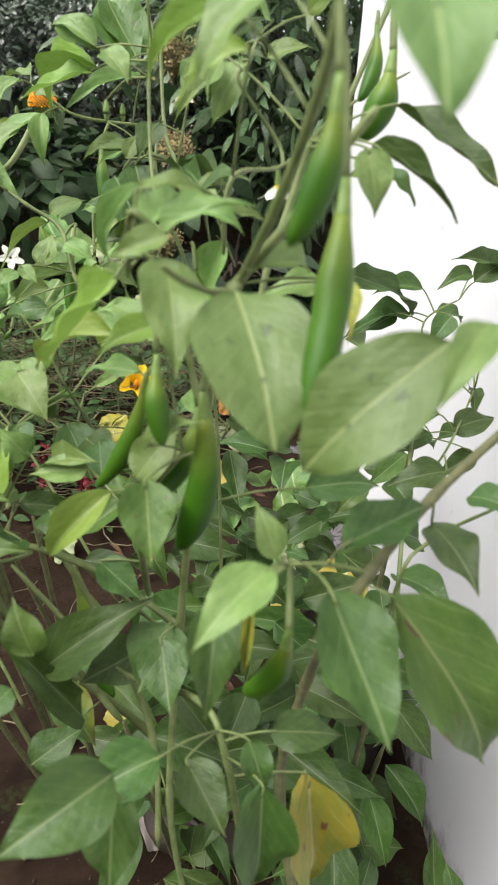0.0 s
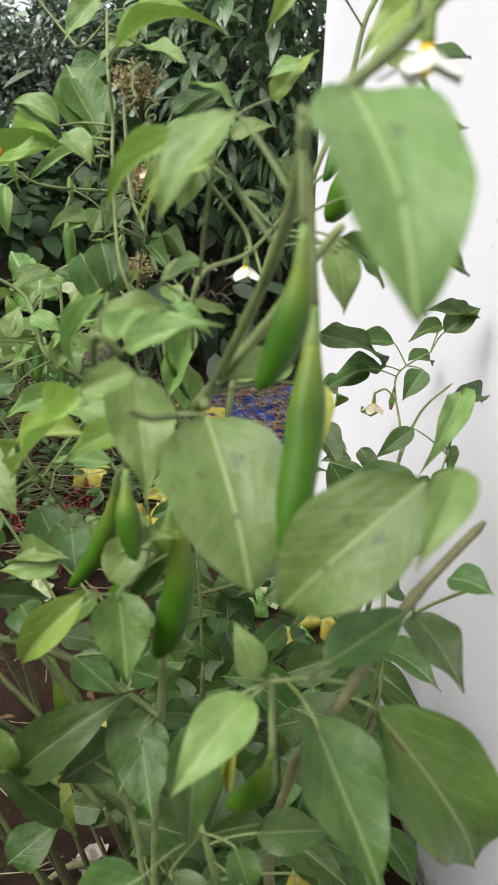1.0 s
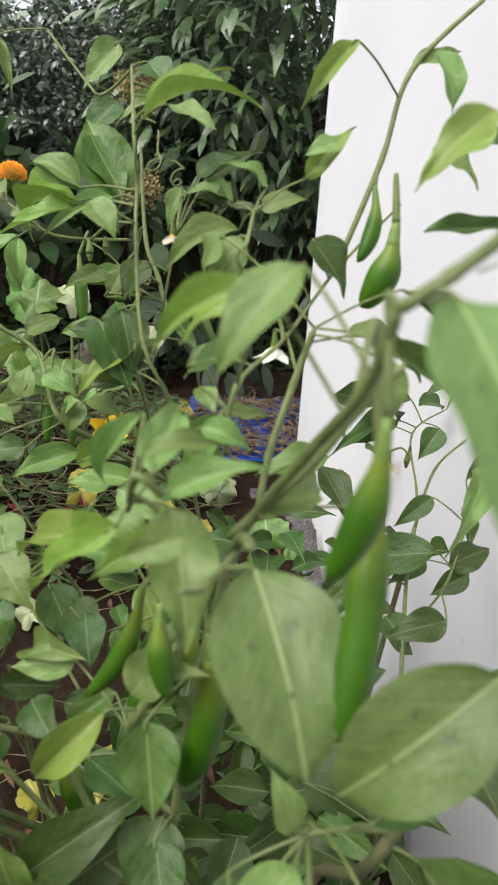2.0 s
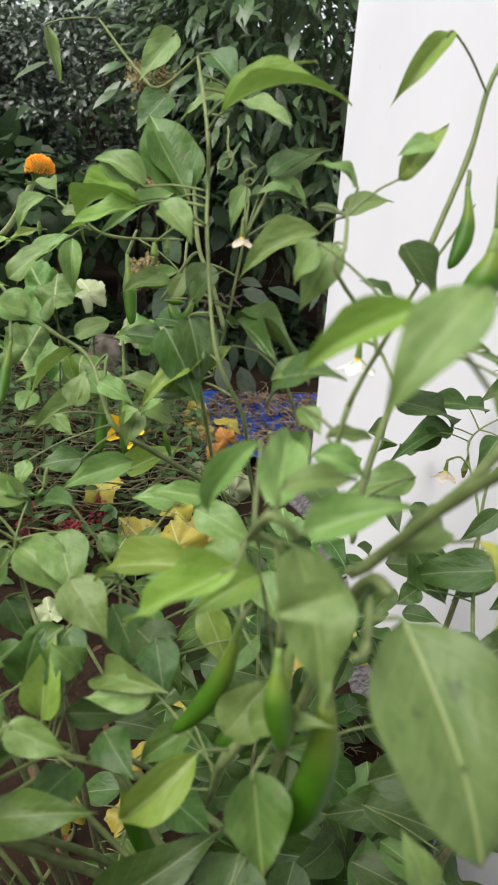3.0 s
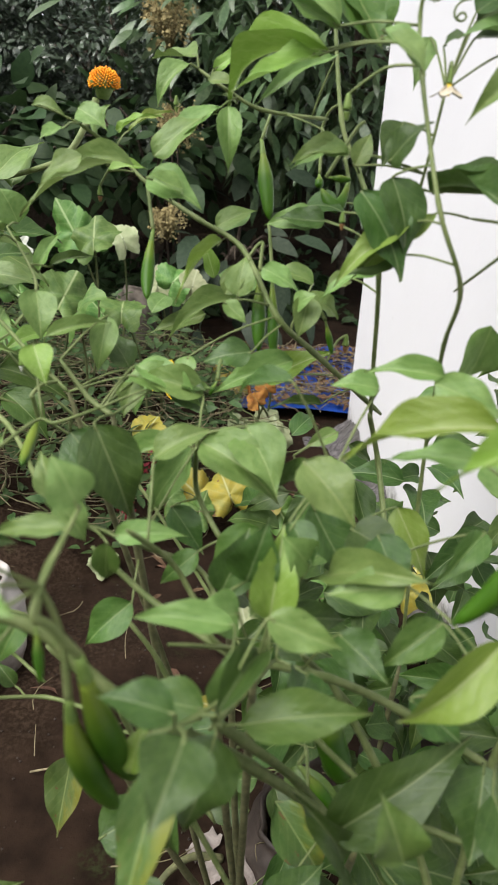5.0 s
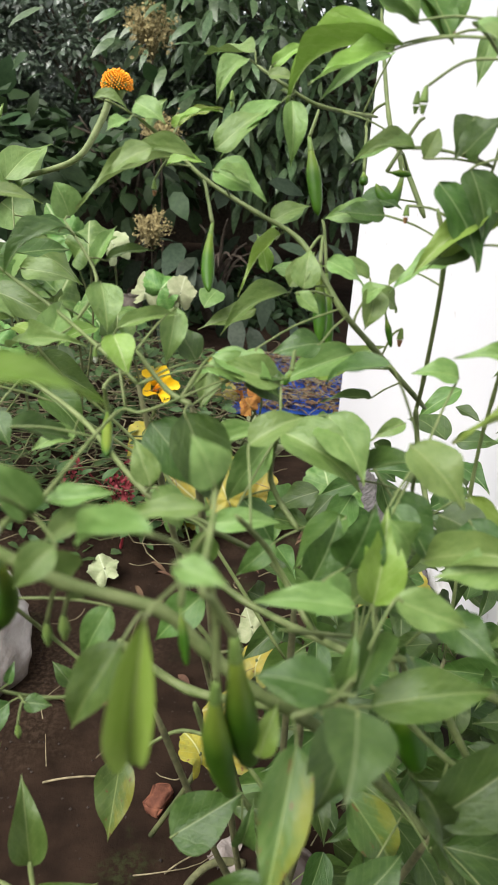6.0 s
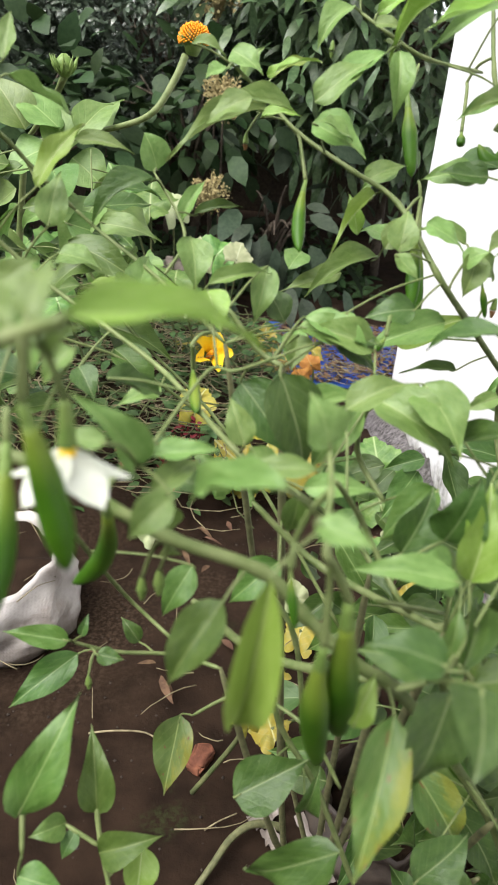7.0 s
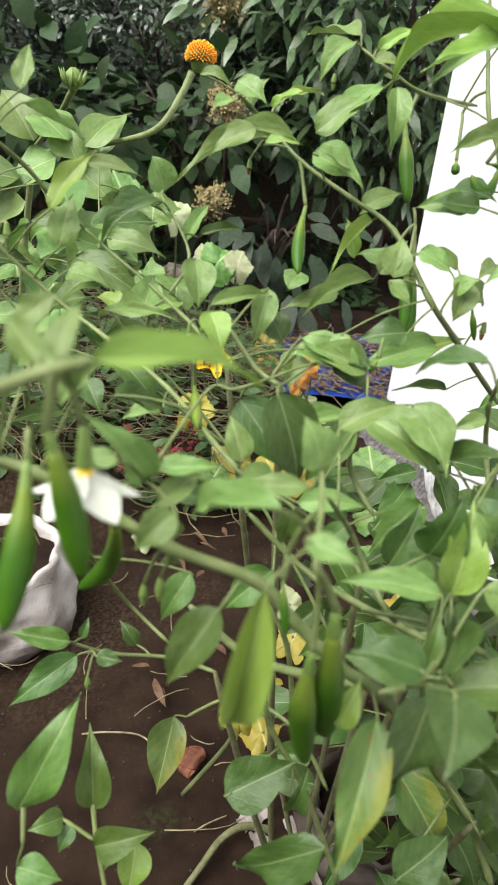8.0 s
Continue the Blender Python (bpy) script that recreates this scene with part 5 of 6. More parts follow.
pod(side_plant, (-0.1436, 0.7206, 0.9396), (-0.15, 0.7066, 0.9101), (-0.1468, 0.6944, 0.8856), (-0.1437, 0.6824, 0.8611), 0.0118)
pod(side_plant, (-0.092, 0.6553, 0.9093), (-0.0902, 0.6461, 0.8904), (-0.0974, 0.6343, 0.8654), (-0.1091, 0.6463, 0.8886), 0.0102)
pod(side_plant, (-0.0987, 0.7357, 0.9317), (-0.1009, 0.717, 0.893), (-0.101, 0.7149, 0.8887), (-0.101, 0.7128, 0.8844), 0.0076)
pod(side_plant, (-0.3192, 0.3253, 0.7768), (-0.32, 0.3349, 0.7629), (-0.3248, 0.3805, 0.7061), (-0.3463, 0.3847, 0.6899), 0.0093)
pod(side_plant, (-0.2457, 0.2979, 0.7757), (-0.2329, 0.3079, 0.7413), (-0.2275, 0.315, 0.688), (-0.2192, 0.3412, 0.649), 0.0128)
pod(side_plant, (-0.2403, 0.3105, 0.7537), (-0.2395, 0.309, 0.7202), (-0.2395, 0.312, 0.688), (-0.228, 0.3327, 0.6375), 0.0115)
pod(side_plant, (-0.2518, 0.3266, 0.7616), (-0.2525, 0.3208, 0.7496), (-0.2514, 0.3167, 0.7413), (-0.2503, 0.3126, 0.7331), 0.0038)
pod(side_plant, (-0.325, 0.2681, 0.8499), (-0.3257, 0.2709, 0.8274), (-0.3217, 0.2726, 0.8072), (-0.3193, 0.2729, 0.7849), 0.0086)
pod(side_plant, (-0.3438, 0.3096, 0.8143), (-0.3433, 0.3017, 0.7978), (-0.3429, 0.2911, 0.7764), (-0.3467, 0.281, 0.7551), 0.0100)
pod(side_plant, (-0.3005, 0.5199, 0.768), (-0.2993, 0.5209, 0.7483), (-0.2965, 0.4907, 0.7474), (-0.2939, 0.4613, 0.7481), 0.0072)
pod(side_plant, (-0.1824, 0.5199, 0.7942), (-0.1855, 0.5137, 0.781), (-0.1875, 0.5121, 0.7775), (-0.1896, 0.5105, 0.7741), 0.0034)
pod(side_plant, (-0.1538, 0.6077, 0.8532), (-0.1555, 0.5954, 0.8276), (-0.1555, 0.5847, 0.8058), (-0.1556, 0.5741, 0.7839), 0.0097)
pod(low_plant, (-0.0492, 0.3446, 0.8112), (-0.0565, 0.3387, 0.7964), (-0.0617, 0.3373, 0.7618), (-0.0847, 0.3418, 0.7364), 0.0106)
pod(low_plant, (-0.1187, 0.4467, 0.5431), (-0.118, 0.4388, 0.5254), (-0.1078, 0.4325, 0.5135), (-0.0976, 0.4262, 0.5018), 0.0106)
stem(side_plant, 2.2, 1.1, (-0.14, 0.66, 0.42), (-0.27, 0.74, 0.6), (-0.39, 0.78, 0.71), (-0.48, 0.8, 0.85))
stem(side_plant, 1.8, 1.0, (-0.27, 0.74, 0.6), (-0.37, 0.72, 0.68), (-0.45, 0.7, 0.72), (-0.53, 0.7, 0.82))
stem(side_plant, 1.4, 0.8, (-0.39, 0.78, 0.71), (-0.42, 0.84, 0.78), (-0.43, 0.88, 0.85))
leaf(front_plant, "p", -0.0094, 0.2641, 0.8632, 0.0074, 0.2108, 0.8239, 0.0457)
leaf(front_plant, "p", 0.0611, 0.2159, 0.8592, 0.0146, 0.2108, 0.8138, 0.0361)
leaf(front_plant, "d", 0.0333, 0.227, 0.7543, 0.0578, 0.1876, 0.7109, 0.0357)
leaf(front_plant, "s", 0.064, 0.2506, 0.736, 0.1239, 0.2422, 0.6438, 0.0498)
leaf(front_plant, "v", -0.0612, 0.2952, 0.8617, -0.1112, 0.3304, 0.8096, 0.0197)
leaf(front_plant, "s", -0.0492, 0.2916, 0.7675, -0.0439, 0.2699, 0.7327, 0.0281)
leaf(front_plant, "g", 0.0094, 0.2298, 0.7617, -0.0205, 0.2011, 0.7439, 0.0226)
leaf(front_plant, "d", -0.1258, 0.3398, 0.6041, -0.0552, 0.3528, 0.6566, 0.0357)
leaf(front_plant, "d", -0.054, 0.217, 0.6612, -0.0969, 0.1832, 0.6495, 0.0352)
leaf(front_plant, "p", 0.0265, 0.2101, 0.9671, 0.0345, 0.153, 0.9256, 0.0335)
leaf(front_plant, "d", 0.0713, 0.4099, 0.9421, 0.1301, 0.3823, 0.907, 0.0226)
leaf(front_plant, "d", 0.0552, 0.373, 0.9209, 0.1017, 0.3538, 0.8919, 0.0127)
leaf(front_plant, "g", 0.0492, 0.3514, 0.9183, 0.0566, 0.3449, 0.8879, 0.0203)
leaf(front_plant, "d", 0.0672, 0.4276, 0.9122, 0.0923, 0.4184, 0.8914, 0.0115)
leaf(front_plant, "g", 0.067, 0.2038, 0.8684, 0.0498, 0.1808, 0.8491, 0.0139)
leaf(front_plant, "d", 0.034, 0.3511, 0.737, 0.0838, 0.369, 0.7341, 0.0251)
leaf(front_plant, "d", 0.04, 0.2432, 0.7655, 0.0824, 0.272, 0.7734, 0.0232)
leaf(front_plant, "d", 0.1023, 0.3247, 0.731, 0.1173, 0.2813, 0.7181, 0.0280)
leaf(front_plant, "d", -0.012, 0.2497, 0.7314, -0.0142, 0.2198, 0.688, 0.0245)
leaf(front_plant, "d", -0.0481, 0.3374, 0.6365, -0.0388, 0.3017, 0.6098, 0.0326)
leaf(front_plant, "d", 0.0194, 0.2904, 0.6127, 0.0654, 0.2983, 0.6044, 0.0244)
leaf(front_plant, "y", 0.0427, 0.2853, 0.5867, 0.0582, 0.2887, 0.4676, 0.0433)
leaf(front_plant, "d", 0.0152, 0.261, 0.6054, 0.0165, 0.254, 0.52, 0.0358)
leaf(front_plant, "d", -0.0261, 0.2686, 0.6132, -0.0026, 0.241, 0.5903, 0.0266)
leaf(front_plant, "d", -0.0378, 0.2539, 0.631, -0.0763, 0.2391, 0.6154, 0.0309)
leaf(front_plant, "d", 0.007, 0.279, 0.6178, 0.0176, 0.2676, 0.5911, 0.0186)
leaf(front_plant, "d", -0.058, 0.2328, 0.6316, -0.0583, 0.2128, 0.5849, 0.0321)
leaf(front_plant, "g", 0.013, 0.2506, 0.7525, 0.0033, 0.26, 0.7746, 0.0146)
leaf(front_plant, "y", 0.0027, 0.2414, 0.7382, 0.0009, 0.2397, 0.6967, 0.0055)
leaf(front_plant, "g", -0.0046, 0.2973, 0.8665, 0.0269, 0.3359, 0.8636, 0.0167)
leaf(front_plant, "y", 0.0378, 0.3214, 0.8598, 0.0424, 0.298, 0.8363, 0.0103)
leaf(front_plant, "g", -0.0406, 0.2962, 0.8696, -0.0314, 0.2606, 0.8295, 0.0290)
leaf(front_plant, "g", -0.0477, 0.2997, 0.8828, -0.0392, 0.3509, 0.8978, 0.0205)
leaf(front_plant, "g", -0.041, 0.2817, 0.8836, -0.0046, 0.279, 0.8981, 0.0153)
leaf(front_plant, "g", -0.0498, 0.283, 0.8978, -0.021, 0.2961, 0.897, 0.0104)
leaf(front_plant, "g", -0.0531, 0.3233, 0.8986, -0.0746, 0.3323, 0.8615, 0.0125)
leaf(front_plant, "v", -0.0136, 0.2781, 0.9586, -0.0483, 0.2846, 0.936, 0.0130)
leaf(front_plant, "g", -0.0009, 0.2687, 0.9665, -0.0277, 0.2574, 0.934, 0.0203)


leaf(front_plant, "g", -0.0302, 0.3393, 0.8876, -0.0068, 0.3353, 0.8789, 0.0128)
leaf(front_plant, "g", 0.0425, 0.4799, 1.0138, 0.0227, 0.478, 1.0067, 0.0134)
leaf(front_plant, "v", 0.0777, 0.3408, 1.0203, 0.0496, 0.3316, 0.9919, 0.0156)
leaf(front_plant, "d", 0.0772, 0.4073, 0.9714, 0.1263, 0.4083, 0.9788, 0.0116)
leaf(front_plant, "g", 0.0888, 0.4493, 1.0127, 0.1174, 0.4425, 0.9963, 0.0218)
leaf(front_plant, "g", 0.0414, 0.4189, 0.8434, 0.0016, 0.4163, 0.8323, 0.0201)
leaf(front_plant, "g", 0.0607, 0.4815, 0.9042, 0.0957, 0.4796, 0.9021, 0.0184)
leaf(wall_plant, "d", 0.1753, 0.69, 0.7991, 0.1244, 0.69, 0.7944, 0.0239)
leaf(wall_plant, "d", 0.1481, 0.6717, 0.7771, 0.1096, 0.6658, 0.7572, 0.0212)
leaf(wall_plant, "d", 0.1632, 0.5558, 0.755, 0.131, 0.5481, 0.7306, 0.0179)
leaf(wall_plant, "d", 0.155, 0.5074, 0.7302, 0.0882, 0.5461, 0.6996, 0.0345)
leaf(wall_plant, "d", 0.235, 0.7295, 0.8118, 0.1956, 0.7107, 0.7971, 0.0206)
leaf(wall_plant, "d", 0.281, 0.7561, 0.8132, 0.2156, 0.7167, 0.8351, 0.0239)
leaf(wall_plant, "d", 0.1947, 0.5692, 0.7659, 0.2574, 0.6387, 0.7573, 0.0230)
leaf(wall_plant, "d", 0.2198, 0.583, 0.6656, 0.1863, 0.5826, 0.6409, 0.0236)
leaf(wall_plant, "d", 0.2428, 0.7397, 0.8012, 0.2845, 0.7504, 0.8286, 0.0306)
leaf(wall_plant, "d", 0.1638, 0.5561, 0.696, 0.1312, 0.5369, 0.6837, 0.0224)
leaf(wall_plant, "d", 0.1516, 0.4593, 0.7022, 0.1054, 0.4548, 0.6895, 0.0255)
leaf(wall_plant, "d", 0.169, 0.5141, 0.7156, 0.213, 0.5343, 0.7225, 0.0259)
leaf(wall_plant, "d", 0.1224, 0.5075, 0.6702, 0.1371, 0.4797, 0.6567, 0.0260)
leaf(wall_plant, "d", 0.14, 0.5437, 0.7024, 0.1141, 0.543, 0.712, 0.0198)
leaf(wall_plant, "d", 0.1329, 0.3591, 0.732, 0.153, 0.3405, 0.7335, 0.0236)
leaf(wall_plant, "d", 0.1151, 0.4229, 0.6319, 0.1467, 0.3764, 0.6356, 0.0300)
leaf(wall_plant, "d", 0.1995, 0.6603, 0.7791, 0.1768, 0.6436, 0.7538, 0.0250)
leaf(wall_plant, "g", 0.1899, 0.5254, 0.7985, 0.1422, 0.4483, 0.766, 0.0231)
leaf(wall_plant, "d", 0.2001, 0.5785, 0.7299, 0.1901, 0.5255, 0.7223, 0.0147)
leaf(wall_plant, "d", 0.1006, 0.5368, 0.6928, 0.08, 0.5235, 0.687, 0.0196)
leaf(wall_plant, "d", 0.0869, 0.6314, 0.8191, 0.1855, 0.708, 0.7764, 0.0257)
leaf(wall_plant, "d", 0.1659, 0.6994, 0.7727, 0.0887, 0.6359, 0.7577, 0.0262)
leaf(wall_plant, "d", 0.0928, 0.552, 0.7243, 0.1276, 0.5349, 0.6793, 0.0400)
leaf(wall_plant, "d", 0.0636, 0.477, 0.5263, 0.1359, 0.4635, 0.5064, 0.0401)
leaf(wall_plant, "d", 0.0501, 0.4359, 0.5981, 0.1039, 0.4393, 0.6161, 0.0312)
leaf(middle_plant, "s", -0.0989, 0.5734, 0.9747, -0.1201, 0.598, 1.0313, 0.0460)
leaf(middle_plant, "d", -0.1191, 0.7488, 1.054, -0.1454, 0.726, 1.0225, 0.0335)
leaf(middle_plant, "g", -0.1204, 0.5572, 0.98, -0.1555, 0.5669, 0.9971, 0.0211)
leaf(middle_plant, "g", -0.1806, 0.6208, 0.9389, -0.1794, 0.6115, 0.8982, 0.0175)
leaf(middle_plant, "g", -0.1043, 0.5052, 0.9706, -0.0859, 0.4879, 0.9543, 0.0214)
leaf(middle_plant, "g", -0.103, 0.5843, 0.9136, -0.1365, 0.5855, 0.9102, 0.0166)
leaf(middle_plant, "d", -0.0764, 0.5604, 0.933, -0.0903, 0.5437, 0.9092, 0.0231)
leaf(middle_plant, "d", -0.0885, 0.5233, 0.9038, -0.0777, 0.5054, 0.8622, 0.0317)
leaf(middle_plant, "d", -0.1107, 0.6063, 0.8696, -0.1462, 0.6099, 0.8719, 0.0192)
leaf(middle_plant, "v", -0.0748, 0.5178, 0.8801, -0.1203, 0.5081, 0.8479, 0.0178)
leaf(middle_plant, "d", -0.0808, 0.5187, 0.8618, -0.1146, 0.5162, 0.8494, 0.0181)
leaf(middle_plant, "d", -0.0553, 0.5514, 0.8951, -0.0188, 0.4519, 0.9011, 0.0204)
leaf(middle_plant, "v", -0.0725, 0.5208, 1.0235, -0.0026, 0.4997, 1.0375, 0.0168)
leaf(middle_plant, "v", -0.0683, 0.5356, 1.034, -0.0226, 0.5196, 1.0573, 0.0162)
leaf(middle_plant, "g", -0.0628, 0.5825, 1.0369, -0.028, 0.545, 1.0245, 0.0201)
leaf(middle_plant, "d", -0.0401, 0.5684, 0.9916, -0.009, 0.5733, 1.0091, 0.0210)
leaf(middle_plant, "g", -0.0142, 0.5585, 0.9756, -0.0488, 0.5635, 0.9816, 0.0224)
leaf(middle_plant, "g", -0.0115, 0.5033, 0.9618, -0.0599, 0.4991, 0.9358, 0.0233)
leaf(middle_plant, "g", -0.0133, 0.4362, 0.9622, -0.0296, 0.4285, 0.9289, 0.0204)
leaf(middle_plant, "d", -0.0164, 0.5112, 0.9749, 0.0055, 0.5025, 0.9717, 0.0077)
leaf(middle_plant, "g", -0.0674, 0.6, 1.0444, -0.1002, 0.5941, 1.0241, 0.0133)
leaf(middle_plant, "d", -0.0819, 0.6454, 1.0714, -0.0624, 0.6208, 1.0508, 0.0268)
leaf(middle_plant, "g", -0.1098, 0.6882, 1.0909, -0.1383, 0.6752, 1.0539, 0.0252)
leaf(middle_plant, "g", -0.2186, 0.7333, 1.0961, -0.2058, 0.7246, 1.0516, 0.0108)
leaf(middle_plant, "g", 0.0031, 0.477, 0.988, -0.0244, 0.4617, 0.9998, 0.0137)
leaf(middle_plant, "g", 0.0022, 0.5121, 0.9739, 0.0334, 0.5142, 0.9837, 0.0162)
leaf(middle_plant, "v", 0.0247, 0.4787, 0.9936, 0.0561, 0.4977, 1.028, 0.0137)
leaf(middle_plant, "v", 0.054, 0.5161, 1.0724, 0.0211, 0.5009, 1.0348, 0.0138)
leaf(middle_plant, "d", 0.0318, 0.4773, 0.9603, 0.0562, 0.4672, 0.9303, 0.0283)
leaf(middle_plant, "d", 0.0272, 0.4598, 0.9336, 0.0082, 0.4649, 0.9425, 0.0108)
leaf(middle_plant, "d", -0.0392, 0.439, 0.8884, -0.0107, 0.4018, 0.9059, 0.0291)
leaf(middle_plant, "g", -0.0311, 0.3763, 0.8952, -0.0233, 0.3633, 0.8874, 0.0122)
leaf(middle_plant, "g", -0.0212, 0.3618, 0.8868, 0.004, 0.3742, 0.8835, 0.0097)
leaf(middle_plant, "v", -0.0079, 0.3144, 0.9519, -0.0404, 0.3194, 0.9296, 0.0146)
leaf(middle_plant, "d", -0.0337, 0.5844, 0.9899, 0.0072, 0.5985, 1.016, 0.0176)
leaf(middle_plant, "d", -0.0394, 0.565, 0.979, -0.0155, 0.5446, 0.9781, 0.0236)
leaf(middle_plant, "d", -0.0602, 0.542, 0.8961, -0.0329, 0.4618, 0.8905, 0.0174)
leaf(middle_plant, "g", -0.0527, 0.6118, 0.9842, -0.0626, 0.5989, 0.9531, 0.0148)
leaf(middle_plant, "g", -0.106, 0.5105, 0.9733, -0.0848, 0.5002, 0.9548, 0.0176)
leaf(middle_plant, "d", -0.0865, 0.543, 0.9107, -0.0714, 0.5257, 0.9344, 0.0235)
leaf(middle_plant, "g", -0.1019, 0.5662, 0.9078, -0.0919, 0.574, 0.9275, 0.0136)
leaf(middle_plant, "g", -0.1034, 0.587, 0.9147, -0.1414, 0.5875, 0.9077, 0.0179)
leaf(middle_plant, "d", -0.1043, 0.5278, 0.8952, -0.0792, 0.5051, 0.8499, 0.0332)
leaf(middle_plant, "v", -0.0592, 0.5253, 0.8853, -0.1084, 0.5147, 0.851, 0.0169)
leaf(middle_plant, "g", -0.0817, 0.5409, 0.8534, -0.1214, 0.5404, 0.8295, 0.0181)
leaf(middle_plant, "g", -0.1116, 0.6167, 0.8698, -0.1524, 0.6194, 0.867, 0.0225)
leaf(middle_plant, "g", -0.1603, 0.6635, 0.8683, -0.1861, 0.6589, 0.8524, 0.0177)
leaf(middle_plant, "d", -0.0505, 0.5869, 0.9764, -0.0397, 0.578, 0.9829, 0.0141)
leaf(middle_plant, "g", -0.0197, 0.4368, 0.8962, -0.0409, 0.436, 0.8899, 0.0134)
leaf(side_plant, "g", -0.2027, 0.6719, 0.9724, -0.2386, 0.7105, 0.9763, 0.0176)
leaf(side_plant, "g", -0.2078, 0.6637, 0.966, -0.2316, 0.6521, 0.9394, 0.0200)
leaf(side_plant, "v", -0.191, 0.6639, 0.9631, -0.1568, 0.6718, 0.9839, 0.0101)
leaf(side_plant, "g", -0.1944, 0.6515, 0.956, -0.1719, 0.6493, 0.9542, 0.0119)
leaf(side_plant, "g", -0.1852, 0.6403, 0.9389, -0.2294, 0.6265, 0.9051, 0.0198)
leaf(side_plant, "g", -0.2336, 0.5994, 0.8935, -0.1962, 0.5904, 0.8794, 0.0287)
leaf(side_plant, "g", -0.2613, 0.6598, 0.9004, -0.331, 0.637, 0.864, 0.0200)
leaf(side_plant, "v", -0.2654, 0.6425, 0.8938, -0.2373, 0.6429, 0.8979, 0.0115)
leaf(side_plant, "g", -0.279, 0.6745, 0.9185, -0.2664, 0.6681, 0.9382, 0.0195)
leaf(side_plant, "g", -0.2893, 0.6158, 0.9212, -0.3031, 0.6026, 0.9159, 0.0144)
leaf(side_plant, "v", -0.2571, 0.7091, 0.9211, -0.2224, 0.715, 0.9374, 0.0090)
leaf(side_plant, "g", -0.3141, 0.6391, 0.9342, -0.2901, 0.6349, 0.9284, 0.0101)
leaf(side_plant, "g", -0.187, 0.6466, 0.8577, -0.1556, 0.6519, 0.8725, 0.0181)
leaf(side_plant, "v", -0.1825, 0.6217, 0.8517, -0.2151, 0.5827, 0.8159, 0.0097)
leaf(side_plant, "g", -0.1715, 0.5694, 0.8229, -0.167, 0.5818, 0.849, 0.0208)
leaf(side_plant, "g", -0.1678, 0.6471, 0.8049, -0.2238, 0.6266, 0.7791, 0.0214)
leaf(side_plant, "g", -0.1142, 0.6141, 0.8245, -0.1495, 0.62, 0.8324, 0.0168)
leaf(side_plant, "g", -0.1815, 0.5371, 0.8268, -0.1668, 0.5307, 0.8153, 0.0121)
leaf(side_plant, "g", -0.1255, 0.573, 0.8241, -0.0975, 0.5878, 0.8055, 0.0168)
leaf(side_plant, "g", -0.2349, 0.5182, 0.7898, -0.1916, 0.4956, 0.7713, 0.0197)
leaf(side_plant, "d", -0.2107, 0.5088, 0.781, -0.191, 0.4998, 0.7816, 0.0155)
leaf(side_plant, "v", -0.1454, 0.638, 0.7403, -0.0936, 0.6233, 0.773, 0.0251)
leaf(side_plant, "d", -0.1625, 0.5398, 0.7937, -0.1952, 0.5382, 0.7865, 0.0209)
leaf(side_plant, "d", -0.2431, 0.5526, 0.7762, -0.2628, 0.5655, 0.8004, 0.0212)
leaf(side_plant, "g", -0.2345, 0.5375, 0.776, -0.238, 0.5263, 0.7526, 0.0173)
leaf(side_plant, "g", -0.2936, 0.5366, 0.8003, -0.254, 0.5492, 0.8091, 0.0117)
leaf(side_plant, "g", -0.3073, 0.5772, 0.8213, -0.3016, 0.5589, 0.7914, 0.0254)
leaf(side_plant, "g", -0.3167, 0.6261, 0.8236, -0.3015, 0.6389, 0.8517, 0.0126)
leaf(side_plant, "d", -0.3085, 0.6241, 0.828, -0.2741, 0.6266, 0.8374, 0.0092)
leaf(side_plant, "g", -0.3388, 0.6658, 0.8527, -0.3465, 0.657, 0.8775, 0.0264)
leaf(side_plant, "d", -0.3339, 0.6108, 0.8516, -0.3783, 0.599, 0.8222, 0.0223)
leaf(side_plant, "g", -0.3879, 0.6188, 0.8718, -0.3491, 0.615, 0.8685, 0.0126)
leaf(side_plant, "g", -0.3922, 0.5509, 0.8254, -0.3868, 0.5663, 0.8577, 0.0202)
leaf(side_plant, "v", -0.3974, 0.5504, 0.8476, -0.3723, 0.5689, 0.8841, 0.0158)
leaf(side_plant, "g", -0.4176, 0.5729, 0.9057, -0.3898, 0.629, 0.8902, 0.0141)
leaf(side_plant, "g", -0.4152, 0.564, 0.913, -0.4136, 0.5766, 0.9391, 0.0141)
leaf(side_plant, "v", -0.2927, 0.5039, 0.8055, -0.2829, 0.4871, 0.7864, 0.0195)
leaf(side_plant, "d", -0.2705, 0.4841, 0.759, -0.239, 0.4648, 0.7233, 0.0325)
leaf(side_plant, "g", -0.2679, 0.4246, 0.7484, -0.2766, 0.4358, 0.7704, 0.0155)
leaf(side_plant, "g", -0.2402, 0.3479, 0.7889, -0.2486, 0.3496, 0.8096, 0.0206)
leaf(side_plant, "g", -0.2178, 0.4374, 0.7655, -0.1873, 0.4433, 0.7813, 0.0188)
leaf(side_plant, "g", -0.1939, 0.4803, 0.7556, -0.1472, 0.4556, 0.7306, 0.0322)
leaf(side_plant, "g", -0.2374, 0.4172, 0.7306, -0.1991, 0.4155, 0.7331, 0.0141)
leaf(side_plant, "g", -0.2429, 0.348, 0.7787, -0.2764, 0.3527, 0.7746, 0.0106)
leaf(side_plant, "g", -0.255, 0.2741, 0.8033, -0.2407, 0.2655, 0.8029, 0.0089)
leaf(side_plant, "g", -0.2617, 0.2876, 0.8044, -0.2941, 0.3218, 0.7841, 0.0144)
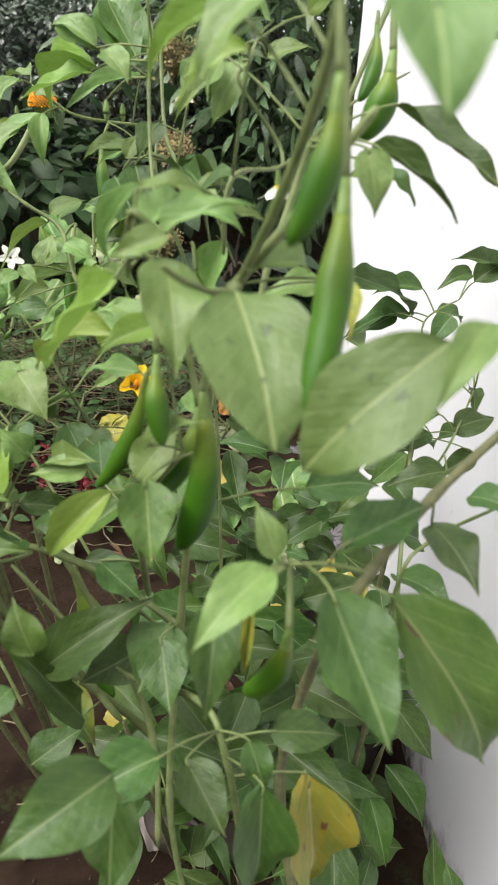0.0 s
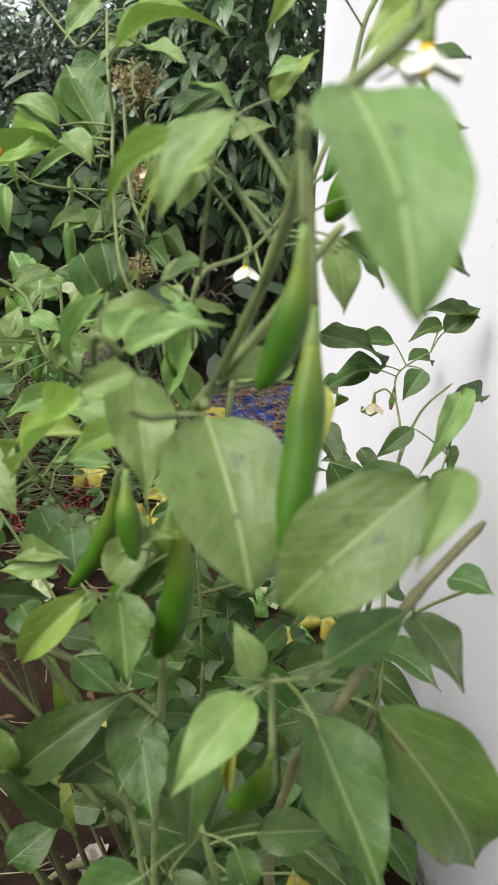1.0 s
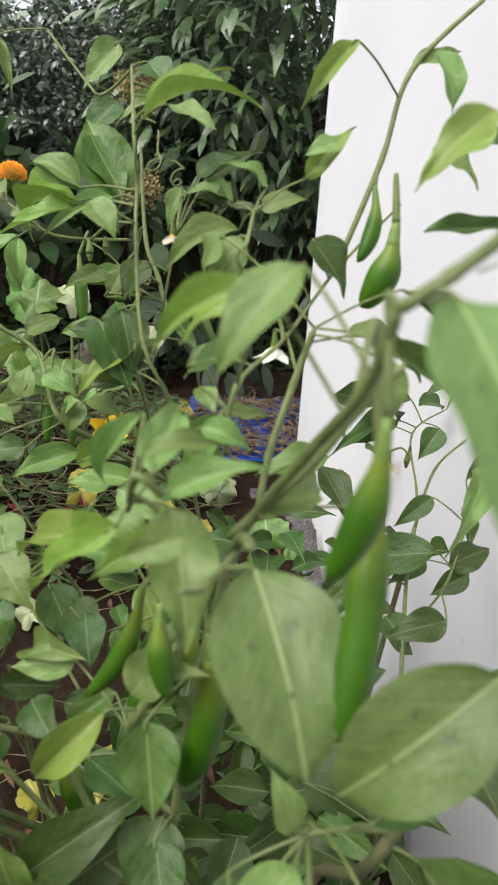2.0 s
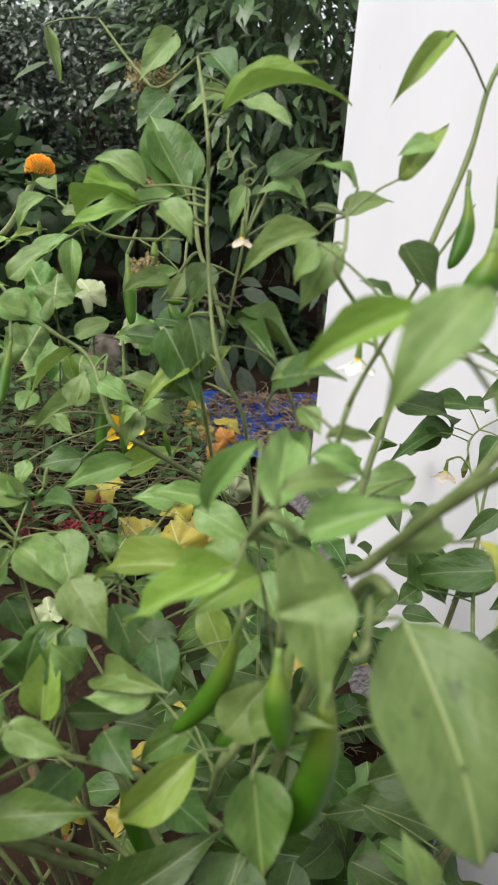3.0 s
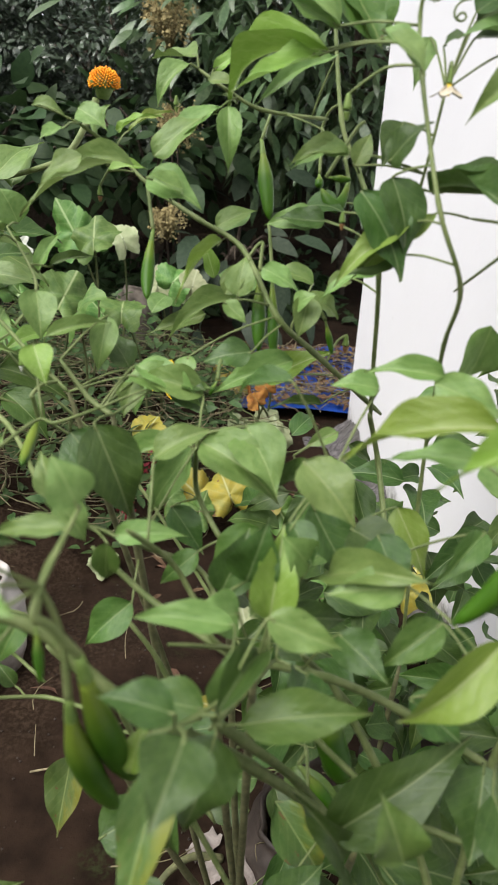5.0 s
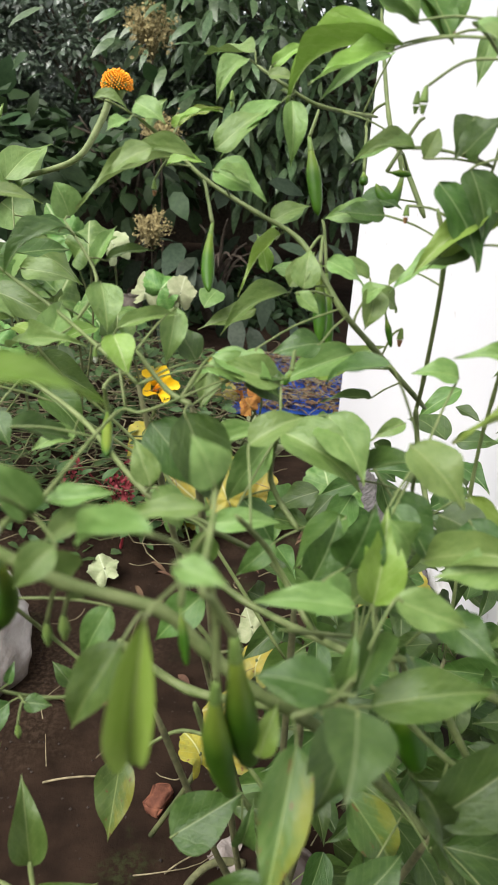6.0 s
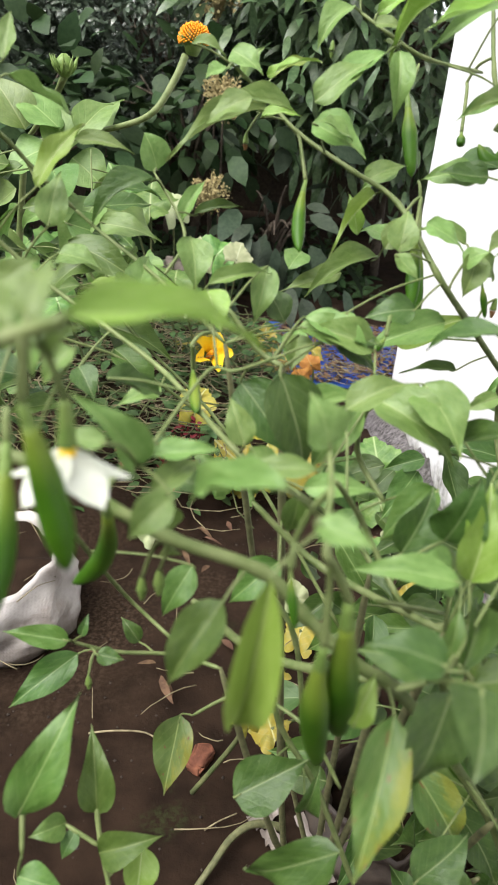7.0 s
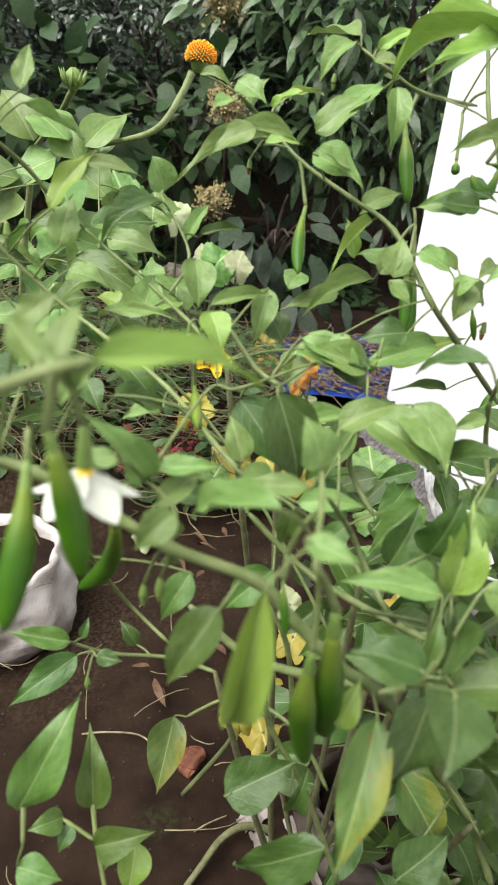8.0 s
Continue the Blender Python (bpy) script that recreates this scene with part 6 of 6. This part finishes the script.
leaf(side_plant, "g", -0.3098, 0.3714, 0.7688, -0.2804, 0.3722, 0.7739, 0.0114)
leaf(side_plant, "g", -0.311, 0.3514, 0.7748, -0.3298, 0.3334, 0.8105, 0.0164)
leaf(side_plant, "g", -0.3088, 0.3457, 0.7596, -0.2972, 0.3781, 0.7122, 0.0132)
leaf(side_plant, "v", -0.2635, 0.2841, 0.7779, -0.271, 0.2872, 0.7063, 0.0146)
leaf(side_plant, "m", -0.2756, 0.3318, 0.7278, -0.2974, 0.3175, 0.6961, 0.0202)
leaf(side_plant, "m", -0.2911, 0.4284, 0.671, -0.307, 0.4161, 0.6437, 0.0183)
leaf(side_plant, "h", -0.2987, 0.5255, 0.4435, -0.3091, 0.4893, 0.3883, 0.0349)
leaf(side_plant, "m", -0.369, 0.4586, 0.5832, -0.4103, 0.4548, 0.5929, 0.0158)
leaf(side_plant, "d", -0.3744, 0.5021, 0.5298, -0.4214, 0.4771, 0.4982, 0.0248)
leaf(side_plant, "d", -0.3518, 0.4577, 0.5734, -0.3336, 0.4559, 0.5718, 0.0123)
leaf(side_plant, "d", -0.3304, 0.5067, 0.5395, -0.345, 0.5153, 0.5553, 0.0131)
leaf(side_plant, "d", -0.3635, 0.4677, 0.5793, -0.3596, 0.4742, 0.593, 0.0070)
leaf(side_plant, "m", -0.3743, 0.3566, 0.5574, -0.3466, 0.3829, 0.6153, 0.0280)
leaf(side_plant, "m", -0.3443, 0.4077, 0.487, -0.3509, 0.4325, 0.5371, 0.0235)
leaf(side_plant, "m", -0.3634, 0.4037, 0.4819, -0.3832, 0.3906, 0.486, 0.0172)
leaf(side_plant, "m", -0.3404, 0.3931, 0.4692, -0.3019, 0.393, 0.4876, 0.0230)
leaf(side_plant, "d", -0.3563, 0.4015, 0.4787, -0.3641, 0.3896, 0.4658, 0.0119)
leaf(side_plant, "v", -0.3152, 0.4066, 0.4564, -0.3171, 0.3835, 0.4316, 0.0239)
leaf(side_plant, "m", -0.3782, 0.356, 0.506, -0.3511, 0.3513, 0.5025, 0.0198)
leaf(side_plant, "g", -0.1767, 0.3507, 0.7277, -0.2225, 0.3549, 0.7309, 0.0152)
leaf(side_plant, "d", -0.1815, 0.4161, 0.6951, -0.1658, 0.431, 0.7276, 0.0252)
leaf(side_plant, "d", -0.1693, 0.3944, 0.7195, -0.1602, 0.3914, 0.7572, 0.0278)
leaf(side_plant, "v", -0.158, 0.3814, 0.7056, -0.1519, 0.3975, 0.751, 0.0238)
leaf(side_plant, "d", -0.1999, 0.2956, 0.7349, -0.2275, 0.2997, 0.7401, 0.0178)
leaf(side_plant, "d", -0.1499, 0.3988, 0.6922, -0.1122, 0.4068, 0.6851, 0.0186)
leaf(side_plant, "d", -0.1956, 0.2788, 0.7429, -0.2046, 0.2499, 0.7378, 0.0261)
leaf(side_plant, "d", -0.1852, 0.3124, 0.7162, -0.1613, 0.3656, 0.7022, 0.0150)
leaf(side_plant, "h", -0.2048, 0.317, 0.6869, -0.2206, 0.278, 0.6403, 0.0216)
leaf(side_plant, "h", -0.14, 0.4226, 0.5201, -0.1077, 0.3991, 0.4756, 0.0332)
leaf(side_plant, "d", -0.2567, 0.4176, 0.493, -0.2085, 0.4277, 0.5193, 0.0372)
leaf(side_plant, "d", -0.2099, 0.4128, 0.4907, -0.2046, 0.4116, 0.5292, 0.0159)
leaf(side_plant, "d", -0.2063, 0.3404, 0.5615, -0.2564, 0.3585, 0.506, 0.0270)
leaf(side_plant, "d", -0.1391, 0.3683, 0.6827, -0.156, 0.3181, 0.7037, 0.0235)
leaf(side_plant, "d", -0.1294, 0.4531, 0.7302, -0.1074, 0.4316, 0.6951, 0.0298)
leaf(side_plant, "v", -0.2201, 0.3175, 0.6788, -0.2121, 0.3271, 0.6993, 0.0122)
leaf(side_plant, "d", -0.1077, 0.3646, 0.5433, -0.1389, 0.3162, 0.6546, 0.0236)
leaf(side_plant, "d", -0.1481, 0.3673, 0.4912, -0.1122, 0.3839, 0.5134, 0.0321)
leaf(side_plant, "d", -0.1381, 0.5128, 0.5746, -0.0894, 0.5065, 0.5676, 0.0260)
leaf(side_plant, "g", -0.1038, 0.521, 0.7461, -0.1259, 0.5179, 0.737, 0.0121)
leaf(side_plant, "v", -0.3124, 0.254, 0.8597, -0.2687, 0.2801, 0.8499, 0.0111)
leaf(side_plant, "g", -0.3244, 0.2691, 0.8533, -0.3213, 0.2854, 0.8663, 0.0085)
leaf(side_plant, "g", -0.3283, 0.2707, 0.8509, -0.3424, 0.2884, 0.8598, 0.0087)
leaf(side_plant, "g", -0.3219, 0.278, 0.8426, -0.3145, 0.2744, 0.8523, 0.0073)
leaf(side_plant, "g", -0.3834, 0.4255, 0.7903, -0.3712, 0.4457, 0.8144, 0.0168)
leaf(side_plant, "g", -0.373, 0.5919, 0.7709, -0.316, 0.541, 0.7904, 0.0176)
leaf(side_plant, "g", -0.3152, 0.3124, 0.803, -0.3307, 0.3143, 0.8049, 0.0076)
leaf(side_plant, "g", -0.3408, 0.5635, 0.7818, -0.3367, 0.6045, 0.8045, 0.0240)
leaf(side_plant, "d", -0.3366, 0.435, 0.7757, -0.3113, 0.4699, 0.7569, 0.0186)
leaf(side_plant, "g", -0.3971, 0.5927, 0.8012, -0.3667, 0.5788, 0.7992, 0.0238)
leaf(side_plant, "g", -0.1735, 0.6651, 0.9427, -0.1842, 0.659, 0.9486, 0.0124)
leaf(side_plant, "d", -0.0985, 0.6206, 0.7275, -0.1422, 0.621, 0.7232, 0.0093)
leaf(side_plant, "g", -0.1047, 0.6624, 0.9743, -0.1611, 0.6119, 0.9468, 0.0170)
leaf(side_plant, "d", -0.1196, 0.6512, 0.8751, -0.0934, 0.6265, 0.8762, 0.0301)
leaf(side_plant, "g", -0.1005, 0.6269, 0.9186, -0.1362, 0.6184, 0.9057, 0.0142)
leaf(side_plant, "g", -0.093, 0.5954, 0.8335, -0.1118, 0.5722, 0.8287, 0.0158)
leaf(side_plant, "g", -0.2653, 0.4188, 0.7511, -0.2509, 0.4166, 0.7263, 0.0177)
leaf(side_plant, "m", -0.2399, 0.4094, 0.7317, -0.2422, 0.4143, 0.7031, 0.0150)
leaf(side_plant, "g", -0.2028, 0.5469, 0.7877, -0.2094, 0.5357, 0.7711, 0.0151)
leaf(low_plant, "g", -0.2031, 0.4829, 0.7541, -0.2524, 0.4785, 0.7337, 0.0152)
leaf(low_plant, "g", -0.1987, 0.4794, 0.7515, -0.2274, 0.4809, 0.7068, 0.0224)
leaf(low_plant, "d", -0.2514, 0.4561, 0.7768, -0.2311, 0.4483, 0.7204, 0.0346)
leaf(low_plant, "v", -0.0744, 0.3567, 0.8211, -0.1312, 0.39, 0.7918, 0.0208)
leaf(low_plant, "v", -0.0483, 0.3366, 0.832, -0.0785, 0.3229, 0.8188, 0.0166)
leaf(low_plant, "g", -0.0681, 0.4426, 0.8126, -0.1086, 0.4524, 0.8124, 0.0144)
leaf(low_plant, "g", -0.0788, 0.4268, 0.8149, -0.0414, 0.4106, 0.8011, 0.0225)
leaf(low_plant, "g", -0.0202, 0.4255, 0.8654, -0.0408, 0.4447, 0.8063, 0.0223)
leaf(low_plant, "g", -0.0284, 0.4894, 0.8285, -0.026, 0.5239, 0.775, 0.0255)
leaf(low_plant, "m", -0.1733, 0.3249, 0.6973, -0.1186, 0.3236, 0.7051, 0.0227)
leaf(low_plant, "m", -0.189, 0.3224, 0.7086, -0.222, 0.3272, 0.7121, 0.0220)
leaf(low_plant, "d", -0.1844, 0.3176, 0.6999, -0.1969, 0.3019, 0.6583, 0.0290)
leaf(low_plant, "m", -0.1844, 0.3301, 0.7013, -0.1787, 0.3396, 0.7237, 0.0132)
leaf(low_plant, "g", -0.1641, 0.3409, 0.7397, -0.1318, 0.3334, 0.73, 0.0180)
leaf(low_plant, "g", -0.0958, 0.3717, 0.7342, -0.1336, 0.3728, 0.7286, 0.0215)
leaf(low_plant, "v", -0.0715, 0.322, 0.7448, -0.11, 0.3181, 0.7022, 0.0209)
leaf(low_plant, "m", -0.0742, 0.3724, 0.7114, -0.1055, 0.3654, 0.6896, 0.0190)
leaf(low_plant, "g", -0.0595, 0.3273, 0.7503, -0.0375, 0.3372, 0.7771, 0.0255)
leaf(low_plant, "d", -0.0449, 0.3561, 0.6331, -0.0607, 0.3187, 0.6116, 0.0413)
leaf(low_plant, "d", -0.0641, 0.3658, 0.6034, -0.1014, 0.3407, 0.5951, 0.0342)
leaf(low_plant, "m", -0.1587, 0.4445, 0.7189, -0.189, 0.4347, 0.69, 0.0215)
leaf(low_plant, "m", -0.1943, 0.469, 0.6863, -0.2189, 0.4623, 0.666, 0.0162)
leaf(low_plant, "d", -0.2123, 0.5004, 0.6997, -0.1913, 0.4863, 0.6728, 0.0222)
leaf(low_plant, "m", -0.2374, 0.4784, 0.64, -0.2686, 0.4687, 0.6117, 0.0261)
leaf(low_plant, "v", -0.0705, 0.4791, 0.7142, -0.0503, 0.4586, 0.6729, 0.0237)
leaf(low_plant, "m", -0.0371, 0.4259, 0.7298, -0.0673, 0.4046, 0.7099, 0.0161)
leaf(low_plant, "d", -0.1104, 0.4304, 0.728, -0.0864, 0.4021, 0.7235, 0.0283)
leaf(low_plant, "v", -0.1526, 0.3948, 0.742, -0.1596, 0.3805, 0.7083, 0.0195)
leaf(low_plant, "g", -0.2568, 0.555, 0.8109, -0.2629, 0.5403, 0.7766, 0.0186)
leaf(low_plant, "g", -0.2369, 0.5155, 0.7797, -0.2408, 0.4957, 0.7655, 0.0177)
leaf(low_plant, "g", -0.2389, 0.5089, 0.786, -0.1871, 0.5027, 0.7833, 0.0208)
leaf(low_plant, "d", -0.2122, 0.5128, 0.7818, -0.1886, 0.5026, 0.7642, 0.0211)
leaf(low_plant, "g", -0.2731, 0.5889, 0.9053, -0.3029, 0.5882, 0.8862, 0.0168)
leaf(low_plant, "g", -0.2449, 0.6253, 0.8992, -0.2981, 0.6296, 0.8974, 0.0175)
leaf(low_plant, "g", -0.231, 0.6244, 0.9058, -0.1898, 0.6354, 0.9392, 0.0221)
leaf(low_plant, "v", -0.262, 0.6733, 0.9205, -0.2291, 0.6514, 0.9353, 0.0099)
leaf(low_plant, "g", -0.2882, 0.6649, 0.9342, -0.266, 0.6507, 0.9228, 0.0206)
leaf(low_plant, "g", -0.1935, 0.6503, 0.7908, -0.2407, 0.6477, 0.775, 0.0183)
leaf(low_plant, "g", -0.1348, 0.5512, 0.8219, -0.1233, 0.5419, 0.8327, 0.0150)
leaf(low_plant, "v", -0.1869, 0.6419, 0.8207, -0.1962, 0.6436, 0.8502, 0.0130)
leaf(low_plant, "g", -0.1301, 0.5759, 0.7771, -0.188, 0.5706, 0.7536, 0.0237)
leaf(low_plant, "g", -0.193, 0.5023, 0.7769, -0.2342, 0.5092, 0.7864, 0.0223)
leaf(low_plant, "g", -0.1673, 0.4787, 0.7671, -0.1508, 0.4402, 0.7448, 0.0339)
leaf(low_plant, "g", -0.1741, 0.3696, 0.7187, -0.1977, 0.3574, 0.7266, 0.0229)
leaf(low_plant, "g", -0.1487, 0.3894, 0.7347, -0.1624, 0.381, 0.7116, 0.0178)
leaf(low_plant, "g", -0.0372, 0.4392, 0.7661, -0.0276, 0.4129, 0.7498, 0.0234)
leaf(low_plant, "g", -0.0919, 0.4794, 0.792, -0.1201, 0.4801, 0.7943, 0.0176)
leaf(low_plant, "g", -0.1801, 0.5748, 0.8232, -0.1628, 0.5833, 0.8474, 0.0165)
leaf(low_plant, "g", -0.1557, 0.5752, 0.8415, -0.1284, 0.5677, 0.8283, 0.0204)
leaf(low_plant, "g", -0.1257, 0.5557, 0.8281, -0.1324, 0.5455, 0.8017, 0.0200)
leaf(low_plant, "g", -0.2096, 0.5917, 0.8882, -0.231, 0.5776, 0.8971, 0.0242)
leaf(low_plant, "d", -0.1481, 0.4064, 0.7471, -0.1369, 0.3897, 0.731, 0.0182)
leaf(low_plant, "d", -0.1237, 0.3788, 0.6991, -0.1041, 0.3517, 0.6934, 0.0235)
leaf(low_plant, "d", -0.0891, 0.3601, 0.6758, -0.0614, 0.3498, 0.6557, 0.0238)
leaf(low_plant, "d", -0.0987, 0.4182, 0.7317, -0.0912, 0.3874, 0.715, 0.0256)
leaf(middle_plant, "v", -0.1229, 0.5708, 0.9687, -0.186, 0.6572, 0.9424, 0.0187)
leaf(front_plant, "v", 0.0914, 0.3738, 1.0203, 0.0605, 0.3762, 0.9902, 0.0212)
leaf(front_plant, "g", 0.0942, 0.4928, 1.0663, 0.1075, 0.48, 1.0332, 0.0228)
leaf(front_plant, "d", 0.1431, 0.4711, 1.0185, 0.104, 0.4725, 1.0165, 0.0196)
leaf(middle_plant, "g", 0.1004, 0.5613, 1.068, 0.1334, 0.5647, 1.0822, 0.0152)
leaf(front_plant, "g", -0.0219, 0.4235, 0.9622, -0.033, 0.4359, 0.9405, 0.0191)
leaf(front_plant, "s", -0.1172, 0.5881, 1.0154, -0.09, 0.5702, 0.9742, 0.0335)
leaf(middle_plant, "g", -0.1495, 0.5627, 0.9935, -0.1183, 0.5565, 0.98, 0.0223)
leaf(middle_plant, "v", -0.1259, 0.5806, 0.97, -0.1809, 0.5604, 0.9486, 0.0190)
leaf(middle_plant, "g", -0.033, 0.247, 0.884, -0.0544, 0.2447, 0.8776, 0.0118)
leaf(low_plant, "g", -0.0725, 0.3449, 0.8393, -0.049, 0.3394, 0.8272, 0.0172)
leaf(low_plant, "g", -0.065, 0.3853, 0.7916, -0.1064, 0.4037, 0.784, 0.0137)
leaf(low_plant, "g", -0.1446, 0.4022, 0.7827, -0.1211, 0.381, 0.7601, 0.0278)
leaf(low_plant, "g", -0.1389, 0.3926, 0.7298, -0.1529, 0.3874, 0.7505, 0.0217)
leaf(low_plant, "g", -0.1277, 0.4009, 0.7185, -0.0883, 0.3599, 0.745, 0.0210)
leaf(low_plant, "g", -0.0506, 0.3062, 0.7787, -0.0241, 0.2793, 0.805, 0.0158)
leaf(low_plant, "m", -0.153, 0.4056, 0.6982, -0.1658, 0.3897, 0.7016, 0.0228)
leaf(low_plant, "m", -0.1093, 0.2879, 0.6629, -0.1206, 0.2943, 0.6938, 0.0239)
leaf(low_plant, "d", -0.1202, 0.2802, 0.6464, -0.1299, 0.2647, 0.6419, 0.0180)
leaf(low_plant, "d", -0.1481, 0.4325, 0.8113, -0.1765, 0.4681, 0.7943, 0.0152)
leaf(low_plant, "d", -0.1468, 0.4871, 0.7207, -0.1171, 0.4286, 0.7643, 0.0203)
leaf(low_plant, "g", -0.2248, 0.6576, 0.803, -0.2355, 0.6394, 0.7948, 0.0217)
leaf(low_plant, "g", -0.1589, 0.6123, 0.8178, -0.1844, 0.6536, 0.8264, 0.0310)
leaf(side_plant, "g", -0.2953, 0.3191, 0.7808, -0.3098, 0.3126, 0.7676, 0.0133)
leaf(side_plant, "g", -0.3071, 0.3579, 0.7587, -0.2877, 0.387, 0.7617, 0.0121)
leaf(side_plant, "d", -0.3008, 0.3909, 0.7457, -0.2784, 0.3894, 0.7441, 0.0114)
leaf(side_plant, "g", -0.3571, 0.3802, 0.8241, -0.3528, 0.3674, 0.8, 0.0123)
leaf(side_plant, "g", -0.3526, 0.3328, 0.8416, -0.3397, 0.3383, 0.8528, 0.0105)
leaf(side_plant, "g", -0.3331, 0.3538, 0.8182, -0.3444, 0.3477, 0.806, 0.0113)
leaf(side_plant, "d", -0.371, 0.5256, 0.7463, -0.3584, 0.5087, 0.732, 0.0182)
leaf(side_plant, "g", -0.3186, 0.5109, 0.7421, -0.3426, 0.4913, 0.7361, 0.0142)
leaf(side_plant, "v", -0.3208, 0.6524, 0.771, -0.3459, 0.6218, 0.7673, 0.0179)
leaf(side_plant, "v", -0.3898, 0.6763, 0.7642, -0.362, 0.6563, 0.7564, 0.0189)
leaf(wall_plant, "d", 0.1893, 0.4008, 0.3097, 0.1857, 0.4231, 0.3626, 0.0234)
leaf(wall_plant, "d", 0.2002, 0.3857, 0.326, 0.1924, 0.3981, 0.3551, 0.0207)
flower(front_plant, 0.0125, 0.4667, 0.8969, 0.0164)
flower(front_plant, 0.0485, 0.2244, 0.9803, 0.0155)
flower(wall_plant, 0.151, 0.6522, 0.747, 0.0166, True)
flower(middle_plant, -0.0559, 0.5475, 0.9539, 0.0128, True)
bud(middle_plant, -0.1129, 0.5497, 0.9423, 0.0122)
bud(middle_plant, -0.1068, 0.5825, 0.9428, 0.0108)
bud(middle_plant, -0.1032, 0.583, 0.8754, 0.0100, True)
bud(wall_plant, 0.1687, 0.6521, 0.7524, 0.0143, True)
bud(side_plant, -0.0878, 0.6029, 0.786, 0.0119, True)
flower(side_plant, -0.3208, 0.2857, 0.8157, 0.0214)
bud(side_plant, -0.3107, 0.3622, 0.71, 0.0105)
bud(side_plant, -0.3032, 0.3616, 0.7144, 0.0115)
bud(side_plant, -0.3587, 0.4621, 0.546, 0.0103)
bud(side_plant, -0.428, 0.5612, 0.8319, 0.0123)
bud(side_plant, -0.3052, 0.5195, 0.7901, 0.0077)
bud(side_plant, -0.2971, 0.5174, 0.7915, 0.0063)
bud(side_plant, -0.2745, 0.6612, 0.8795, 0.0095, True)
bud(low_plant, -0.2178, 0.6728, 0.9429, 0.0092)
tendril(middle_plant, (-0.0708, 0.5816, 1.0251), (-0.0816, 0.5905, 1.03), (-0.0873, 0.6049, 1.041), (-0.0802, 0.6088, 1.0501))
tendril(middle_plant, (-0.0681, 0.5748, 1.0199), (-0.0665, 0.559, 1.0031), (-0.0708, 0.5502, 0.9961), (-0.0642, 0.5515, 1.0013))
tendril(middle_plant, (-0.0582, 0.5579, 1.0004), (-0.0495, 0.5556, 0.9977), (-0.0553, 0.553, 0.9892), (-0.0522, 0.5512, 0.9846))


# lower foliage of the bushy plants, close to their stems, mostly in shade-toned leaf colours
def lower_leaves(plant, n, box, seed, keys):
    rnd = random.Random(seed)
    for _ in range(n):
        b = Vector((rnd.uniform(*box[0]), rnd.uniform(*box[1]), rnd.uniform(*box[2])))
        a = rnd.uniform(0, 6.283)
        l = rnd.uniform(0.045, 0.085)
        t = b + Vector((math.cos(a), math.sin(a) * 0.8, rnd.uniform(-0.9, 0.15))).normalized() * l
        t.x = min(t.x, 0.29)
        leaf(plant, rnd.choice(keys), b.x, b.y, b.z, t.x, t.y, t.z, l * rnd.uniform(0.4, 0.58))


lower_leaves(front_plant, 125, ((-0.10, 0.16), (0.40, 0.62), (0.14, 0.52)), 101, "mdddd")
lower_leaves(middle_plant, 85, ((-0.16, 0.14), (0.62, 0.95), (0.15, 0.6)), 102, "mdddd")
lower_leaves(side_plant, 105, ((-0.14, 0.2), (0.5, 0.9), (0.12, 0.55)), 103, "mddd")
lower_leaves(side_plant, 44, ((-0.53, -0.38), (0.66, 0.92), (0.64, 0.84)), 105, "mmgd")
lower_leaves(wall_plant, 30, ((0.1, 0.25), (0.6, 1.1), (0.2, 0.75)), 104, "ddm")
